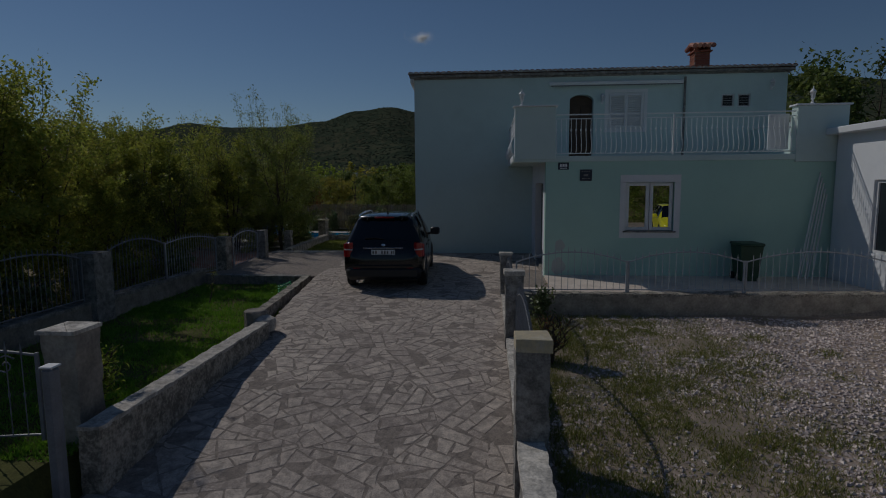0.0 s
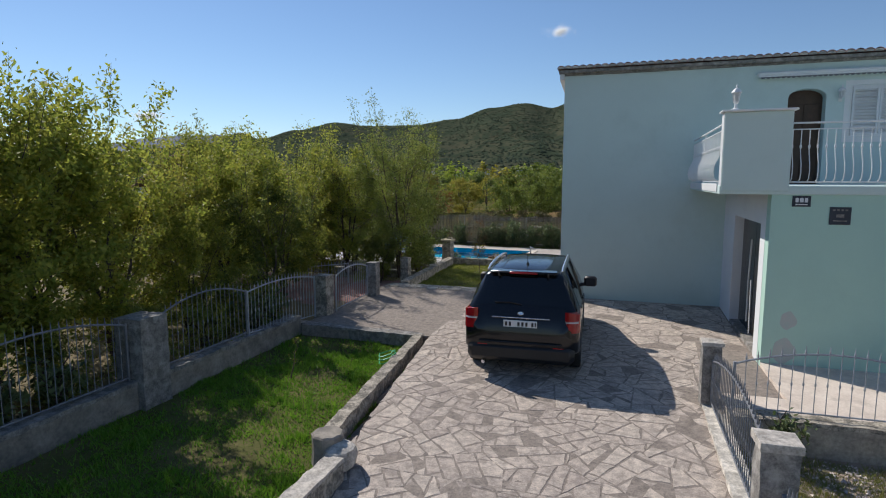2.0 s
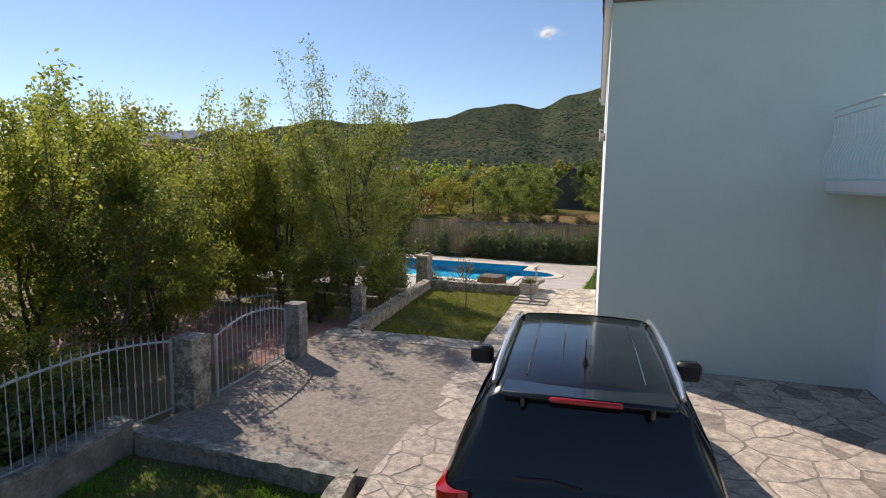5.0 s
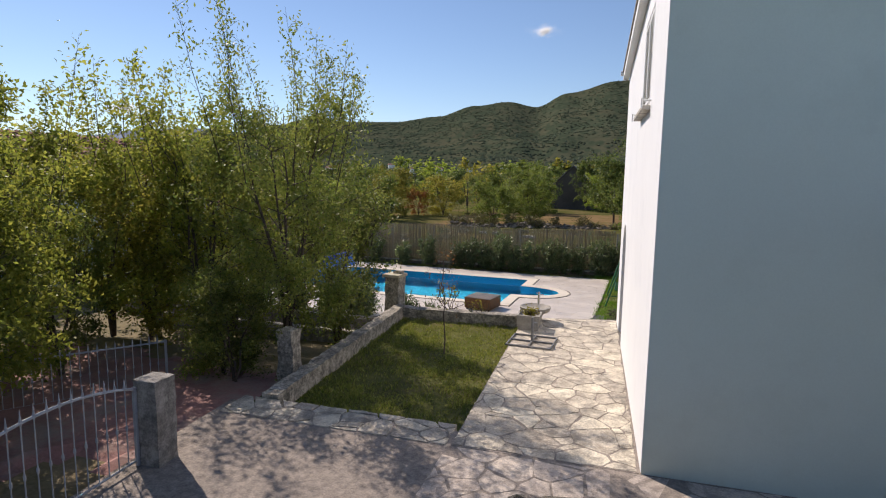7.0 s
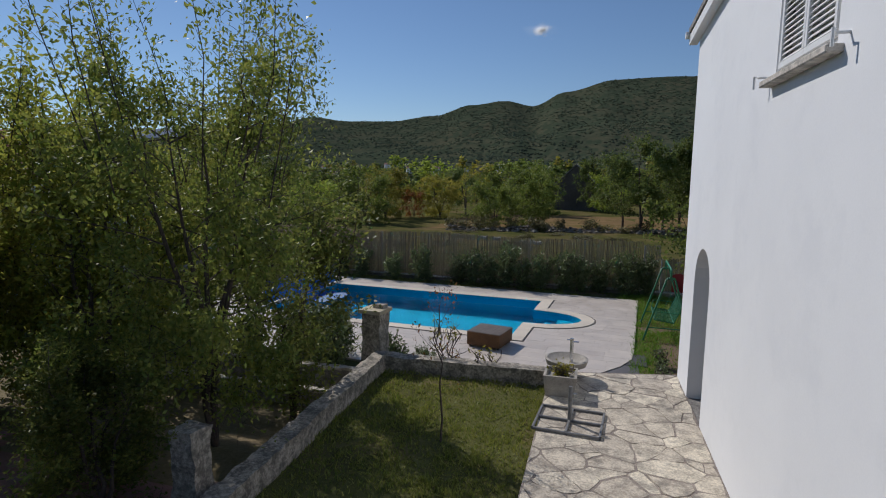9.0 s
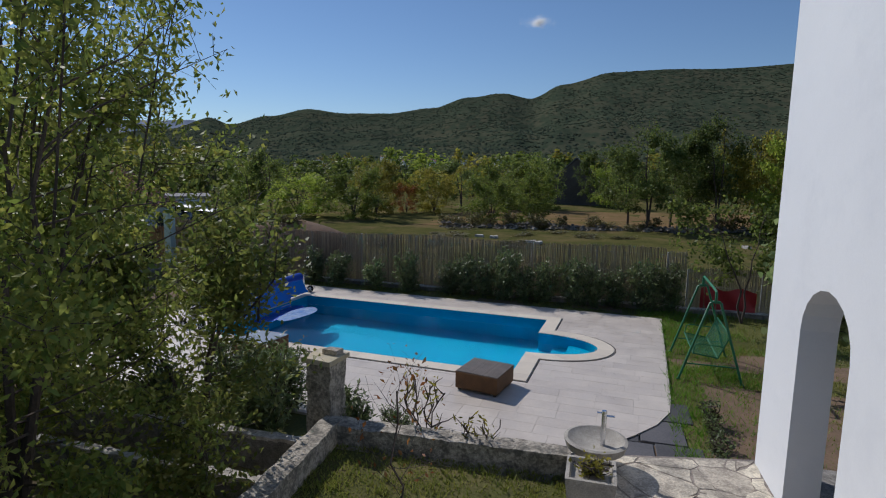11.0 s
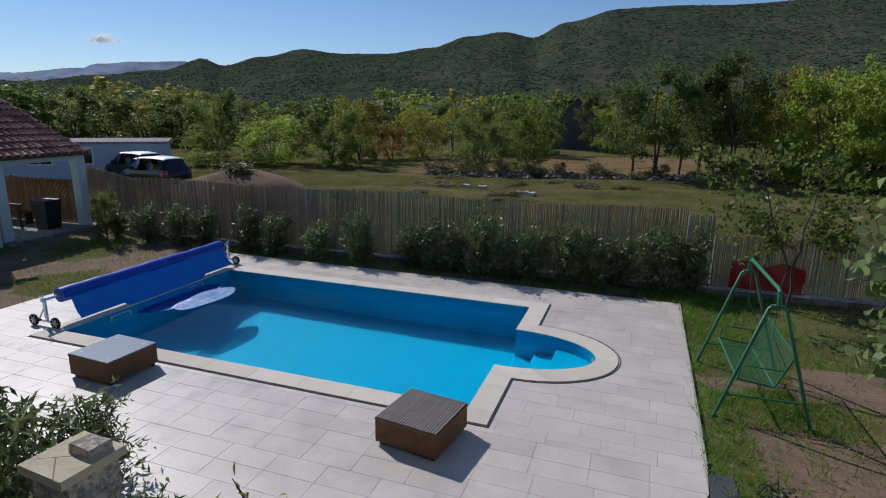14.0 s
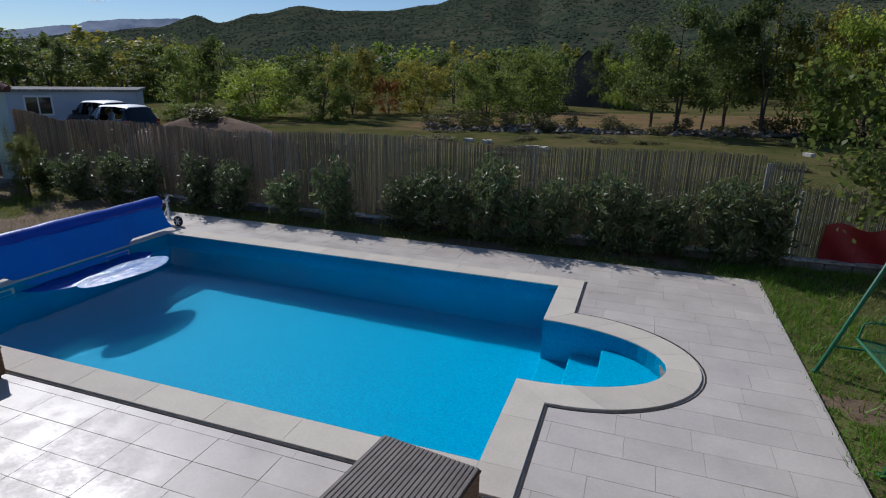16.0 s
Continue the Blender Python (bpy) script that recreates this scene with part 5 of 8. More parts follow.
def ring_fill(z):
    """The deck's bed: flat strips round the basin."""
    for poly in ([(-10.1, -7.7), (1.0, -7.7), (1.0, -PW - 0.2), (-10.1, -PW - 0.2)], [(-10.1, -PW - 0.2), (-PL - 0.2, -PW - 0.2), (-PL - 0.2, 0.2), (-10.1, 0.2)], [(-10.1, 0.2), (3.06, 0.2), (3.06, 1.5), (-10.1, 1.5)], [(1.75, -PW - 0.2), (3.06, -PW - 0.2), (3.06, 0.2), (1.75, 0.2)], [(1.0, -7.7), (1.6, -7.45), (2.0, -7.1), (2.45, -6.5), (2.8, -5.95), (3.02, -5.35), (3.06, -PW - 0.2), (1.0, -PW - 0.2)], [(0.25, -1.1), (1.75, -1.1), (1.75, 0.2), (0.25, 0.2)], [(0.25, -PW - 0.2), (1.75, -PW - 0.2), (1.75, -3.3), (0.25, -3.3)], [(1.6, -3.3), (1.75, -3.3), (1.75, -1.1), (1.6, -1.1)]):
        bed.prism(poly, z - 0.3, z)


ring_fill(-0.005)
deck = setting("pavement_deck", bed, M_GROUT, "pool terrace of pale beige rectangular tiles", "terrace")
deck.matrix_basis = SCALE @ POOL
TL, TW = 0.67, 0.335
full = Shape().box((0.0016, 0.0016, -0.03), (TL - 0.0016, TW - 0.0016, 0.0), 0.0015).mesh("tile", M_DECK)
rng = random.Random(11)
deck_half = outline(deck_out)
loose = Shape()
placed = 0
tiles = []
ou = C + 0.046
keep_clear = [outline([(-PL - C, -PW - C - 0.046), (ou, -PW - C - 0.046), (ou, C), (-PL - C, C)])]
arc_poly = arc(ARC_OUT + 0.05, C, 1.6, 20)


def in_arc(x, y):
    return x > C and ((y + 2.2) / (ARC_OUT + 0.05)) ** 2 + ((x - C) / 1.6) ** 2 < 1


rows_n = int(9.2 / TW)
for r in range(rows_n + 1):
    v0 = -7.7 + r * TW
    shift = TL * rng.choice((0.0, 0.33, 0.5, 0.6, 0.2, 0.8))
    u0 = -10.1 - shift
    while u0 < 3.06:
        poly = [(u0 + 0.002, v0 + 0.002), (u0 + TL - 0.002, v0 + 0.002), (u0 + TL - 0.002, v0 + TW - 0.002), (u0 + 0.002, v0 + TW - 0.002)]
        base = list(poly)
        for h in deck_half:
            if poly:
                poly = clip(poly, *h)
        pieces = [poly] if len(poly) >= 3 else []
        out_p = []
        for p in pieces:
            # cut away the basin with its coping
            rest_p = p
            for h in keep_clear[0]:
                if len(rest_p) < 3:
                    break
                a, b, c = h
                outside = clip(rest_p, -a, -b, -c)
                if len(outside) >= 3:
                    out_p.append(outside)
                rest_p = clip(rest_p, a, b, c)
        for p in out_p:
            flags = [in_arc(x, y) for x, y in p]
            if all(flags):
                continue
            if any(flags) or in_arc(sum(q[0] for q in p) / len(p), sum(q[1] for q in p) / len(p)):
                fine = []
                for q, w in zip(p, p[1:] + p[:1]):
                    fine += [(q[0] + (w[0] - q[0]) * k / 10, q[1] + (w[1] - q[1]) * k / 10) for k in range(10)]
                moved = []
                for x, y in fine:
                    if in_arc(x, y):
                        g = math.sqrt(((y + 2.2) / (ARC_OUT + 0.05)) ** 2 + ((x - C) / 1.6) ** 2)
                        g = max(g, 0.25)
                        x, y = C + (x - C) / g, -2.2 + (y + 2.2) / g
                    moved.append((x, y))
                p = moved
            tiles.append((p, p == base, u0, v0))
        u0 += TL
tiles.sort(key=lambda t: math.dist(t[0][0], (-2, -5)))
for k, (p, whole, u0, v0) in enumerate(tiles):
    if whole and k < 300:
        ob = part("tile", full, None, deck)
        ob.location = (u0, v0, rng.uniform(-0.001, 0.001))
    elif k < 300:
        part("tile", Shape().prism(p, -0.03, rng.uniform(-0.001, 0.001)), M_DECK, deck)
    else:
        loose.prism(p, -0.03, rng.uniform(-0.001, 0.001))
if loose.f:
    tagged(part("joined_tiles", loose, M_DECK, deck), kind="stuff")
# dark slate slabs between the path and the deck
M_SLATE = mat("slate", (0.11, 0.105, 0.11), (0.065, 0.065, 0.07), 2, 30, 0.8, 0.4, vary=0.3)
slate = setting("pavement_slate", Shape().box((-8.2, 28.5, -0.6), (-2.9, 30.4, -0.50)), M_SOIL, "dark slate slabs between the pool terrace and the path", "paving")
for i in range(7):
    for j in range(4):
        x, y = -7.6 + i * 0.72 + 0.2 * (j % 2), 28.5 + j * 0.85 + 0.06 * i
        if x + 0.69 < -2.75:
            p = POOL_BACK @ Vector((x + 0.6, y + 0.7, 0))
            part("slab", Shape().box((x, y, -0.56), (x + 0.69, y + 0.82, -0.482 + 0.004 * ((i + j) % 3)), 0.008), M_SLATE, slate)
step_s = Shape().box((-4.9, 28.3, -0.5), (-3.0, 28.95, -0.02), 0.02)
setting("stairs_garden", step_s, M_CAP, "single pale stone step down from the path to the pool", "step")

# ---- iron fences ----
bar_s = Shape()
bar_s.rod((0, 0, 0), (0, 0, 0.9), 0.007, n=6)
bar_s.lathe([(0.006, 0.40), (0.015, 0.43), (0.015, 0.45), (0.006, 0.48)], 6)
bar_s.lathe([(0.007, 0.86), (0.017, 0.90), (0.010, 0.93), (0.002, 1.0)], 6)
BAR = bar_s.mesh("bar", M_IRON, smooth=True)
# a paler iron; on the west fence it stands for bars in the sun
M_IRON2 = mat("pale_iron", (0.42, 0.44, 0.47), (0.30, 0.31, 0.33), 6, 60, 0.45, 0.1, spec=0.5, depth=0.002)
BAR_PALE = bar_s.mesh("bar", M_IRON2, smooth=True)


def iron_fence(label, p, q, ends, middle, spacing=0.125, tip=0.13, pale=False, posts=True, both=True, name="iron_fence", category="fence"):
    """One panel between p and q (x, y, foot height) with a bowed top rail and spear-tipped bars."""
    d = Vector((q[0] - p[0], q[1] - p[1], 0))
    L = d.length
    metal = M_IRON2 if pale else M_IRON
    ob = thing(name, label, category, (p[0], p[1], 0), math.degrees(math.atan2(d.y, d.x)))
    foot = lambda t: p[2] + (q[2] - p[2]) * t
    a0, a1 = (ends, ends) if not isinstance(ends, tuple) else ends
    top = lambda t: (a0 + (a1 - a0) * t) + (middle - (a0 + a1) / 2) * (1 - (2 * t - 1) ** 2)
    n = 14
    part("top_rail", Shape().tube([(L * k / n, 0, foot(k / n) + top(k / n)) for k in range(n + 1)], 0.017, 6), metal, ob, smooth=True)
    part("bottom_rail", Shape().tube([(0, 0, foot(0) + 0.07), (L, 0, foot(1) + 0.07)], 0.014, 6), metal, ob)
    if posts:
        for k in (0, 1):
            part("post", Shape().box((k * L - 0.02, -0.02, foot(k)), (k * L + 0.02, 0.02, foot(k) + top(k) + 0.03), 0.004), metal, ob)
    m = max(2, int(L / spacing))
    for k in range(1, m):
        t = k / m
        b = part("bar", BAR_PALE if pale else BAR, None, ob)
        b.location, b.scale = (L * t, 0, foot(t) + 0.05), (1, 1, top(t) + tip - 0.05)
    return ob


FW = "grey iron fence panel with spear tips on a low wall"
iron_fence(FW, (-8.90, 5.4, 0.33), (-8.84, 8.35, 0.33), 0.98, 1.22)
iron_fence(FW, (-8.83, 8.45, 0.33), (-8.76, 11.46, 0.33), 0.98, 1.22)
iron_fence(FW, (-8.70, 12.14, 0.33), (-8.67, 14.5, 0.33), (1.0, 0.98), 1.22)
# the same iron as the panels before it, with the sun put into its tone
iron_fence("iron fence panel beside a stone pillar, made pale as in sunlight", (-8.67, 14.55, 0.30), (-8.60, 17.24, 0.10), (0.99, 1.08), 1.16, pale=True)
iron_fence("pale iron gate leaf with an arched top rail and spear tips", (-8.31, 17.87, 0.14), (-8.32, 19.84, 0.18), (0.98, 0.93), 1.12, pale=True, name="garden_gate", category="gate")
iron_fence("rusty white iron fence panel behind the trees", (-13.2, 19.2, -0.1), (-10.4, 22.6, -0.1), 0.8, 0.8, pale=True)
FT = "grey iron fence panel with bowed rail on terrace wall"
for a, b in ((0.80, 3.42), (3.47, 6.15), (6.20, 9.40)):
    iron_fence(FT, (a, 13.47 + 0.03 * a, 0.25), (b, 13.47 + 0.03 * b, 0.25), 0.74, 0.98, 0.15, pale=True)
FE = "grey iron fence panel with high bowed rail along the drive"
iron_fence(FE, (0.66, 6.25, 0.09), (0.64, 9.9, 0.09), (0.92, 0.75), 1.12, 0.11)
iron_fence(FE, (0.62, 10.32, 0.09), (0.58, 13.98, 0.09), (0.85, 0.75), 1.05, 0.11)
# open gate leaf at the entrance, with scrolls, and its hinge post
gate = iron_fence("grey iron entrance gate standing open, with scrolls", (-5.02, 5.80, -0.05), (-8.3, 5.2, -0.05), (1.02, 0.80), 1.12, 0.16, name="entrance_gate", category="gate")
for k in range(7):
    pts = [(0.35 + 0.4 * k + (0.02 + 0.010 * i) * math.cos(i * 0.8), 0, 0.86 + (0.02 + 0.010 * i) * math.sin(i * 0.8)) for i in range(12)]
    part("scroll", Shape().tube(pts, 0.009, 5), M_IRON, gate)
hp = thing("gate_post", "grey steel hinge post of the entrance gate with a pale cap", "post", (-4.46, 5.32, -0.05))
part("post", Shape().box((-0.07, -0.07, -0.6), (0.07, 0.07, 1.05), 0.03), M_IRON, hp)
part("cap", Shape().box((-0.075, -0.075, 1.05), (0.075, 0.075, 1.07), 0.006), M_TRIM, hp)
for z in (0.3, 0.75):
    part("hinge", Shape().rod((0.0, 0.09, z - 0.05), (0.0, 0.09, z + 0.05), 0.022), M_IRON2, hp)
# a small coil of garden hose on the bed lawn
hose = thing("garden_hose", "small coil of thin green garden hose on the grass", "hose", (-5.45, 14.75, -0.1))
coil = [((0.17 + 0.02 * math.sin(5 * a)) * math.cos(a), (0.17 + 0.02 * math.cos(4 * a)) * math.sin(a), 0.07 + 0.012 * a + 0.05 * math.sin(a + 1)) for a in [0.26 * k for k in range(74)]]
part("hose", Shape().tube(coil, 0.013, 6), M_HOSE, hose, smooth=True)
# stump-shaped planter at the kerb's end
stump = thing("stump", "short round concrete stump with a grooved bark face", "stump", (-4.53, 10.68, -0.05))
ring = lambda z, r: [(r * (1 + 0.05 * math.cos(9 * a)) * math.cos(a), r * (1 + 0.05 * math.cos(9 * a)) * math.sin(a), z) for a in [2 * math.pi * k / 36 for k in range(36)]]
part("shaft", Shape().loft([ring(0, 0.22), ring(0.24, 0.20), ring(0.42, 0.215), ring(0.44, 0.19)]), M_STONE, stump, smooth=True)
boulder = thing("kerb_stone", "rounded pale kerb boulder at the end of the wall", "stone", (-4.32, 10.62, -0.04))
bs = Shape()
bs.lathe([(0.05, 0.0), (0.2, 0.03), (0.23, 0.15), (0.19, 0.28), (0.08, 0.34)], 10)
bs.v = [(x * (1 + 0.15 * noise.noise((x * 6, y * 6, z * 6))), y * 1.2, z * (1 + 0.1 * noise.noise((x * 5, y * 5, 9)))) for x, y, z in bs.v]
part("stone", bs, M_CAP, boulder, smooth=True)

# ---- the parked car ----
M_CARPAINT = mat("black_car_paint", (0.006, 0.007, 0.010), (0.005, 0.006, 0.008), 3, 200, 0.2, 0.0, spec=0.4)
M_CARPAINT.node_tree.nodes["Principled BSDF"].inputs["Coat Weight"].default_value = 0.35
M_CARPAINT.node_tree.nodes["Principled BSDF"].inputs["Coat Roughness"].default_value = 0.04
M_CARGLASS = mat("tinted_glass", (0.004, 0.005, 0.006), (0.003, 0.004, 0.005), 3, 50, 0.1, 0.0, spec=0.7)
M_PLASTIC = mat("black_plastic", (0.014, 0.014, 0.016), (0.009, 0.009, 0.010), 6, 80, 0.45, 0.2, depth=0.001)
M_CHROME = mat("bright_metal", (0.75, 0.76, 0.78), (0.68, 0.69, 0.71), 4, 60, 0.25, 0.0, metal=0.9)
M_REDLAMP = mat("red_lens", (0.38, 0.010, 0.015), (0.28, 0.007, 0.010), 8, 60, 0.12, 0.0, spec=0.7)
M_CLEARLAMP = mat("clear_lens", (0.6, 0.5, 0.48), (0.5, 0.42, 0.4), 20, 80, 0.15, 0.0)
M_RUBBER = mat("rubber", (0.02, 0.02, 0.02), (0.012, 0.012, 0.012), 5, 60, 0.85, 0.2)
STATIONS = [
    (0.00, 0.80, 0.47, 0.80, 0.74, 0.86, 0.62), (0.07, 0.92, 0.37, 0.99, 0.88, 1.05, 0.80), (0.17, 0.96, 0.33, 1.08, 0.93, 1.22, 0.82),
    (0.34, 0.97, 0.31, 1.12, 0.94, 1.56, 0.69), (0.46, 0.97, 0.30, 1.13, 0.95, 1.735, 0.665), (0.60, 0.97, 0.30, 1.13, 0.95, 1.775, 0.665), (1.35, 0.97, 0.29, 1.11, 0.95, 1.80, 0.685),
    (2.2, 0.97, 0.29, 1.08, 0.95, 1.795, 0.69), (2.88, 0.97, 0.29, 1.06, 0.95, 1.75, 0.685), (3.2, 0.97, 0.29, 1.05, 0.95, 1.54, 0.75), (3.6, 0.96, 0.29, 1.03, 0.93, 1.15, 0.82),
    (3.74, 0.96, 0.29, 1.02, 0.92, 1.10, 0.84), (4.25, 0.95, 0.30, 0.94, 0.88, 1.0, 0.72), (4.52, 0.89, 0.34, 0.80, 0.80, 0.85, 0.62), (4.62, 0.72, 0.44, 0.68, 0.64, 0.72, 0.5)]


def car_ring(y, w, zb, belt, wb, roof_, wr):
    half_side = [(0.0, zb), (0.8 * w, zb), (w, zb + 0.14), (w + 0.005, (zb + belt) / 2 + 0.1), (wb, belt), (wb * 0.5 + wr * 0.5 + 0.02, (belt + roof_) / 2), (wr, roof_ - 0.06), (wr * 0.86, roof_ - 0.012), (wr * 0.4, roof_ + 0.006)]
    return [(x, y, z) for x, z in half_side] + [(0, y, roof_ + 0.01)] + [(-x, y, z) for x, z in half_side[:0:-1]]


def parked_car(label, at, turn, paint, glass_m, detail=True):
    car = thing("car", label, "car", at, turn)
    car.scale = (1.10 * UNIT, 1.09 * UNIT, 1.09 * UNIT)
    rings = [car_ring(*s) for s in STATIONS]
    n = len(rings[0])
    body, glass = Shape(), {"side_window": Shape(), "side_window_": Shape(), "windscreen": Shape(), "rear_window": Shape()}
    for i in range(len(rings) - 1):
        y = STATIONS[i][0]
        for k in range(n):
            quad = [rings[i][k], rings[i][(k + 1) % n], rings[i + 1][(k + 1) % n], rings[i + 1][k]]
            side = k in (4, 5) or n - 1 - k in (4, 5)
            mid = 6 <= k <= n - 7
            kind = "side_window" if side and 0.56 <= y < 3.2 else "windscreen" if mid and 2.88 <= y < 3.6 else "rear_window" if mid and 0.17 <= y < 0.46 else None
            body.add(quad, [(0, 1, 2, 3)])
            if kind == "side_window" and k > n / 2:
                kind = "side_window_"
            if kind:
                c = sum((Vector(q) for q in quad), Vector()) / 4
                o = Vector((0, y + 0.3, 0.8))
                nrm = (Vector(quad[1]) - Vector(quad[0])).cross(Vector(quad[3]) - Vector(quad[0])).normalized()
                if nrm.dot(c - o) < 0:
                    nrm = -nrm
                glass[kind].add([Vector(q) + nrm * 0.006 for q in quad], [(0, 1, 2, 3)])
    body.add(rings[0], [tuple(range(n))]).add(rings[-1], [tuple(range(n))])
    bm = bmesh.new()
    me = body.mesh("body", paint)
    bm.from_mesh(me)
    bmesh.ops.remove_doubles(bm, verts=bm.verts, dist=0.0005)
    bmesh.ops.recalc_face_normals(bm, faces=bm.faces)
    bm.to_mesh(me)
    bm.free()
    me.polygons.foreach_set("use_smooth", [True] * len(me.polygons))
    me.set_sharp_from_angle(angle=radians(42))
    part("body", me, None, car)
    for kind, s in glass.items():
        bm = bmesh.new()
        me = s.mesh(kind.rstrip("_"), glass_m)
        bm.from_mesh(me)
        bmesh.ops.remove_doubles(bm, verts=bm.verts, dist=0.02)
        bm.to_mesh(me)
        bm.free()
        me.polygons.foreach_set("use_smooth", [True] * len(me.polygons))
        part(kind.rstrip("_"), me, None, car, "dark tinted glass")
    for sx in (-1, 1):
        for y in (0.86, 3.72):
            wheel = new("wheel")
            wheel.parent = car
            wheel.location = (sx * 0.88, y, 0.35)
            wheel.rotation_euler = (0, radians(90), 0)
            part("tyre", Shape().lathe([(0.22, -0.11), (0.33, -0.11), (0.35, -0.08), (0.35, 0.08), (0.33, 0.11), (0.22, 0.11)], 24), M_RUBBER, wheel, smooth=True)
            part("rim", Shape().lathe([(0.03, -0.105), (0.2, -0.095), (0.225, -0.112), (0.225, 0.112), (0.2, 0.095), (0.03, 0.105)], 20), M_CHROME, wheel, smooth=True)
            arch_s = Shape().tube([(sx * 0.955, y + 0.40 * math.cos(a), 0.35 + 0.40 * math.sin(a)) for a in [math.pi * k / 12 for k in range(13)]], 0.035, 6)
            part("wheel_arch", arch_s, M_PLASTIC, car, smooth=True)
        part("sill", Shape().box((sx * 0.93, 1.28, 0.28), (sx * 0.985, 3.3, 0.44), 0.02), M_PLASTIC, car)
        mirror = part("side_mirror", Shape().box((sx * 0.98, 2.86, 1.10), (sx * 1.24, 3.02, 1.31), 0.04).box((sx * 0.90, 2.90, 1.10), (sx * 1.0, 3.0, 1.16), 0.01), M_PLASTIC if detail else paint, car, smooth=True)
        part("mirror_glass", Shape().box((sx * 1.02, 2.854, 1.13), (sx * 1.21, 2.859, 1.28)), M_DARK, mirror)
        # rear lamps that follow the rounded corner of the body
        corner = [(0.79, 0.024), (0.89, 0.036), (0.945, 0.085), (0.974, 0.16), (0.984, 0.30), (0.984, 0.44)]
        for name_, z0, z1, m_, out_ in (("rear_lamp", 0.80, 1.16, M_REDLAMP, 0.0), ("reversing_lamp", 0.965, 1.015, M_CLEARLAMP, 0.004)):
            pts_ = corner if name_ == "rear_lamp" else corner[:3]
            rings_ = [[(sx * (x - 0.06), y + 0.05, z0), (sx * (x + out_), y - out_, z0 + 0.02), (sx * (x + out_ - 0.012 * (i > 3)), y - out_ + 0.02, z1 - 0.03 * i * (name_ == "rear_lamp") * 0.5), (sx * (x - 0.06), y + 0.05, z1)] for i, (x, y) in enumerate(pts_)]
            part(name_, Shape().loft(rings_), m_, car, "red rear lamp" if name_ == "rear_lamp" else "", smooth=True)
        if detail:
            part("reflector", Shape().box((sx * 0.55, -0.006, 0.52), (sx * 0.72, 0.02, 0.56), 0.004), M_REDLAMP, car)
            rail_pts = [(sx * 0.645, 0.58, 1.75), (sx * 0.65, 0.80, 1.79), (sx * 0.66, 1.5, 1.82), (sx * 0.66, 2.3, 1.81), (sx * 0.655, 2.72, 1.77), (sx * 0.65, 2.82, 1.71)]
            part("roof_rail", Shape().tube(rail_pts, [0.018, 0.026, 0.028, 0.028, 0.026, 0.018], 8), M_CHROME, car, "silver roof rail", smooth=True)
            for y in (1.3, 2.2):
                part("door_handle", Shape().box((sx * 0.955, y, 0.97), (sx * 0.985, y + 0.2, 1.0), 0.008), paint, car)
            part("door_gap", Shape().box((sx * 0.968, 2.0, 0.45), (sx * 0.9765, 2.012, 1.08)), M_PLASTIC, car)
    if detail:
        for x in (-0.42, -0.17, 0.17, 0.42):
            part("roof_rib", Shape().tube([(x, 0.72, 1.778), (x, 1.4, 1.805), (x, 2.2, 1.796), (x, 2.7, 1.748)], 0.008, 6), paint, car, smooth=True)
        part("spoiler", Shape().box((-0.58, 0.35, 1.725), (0.58, 0.62, 1.772), 0.022), paint, car, smooth=True)
        part("brake_lamp", Shape().box((-0.24, 0.335, 1.728), (0.24, 0.37, 1.765), 0.012), M_REDLAMP, car, "red high brake lamp", smooth=True)
        for x in (-0.42, 0.42):
            part("spoiler_fin", Shape().box((x - 0.02, 0.34, 1.67), (x + 0.02, 0.41, 1.755), 0.012), paint, car)
        part("aerial", Shape().rod((0.0, 1.02, 1.79), (0.0, 0.94, 2.02), 0.006, 0.003).lathe([(0.035, 0), (0.02, 0.04), (0.008, 0.07)], 10, (0, 1.02, 1.785)), M_PLASTIC, car)
        part("wiper", Shape().tube([(0.0, 0.15, 1.24), (-0.2, 0.155, 1.27), (-0.45, 0.15, 1.26)], 0.012, 6), M_PLASTIC, car)
        part("trim_strip", Shape().box((-0.48, 0.022, 1.02), (0.48, 0.055, 1.04), 0.006), M_CHROME, car, "bright trim strip")
        part("badge", Shape().lathe([(0.045, 0), (0.058, 0.004), (0.06, 0.010), (0.05, 0.012), (0.044, 0.006), (0.002, 0.005)], 18), M_CHROME, car).matrix_basis = pose(0, 0.078, 1.10, 76, 0, 0) @ Matrix.Diagonal((0.85, 0.5, 1, 1))
        plate = part("number_plate", Shape().box((-0.28, 0.004, 0.87), (0.28, 0.022, 0.99), 0.004), M_TRIM, car, "white number plate with dark marks")
        for a, b in ((-0.23, -0.19), (-0.17, -0.13), (-0.04, 0.0), (0.02, 0.06), (0.08, 0.12), (0.17, 0.21), (0.22, 0.25)):
            part("plate_mark", Shape().box((1.1 * a, 0.0005, 0.895), (1.1 * b - 0.008, 0.0035, 0.965)), M_PLASTIC, plate)
        part("bumper", Shape().box((-0.90, -0.04, 0.26), (0.90, 0.16, 0.60), 0.095), M_PLASTIC, car, "black plastic bumper", smooth=True)
        part("exhaust", Shape().rod((-0.62, -0.03, 0.24), (-0.62, 0.3, 0.24), 0.03, n=12), M_CHROME, car)
        part("bumper_step", Shape().box((-0.7, -0.045, 0.60), (0.7, 0.06, 0.625), 0.01), paint, car)
    return car


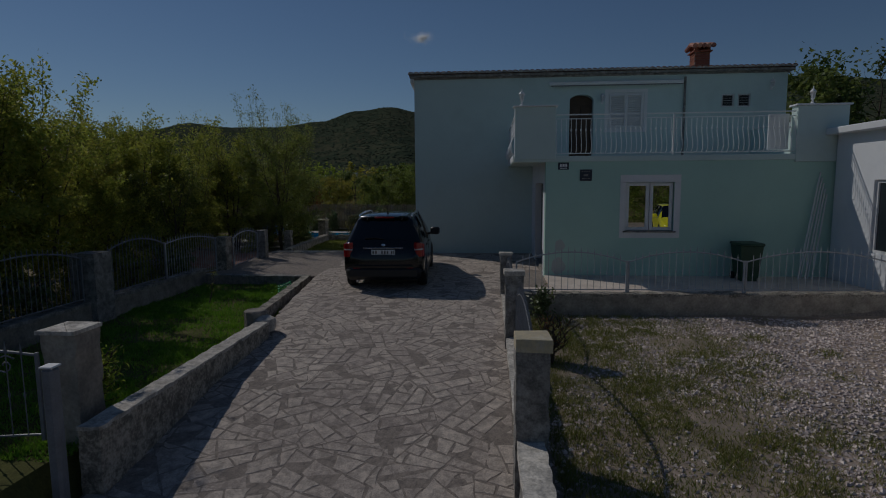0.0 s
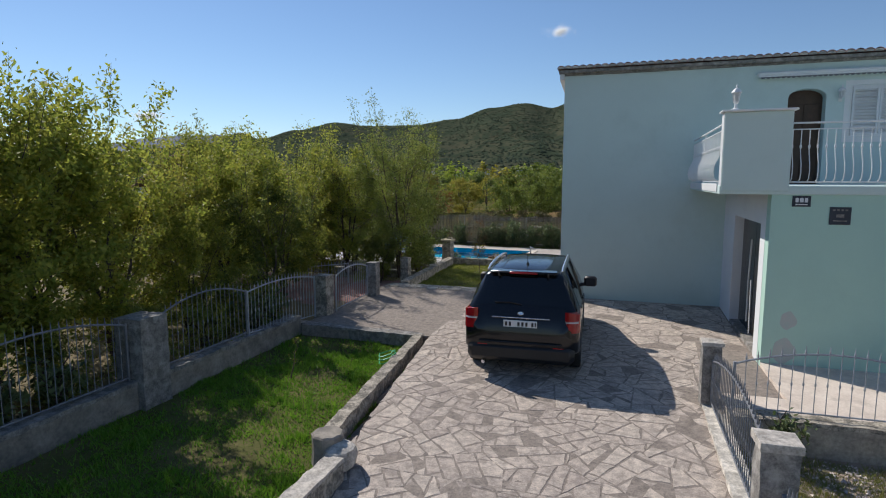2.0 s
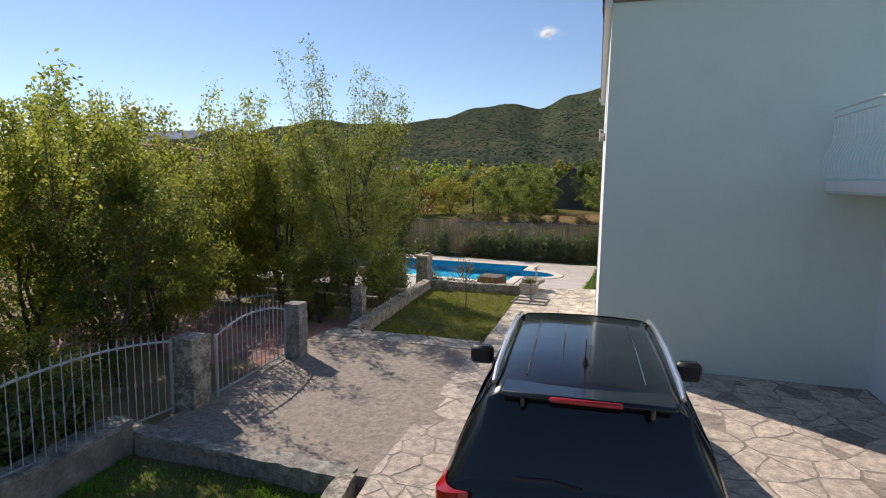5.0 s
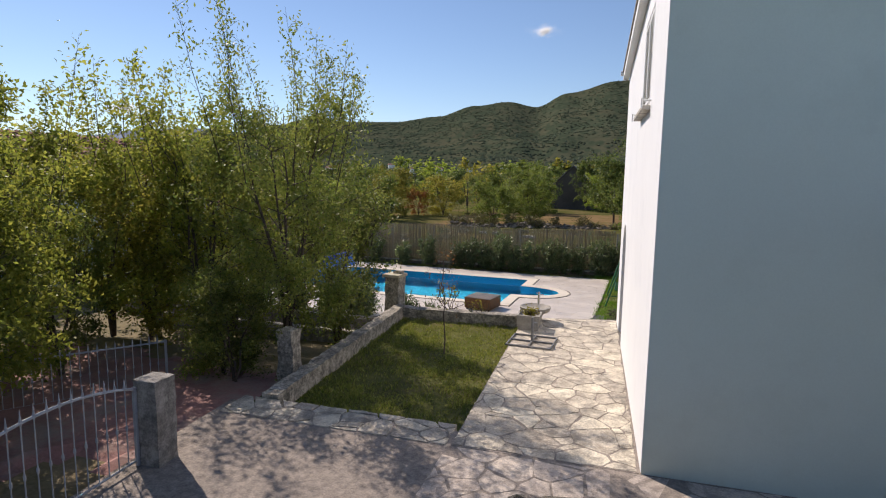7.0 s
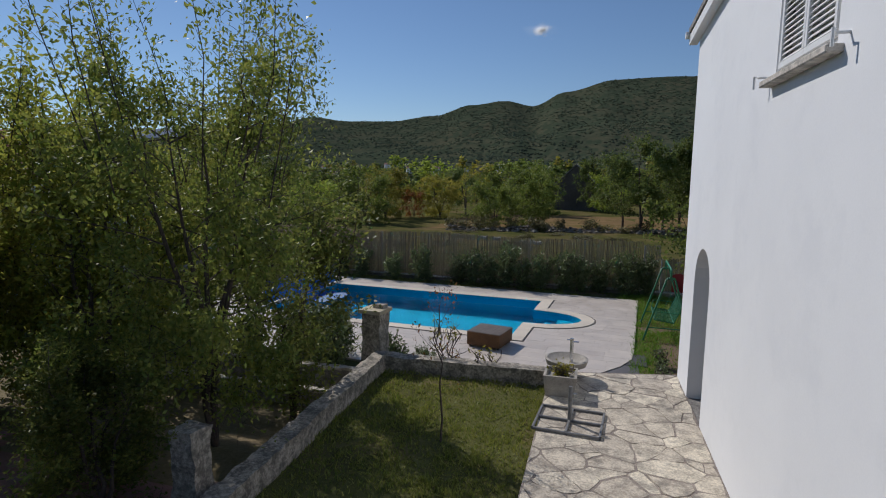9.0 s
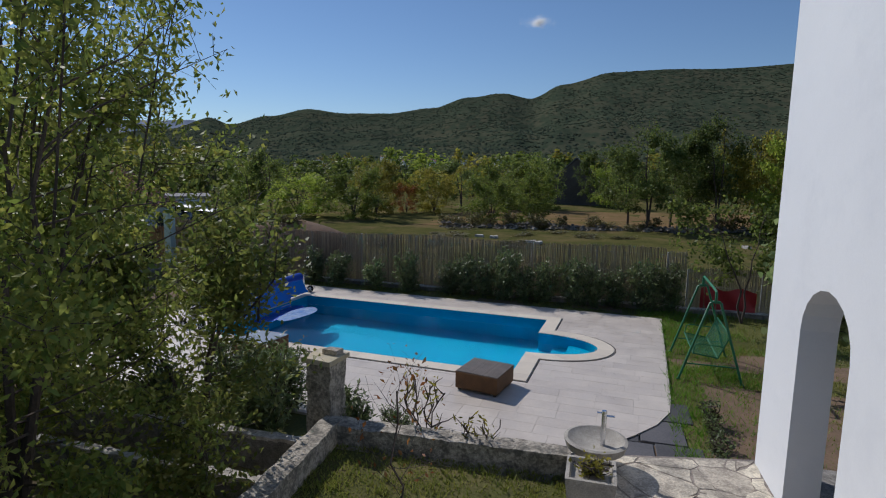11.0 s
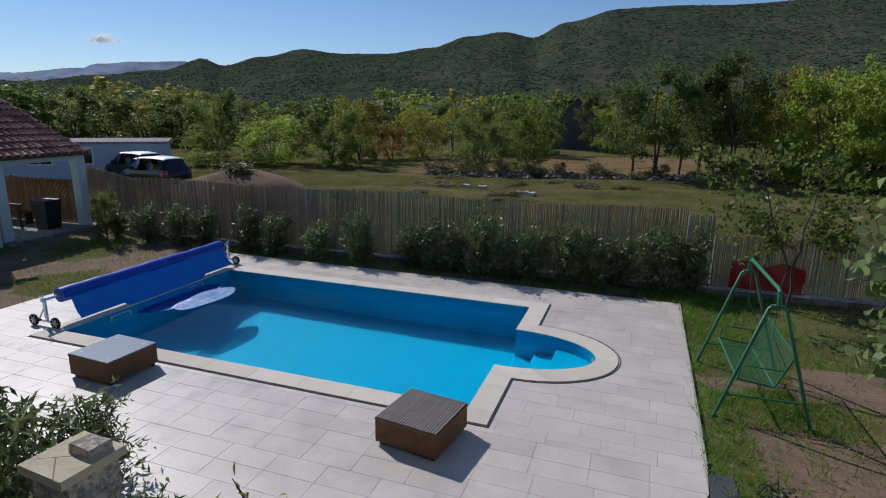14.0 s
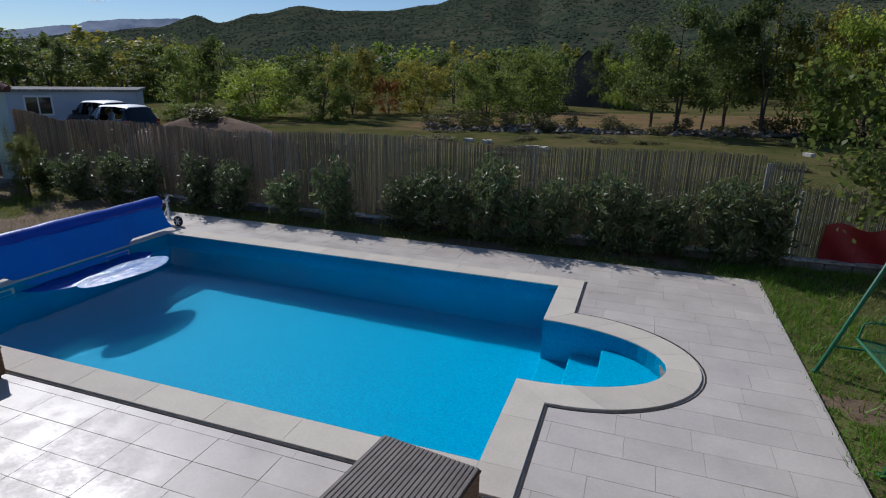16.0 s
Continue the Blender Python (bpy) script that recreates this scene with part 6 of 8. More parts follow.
parked_car("black estate car with silver roof rails parked on the paved drive", (-2.62, 14.38, 0.085), 3.0, M_CARPAINT, M_CARGLASS)
M_YELLOW = mat("yellow_car_paint", (0.75, 0.70, 0.02), (0.68, 0.62, 0.02), 2, 60, 0.25, 0.0)
hatch = parked_car("small bright yellow car standing in the front yard", (10.9, -2.6, -0.24), 8, M_YELLOW, M_CARGLASS, False)
hatch.scale = (0.95 * UNIT, 0.92 * UNIT, 1.0 * UNIT)
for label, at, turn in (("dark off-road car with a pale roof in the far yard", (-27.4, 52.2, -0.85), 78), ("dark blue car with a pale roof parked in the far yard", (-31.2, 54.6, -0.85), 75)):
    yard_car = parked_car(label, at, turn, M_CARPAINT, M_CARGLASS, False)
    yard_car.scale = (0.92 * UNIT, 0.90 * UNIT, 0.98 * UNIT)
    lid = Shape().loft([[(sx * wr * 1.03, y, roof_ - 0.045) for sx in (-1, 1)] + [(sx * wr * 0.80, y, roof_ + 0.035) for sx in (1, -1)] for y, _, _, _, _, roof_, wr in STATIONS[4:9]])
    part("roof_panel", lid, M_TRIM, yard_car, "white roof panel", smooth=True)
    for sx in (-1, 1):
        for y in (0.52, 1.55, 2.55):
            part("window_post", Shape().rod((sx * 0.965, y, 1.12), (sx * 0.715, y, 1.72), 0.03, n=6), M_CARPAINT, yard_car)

# ---- wheelie bin ----
M_BIN = mat("green_plastic", (0.02, 0.07, 0.035), (0.015, 0.05, 0.025), 5, 60, 0.5, 0.1)
bin_ = thing("wheelie_bin", "dark green plastic wheelie bin with a closed lid", "bin", (7.08, 15.7, 0.215))
part("body", Shape().loft([[(-0.22, -0.25, 0.08), (0.22, -0.25, 0.08), (0.22, 0.25, 0.08), (-0.22, 0.25, 0.08)], [(-0.29, -0.33, 0.95), (0.29, -0.33, 0.95), (0.29, 0.33, 0.95), (-0.29, 0.33, 0.95)]]), M_BIN, bin_)
part("lid", Shape().box((-0.32, -0.38, 0.95), (0.32, 0.36, 1.03), 0.03), M_BIN, bin_, smooth=True)
for sx in (-1, 1):
    part("wheel", Shape().rod((sx * 0.2, 0.26, 0.1), (sx * 0.27, 0.26, 0.1), 0.1, n=16), M_RUBBER, bin_)
part("handle", Shape().rod((-0.25, 0.38, 0.98), (0.25, 0.38, 0.98), 0.018), M_BIN, bin_)
part("base", Shape().box((-0.2, -0.24, 0.0), (0.2, 0.1, 0.09), 0.01), M_BIN, bin_)
# poles leaning in the corner by the outbuilding
poles = thing("poles", "bundle of pale poles leaning in the corner", "poles", (8.9, 15.9, 0.215))
for k in range(5):
    part("pole", Shape().rod((-0.35 + 0.09 * k, 0.05 * (k % 2), 0), (0.25 + 0.05 * k, 0.36, 2.9 - 0.15 * k), 0.02), M_TRIM, poles)

# ---- pool things ----
M_WICKER = mat("brown_wicker", (0.20, 0.095, 0.035), (0.10, 0.048, 0.018), 6, 90, 0.6, 0.8, depth=0.006)
M_SLATTOP = mat("grey_brown_slats", (0.24, 0.20, 0.17), (0.16, 0.13, 0.11), 6, 60, 0.6, 0.3, vary=0.1)
M_GREYGLASS = mat("grey_glass_top", (0.36, 0.38, 0.40), (0.33, 0.35, 0.37), 3, 60, 0.22, 0.0)


def wicker_table(at, turn, slats, label):
    ob = thing("wicker_table", label, "table", at, turn, group="low tables by the pool")
    a, h = 0.425, 0.385
    for k in range(4):
        part("leg", Shape().box((-0.025, -0.025, 0), (0.025, 0.025, 0.06)), M_PLASTIC, ob).location = ((a - 0.06) * (1 if k % 2 else -1), (a - 0.06) * (1 if k // 2 else -1), 0)
    part("core", Shape().box((-a + 0.02, -a + 0.02, 0.04), (a - 0.02, a - 0.02, h - 0.03)), M_WICKER, ob)
    strand = Shape()
    for r in range(14):
        z = 0.05 + r * 0.0215
        for q in range(22):
            o = 0.002 if (q + r) % 2 else -0.001
            u0, u1 = -a + q * 2 * a / 22, -a + (q + 1) * 2 * a / 22
            for sgn in (-1, 1):
                strand.box((u0, sgn * (a - 0.012), z), (u1 - 0.001, sgn * (a + o), z + 0.0205))
                strand.box((sgn * (a - 0.012), u0, z), (sgn * (a + o), u1 - 0.001, z + 0.0205))
    tagged(part("weave", strand, M_WICKER, ob, "woven brown strands", fix=False), kind="stuff")
    part("rim", Shape().box((-a - 0.012, -a - 0.012, h - 0.04), (a + 0.012, a + 0.012, h - 0.018), 0.006), M_WICKER, ob)
    if slats:
        me = Shape().box((-a, -0.016, h - 0.018), (a, 0.016, h), 0.003).mesh("slat", M_SLATTOP)
        for k in range(22):
            part("slat", me, None, ob).location = (0, -a + 0.02 + k * (2 * a - 0.04) / 21, 0)
    else:
        top = part("top", Shape().box((-a, -a, h - 0.018), (a, a, h), 0.004), M_GREYGLASS, ob, "grey glass top")
        for sx in (-1, 1):
            for sy in (-1, 1):
                part("glass_pad", Shape().lathe([(0.016, 0.0), (0.016, 0.003), (0.012, 0.004)], 10, (sx * 0.30, sy * 0.30, h)), M_TRIM, top)
    return ob


wicker_table((-6.79, 31.90, -0.46), -12 + 90, True, "low square brown wicker table with a slatted grey-brown top")
wicker_table((-11.98, 32.29, -0.46), -7, False, "low square brown wicker table with a grey glass top")

M_BLUECOVER = mat("blue_cover", (0.008, 0.07, 0.46), (0.006, 0.05, 0.38), 3, 60, 0.35, 0.5, depth=0.006)
M_BLUESHEET = mat("blue_bubble_sheet", (0.010, 0.23, 0.74), (0.008, 0.18, 0.64), 2, 90, 0.3, 0.5, depth=0.006)
roller = thing("cover_roller", "blue pool cover on a wheeled roller, hanging into the water", "cover roller", (0, 0, 0))
roller.matrix_basis = SCALE @ POOL @ pose(-8.32, 0, 0)
V0, V1, ZR = -4.12, 0.34, 0.52
prof = []
for k in range(25):
    v = V0 + (V1 - V0) * k / 24
    rr = 0.14 + 0.005 * math.sin(k * 1.7) + 0.006 * math.sin(k * 0.6)
    prof.append([(rr * math.cos(2 * math.pi * i / 16), v, ZR + rr * math.sin(2 * math.pi * i / 16)) for i in range(16)])
part("wound_cover", Shape().loft(prof), M_BLUECOVER, roller, "deep blue wound cover", smooth=True)
part("axle", Shape().rod((0, V0 - 0.35, ZR), (0, V1 + 0.3, ZR), 0.03, n=10), M_CHROME, roller)
for v, wheels in ((V0 - 0.30, True), (V1 + 0.26, True)):
    st = part("stand", Shape().box((-0.03, v - 0.025, 0.1), (0.03, v + 0.025, ZR + 0.04), 0.008).box((-0.32, v - 0.03, 0.08), (0.32, v + 0.03, 0.13), 0.008).rod((-0.2, v, 0.12), (0, v, 0.4), 0.015), M_CHROME, roller, "bright metal stand")
    for x in (-0.28, 0.28):
        part("wheel", Shape().rod((x, v - 0.065, 0.11), (x, v - 0.03, 0.11), 0.11, n=20), M_RUBBER, st)
        hub = Shape().rod((x, v - 0.072, 0.11), (x, v - 0.06, 0.11), 0.03, n=12)
        for q in range(6):
            hub.rod((x, v - 0.069, 0.11), (x + 0.078 * math.cos(q * 1.047), v - 0.069, 0.11 + 0.078 * math.sin(q * 1.047)), 0.011, n=5)
        part("hub", hub, M_TRIM, st, "white spoked hub")
    part("crank", Shape().tube([(0, v - 0.03, ZR), (0, v - 0.07, ZR), (0.12, v - 0.07, ZR + 0.12), (0.12, v - 0.16, ZR + 0.12)], 0.012, 6), M_CHROME, st)
sheet, under = [], []
for k in range(41):
    v = -4.02 + (V1 - 0.06 + 4.02) * k / 40
    w = 0.012 * math.sin(k * 0.9) + 0.006 * math.sin(k * 2.3)
    dip = max(0.0, min(1.0, (v + 3.05) / 0.25, (-0.75 - v) / 0.25))
    foot_x, foot_z = 0.36 + 0.20 * dip, 0.07 - 0.18 * dip
    sheet.append([(0.10, v, ZR + 0.05), (0.135 + w * 0.3, v, ZR - 0.04), (0.17 + w, v, 0.46), (0.235 + w, v, 0.28), (0.30 + 0.05 * dip + w, v, 0.16), (foot_x, v, foot_z + 0.03), (foot_x + 0.01, v, foot_z)])
part("hanging_sheet", Shape().loft(sheet, closed=False, caps=False), M_BLUESHEET, roller, "mid blue hanging sheet", smooth=True)
for k in range(21):
    v, t = -3.0 + 2.2 * k / 20, k / 20
    reach = 0.62 * math.sin(math.pi * (0.08 + 0.84 * t)) ** 0.6
    under.append([(0.56 + reach * i / 5, v + 0.12 * i / 5, -0.118 - (0.02 + 0.05 * i / 5) - 0.02 * math.sin(k + i)) for i in range(6)])
part("sunken_sheet", Shape().loft(under, closed=False, caps=False), M_BLUECOVER, roller, "dark blue sheet under water", smooth=True)
rings = []
for i in range(13):
    rr = i / 12
    row = []
    for k in range(40):
        a = 2 * math.pi * k / 40
        u, v = 1.30 + 0.36 * rr * math.cos(a) * (1 + 0.1 * math.sin(3 * a)), -1.72 + 0.86 * rr * math.sin(a)
        row.append((u, v, -0.112 + 0.028 * abs(noise.noise((u * 7, v * 5, 1))) * (1 - rr ** 6)))
    rings.append(row)
part("floating_sheet", Shape().loft(rings, caps=False), mat("wet_pale_sheet", (0.55, 0.66, 0.82), (0.16, 0.32, 0.66), 7, 30, 0.14, 0.8, depth=0.03), roller, "pale wet crinkled sheet floating on the water", smooth=True)

# garden swing
M_GREEN = mat("green_paint", (0.025, 0.20, 0.09), (0.015, 0.13, 0.06), 6, 60, 0.45, 0.2, depth=0.002)
swing = thing("garden_swing", "green tubular steel garden swing with a wire mesh seat", "swing", (-2.46, 34.56, -0.49), -1.5)
for v in (-0.90, 0.90):
    for sx in (-1, 1):
        part("leg", Shape().tube([(sx * 0.59, v * 1.04, 0), (sx * 0.10, v, 1.62), (sx * 0.03, v, 1.66)], 0.025, 8), M_GREEN, swing, smooth=True)
        part("foot", Shape().box((sx * 0.59 - 0.04, v * 1.04 - 0.03, -0.01), (sx * 0.59 + 0.04, v * 1.04 + 0.03, 0.012), 0.004), M_GREEN, swing)
    part("cross_bar", Shape().rod((-0.485, v * 1.03, 0.34), (0.485, v * 1.03, 0.34), 0.014), M_GREEN, swing)
    part("bracket", Shape().box((-0.09, v - 0.02, 1.62), (0.09, v + 0.02, 1.67), 0.006), M_GREEN, swing)
part("top_bar", Shape().tube([(0, -0.91, 1.63), (0, -0.91, 1.76), (0, -0.88, 1.84), (0, -0.80, 1.865), (0, 0.80, 1.865), (0, 0.88, 1.84), (0, 0.91, 1.76), (0, 0.91, 1.63)], 0.027, 8), M_GREEN, swing, smooth=True)
HW = 0.78
seat = part("seat", Shape().tube([(-0.33, -HW, 0.52), (0.14, -HW, 0.46), (0.14, HW, 0.46), (-0.33, HW, 0.52), (-0.33, -HW, 0.52)], 0.014, 6), M_GREEN, swing, "green wire mesh seat")
wires = Shape()
for k in range(44):
    v = -HW + 2 * HW * k / 43
    wires.rod((-0.33, v, 0.52), (0.14, v, 0.46), 0.0028, n=4)
    wires.rod((0.14, v, 0.46), (0.34, v, 0.94), 0.0028, n=4)
for k in range(16):
    t = k / 15
    wires.rod((-0.33 + 0.47 * t, -HW, 0.52 - 0.06 * t), (-0.33 + 0.47 * t, HW, 0.52 - 0.06 * t), 0.0028, n=4)
    wires.rod((0.14 + 0.2 * t, -HW, 0.46 + 0.48 * t), (0.14 + 0.2 * t, HW, 0.46 + 0.48 * t), 0.0028, n=4)
tagged(part("seat_mesh", wires, M_GREEN, seat, fix=False), kind="stuff")
part("back_frame", Shape().tube([(0.14, -HW, 0.46), (0.34, -HW, 0.94), (0.34, HW, 0.94), (0.14, HW, 0.46)], 0.014, 6), M_GREEN, swing)
for v in (-HW, HW):
    part("armrest", Shape().tube([(-0.33, v, 0.52), (-0.30, v, 0.70), (-0.24, v, 0.73), (0.22, v, 0.71)], 0.012, 6), M_GREEN, swing)
    part("hanger", Shape().tube([(0, v * 1.02, 1.84), (0.03, v, 1.2), (-0.16, v, 0.73)], 0.006, 5).tube([(0.03, v, 1.2), (0.26, v, 0.72)], 0.006, 5), M_GREEN, swing)

# planter, bird bath and parasol stand on the path
M_SPECK = mat("washed_concrete", (0.50, 0.46, 0.40), (0.25, 0.23, 0.20), 6, 70, 0.95, 1.0, depth=0.01)
pl = thing("planter", "square washed-concrete planter with a low yellow-green plant", "planter", (-4.76, 27.42, 0.215))
part("pot", Shape().loft([[(-0.22, -0.22, 0), (0.22, -0.22, 0), (0.22, 0.22, 0), (-0.22, 0.22, 0)], [(-0.26, -0.26, 0.34), (0.26, -0.26, 0.34), (0.26, 0.26, 0.34), (-0.26, 0.26, 0.34)], [(-0.22, -0.22, 0.34), (0.22, -0.22, 0.34), (0.22, 0.22, 0.34), (-0.22, 0.22, 0.34)], [(-0.2, -0.2, 0.28), (0.2, -0.2, 0.28), (0.2, 0.2, 0.28), (-0.2, 0.2, 0.28)]]), M_SPECK, pl)
bath = thing("bird_bath", "round washed-concrete basin with a short metal tap pipe", "basin", (-4.72, 28.15, 0.20))
part("pedestal", Shape().lathe([(0.2, -0.3), (0.16, 0.1), (0.2, 0.2)], 18), M_SPECK, bath, smooth=True)
part("bowl", Shape().lathe([(0.14, 0.16), (0.34, 0.26), (0.37, 0.36), (0.33, 0.37), (0.25, 0.31), (0.03, 0.29)], 28), M_SPECK, bath, smooth=True)
part("pipe", Shape().rod((0.08, 0.0, 0.28), (0.08, 0.0, 0.72), 0.03, n=10).rod((0.08, 0, 0.66), (0.2, 0, 0.66), 0.014).rod((0.08, 0, 0.69), (0.0, 0, 0.69), 0.012), M_CHROME, bath)
stand = thing("parasol_stand", "grey steel parasol stand with an open cross frame", "parasol stand", (-4.55, 26.3, 0.222), -4)
M_STAND = mat("worn_grey_paint", (0.26, 0.26, 0.26), (0.13, 0.13, 0.13), 8, 40, 0.6, 0.2, metal=0.2)
fr = Shape()
for a, b in (((-0.45, -0.42), (0.45, -0.42)), ((0.45, -0.42), (0.45, 0.42)), ((0.45, 0.42), (-0.45, 0.42)), ((-0.45, 0.42), (-0.45, -0.42)), ((-0.45, 0), (0.45, 0)), ((0, -0.42), (0, 0.42))):
    fr.box((min(a[0], b[0]) - 0.016, min(a[1], b[1]) - 0.016, 0.0), (max(a[0], b[0]) + 0.016, max(a[1], b[1]) + 0.016, 0.035), 0.005)
part("base_frame", fr, M_STAND, stand)
part("tube", Shape().rod((0, 0, 0.02), (0, 0, 0.52), 0.028, n=12), M_STAND, stand)
part("screw", Shape().rod((0.03, 0, 0.42), (0.09, 0, 0.42), 0.012), M_IRON2, stand)

# ---- plants ----
L_TREE = leaf_mat("orchard_leaf", (0.22, 0.28, 0.045), (0.42, 0.41, 0.075), 0.2, 0.6, 0.25)
L_OLIVE = leaf_mat("turning_leaf", (0.23, 0.25, 0.044), (0.43, 0.37, 0.072), 0.2, 0.6, 0.25)
L_PEACH = leaf_mat("peach_leaf", (0.15, 0.215, 0.042), (0.32, 0.325, 0.07), 0.12, 0.5, 0.4)
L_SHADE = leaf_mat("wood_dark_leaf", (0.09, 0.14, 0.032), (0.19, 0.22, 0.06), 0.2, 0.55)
L_YOUNG = leaf_mat("young_leaf", (0.12, 0.17, 0.04), (0.25, 0.25, 0.06), 0.1, 0.55)
L_WOOD = leaf_mat("wood_leaf", (0.12, 0.18, 0.03), (0.24, 0.27, 0.055), 0.28, 0.55)
L_MID = leaf_mat("garden_leaf", (0.17, 0.25, 0.085), (0.32, 0.37, 0.15), 0.15, 0.55)
L_LAWN = leaf_mat("dry_lawn_blade", (0.15, 0.205, 0.03), (0.33, 0.32, 0.075), 0.1, 0.4)
L_DARK = leaf_mat("dark_leaf", (0.11, 0.16, 0.034), (0.22, 0.25, 0.055), 0.2, 0.62)
L_BRIGHT = leaf_mat("bright_leaf", (0.23, 0.33, 0.04), (0.38, 0.42, 0.07), 0.2, 0.6)
L_YELLOW = leaf_mat("autumn_leaf", (0.24, 0.24, 0.035), (0.38, 0.32, 0.06), 0.2, 0.55)
L_RUST = leaf_mat("rusty_leaf", (0.30, 0.10, 0.03), (0.34, 0.17, 0.045), 0.2, 0.4)
L_OLEANDER = leaf_mat("oleander_leaf", (0.085, 0.135, 0.045), (0.22, 0.26, 0.10), 0.25, 0.35, 0.7)
L_GRASS = leaf_mat("grass_blade", (0.10, 0.25, 0.016), (0.21, 0.35, 0.04), 0.1, 0.4)
L_WEED = leaf_mat("weed_blade", (0.14, 0.19, 0.035), (0.29, 0.26, 0.08), 0.1, 0.35)
L_DRY = leaf_mat("dry_grass_blade", (0.12, 0.13, 0.04), (0.26, 0.22, 0.09), 0.1, 0.3)


def leaf_mesh(name, centres, size, material, r, slim=0.5, flat=0.0, spread=0.35, fine=False):
    """Many small folded leaves, one at each centre, as one mesh; fine leaves have a rounded outline."""
    c = np.asarray(centres, dtype=np.float32)
    n = len(c)
    a = r.normal(size=(n, 3))
    a[:, 2] = a[:, 2] * (1 - flat) - 0.25
    a /= np.linalg.norm(a, axis=1, keepdims=True)
    b = np.cross(a, r.normal(size=(n, 3)))
    b /= np.linalg.norm(b, axis=1, keepdims=True)
    up = np.cross(a, b)
    s = size * r.uniform(1 - spread, 1 + spread, size=(n, 1))
    shape = [(-0.5, 0, 0), (-0.18, 0.5, 0.10), (0.2, 0.38, 0.08), (0.5, 0, -0.08), (0.2, -0.38, 0.08), (-0.18, -0.5, 0.10)] if fine else [(-0.5, 0, 0), (0, 0.5, 0.12), (0.5, 0, 0), (0, -0.5, 0.12)]
    k = len(shape)
    v = np.empty((n, k, 3), dtype=np.float32)
    for i, (along, across, lift) in enumerate(shape):
        v[:, i] = c + a * s * along + b * s * slim * across + up * s * lift
    me = bpy.data.meshes.new(name)
    me.vertices.add(k * n)
    me.vertices.foreach_set("co", v.ravel())
    me.loops.add(k * n)
    me.loops.foreach_set("vertex_index", np.arange(k * n, dtype=np.int32))
    me.polygons.add(n)
    me.polygons.foreach_set("loop_start", np.arange(0, k * n, k, dtype=np.int32))
    me.materials.append(material)
    me.update(calc_edges=True)
    return me


def grow(r, height, radius, stems, forks, clear, upright=0.6):
    """Limbs of a small tree: lists of points with radii, and the twig points that carry leaves."""
    limbs, twigs = [], []
    for s in range(stems):
        a = 2 * math.pi * (s + r.uniform(0, 0.6)) / stems
        lean = r.uniform(0.25, 0.75) * radius
        top = height * r.uniform(0.72, 1.0)
        pts, rad = [], []
        n = 7
        bend = r.uniform(-0.3, 0.3)
        for k in range(n + 1):
            t = k / n
            out = lean * (t ** 1.2)
            pts.append((out * math.cos(a + bend * t) + 0.06 * r.normal() * t, out * math.sin(a + bend * t) + 0.06 * r.normal() * t, top * t))
            rad.append(max(0.008, 0.018 * height * (1 - t) ** 0.9 / math.sqrt(stems)))
        limbs.append((pts, rad))
        for f in range(forks):
            t0 = r.uniform(clear, 0.98)
            i = min(n - 1, int(t0 * n))
            p0 = Vector(pts[i]).lerp(Vector(pts[i + 1]), t0 * n - i)
            b = r.uniform(0, 2 * math.pi)
            length = radius * r.uniform(0.45, 0.95) * (1.25 - 0.75 * t0)
            d = Vector((math.cos(b), math.sin(b), r.uniform(0.1, 0.5) + upright * t0)).normalized()
            q = [p0]
            for k in range(1, 4):
                d = (d + Vector(r.normal(size=3) * 0.18) + Vector((0, 0, 0.08 * upright))).normalized()
                q.append(q[-1] + d * length / 3)
            limbs.append(([tuple(p) for p in q], [0.012, 0.009, 0.006, 0.003]))
            for k in range(3):
                for m in range(4):
                    twigs.append(q[k].lerp(q[k + 1], (m + 0.5) / 4))
        twigs += [Vector(p) for p in pts[int(clear * n) + 1:]]
    return limbs, twigs


def tree_kind(seed, height, radius, leaves, size, material, stems=4, forks=16, clear=0.15, upright=0.6, cloud=0.26, slim=0.5, fine=False):
    """Meshes of one kind of shrub: the wood and the crown of single leaves."""
    r = np.random.RandomState(seed)
    limbs, twigs = grow(r, height, radius, stems, forks, clear, upright)
    wood = Shape()
    for pts, rad in limbs:
        wood.tube(pts, rad, 5 if len(pts) > 4 else 3)
    tw = np.array([tuple(p) for p in twigs])
    pick = r.randint(0, len(tw), leaves)
    sp = cloud * r.uniform(0.4, 1.25, size=(len(tw), 1))[pick]
    c = tw[pick] + r.normal(size=(leaves, 3)) * sp * 0.62
    c[:, 2] = np.maximum(c[:, 2], 0.05)
    return wood.mesh("trunk", M_BARK, smooth=True, fix=False), leaf_mesh("crown", c, size, material, r, slim, fine=fine)


def plant(name, label, kind, at, turn, scale, category="tree", group=""):
    ob = thing(name, label, category, at, turn, group)
    ob.scale = tuple(UNIT * s for s in (scale if isinstance(scale, tuple) else (scale, scale, scale)))
    part("trunk", kind[0], None, ob)
    part("crown", kind[1], None, ob)
    return ob


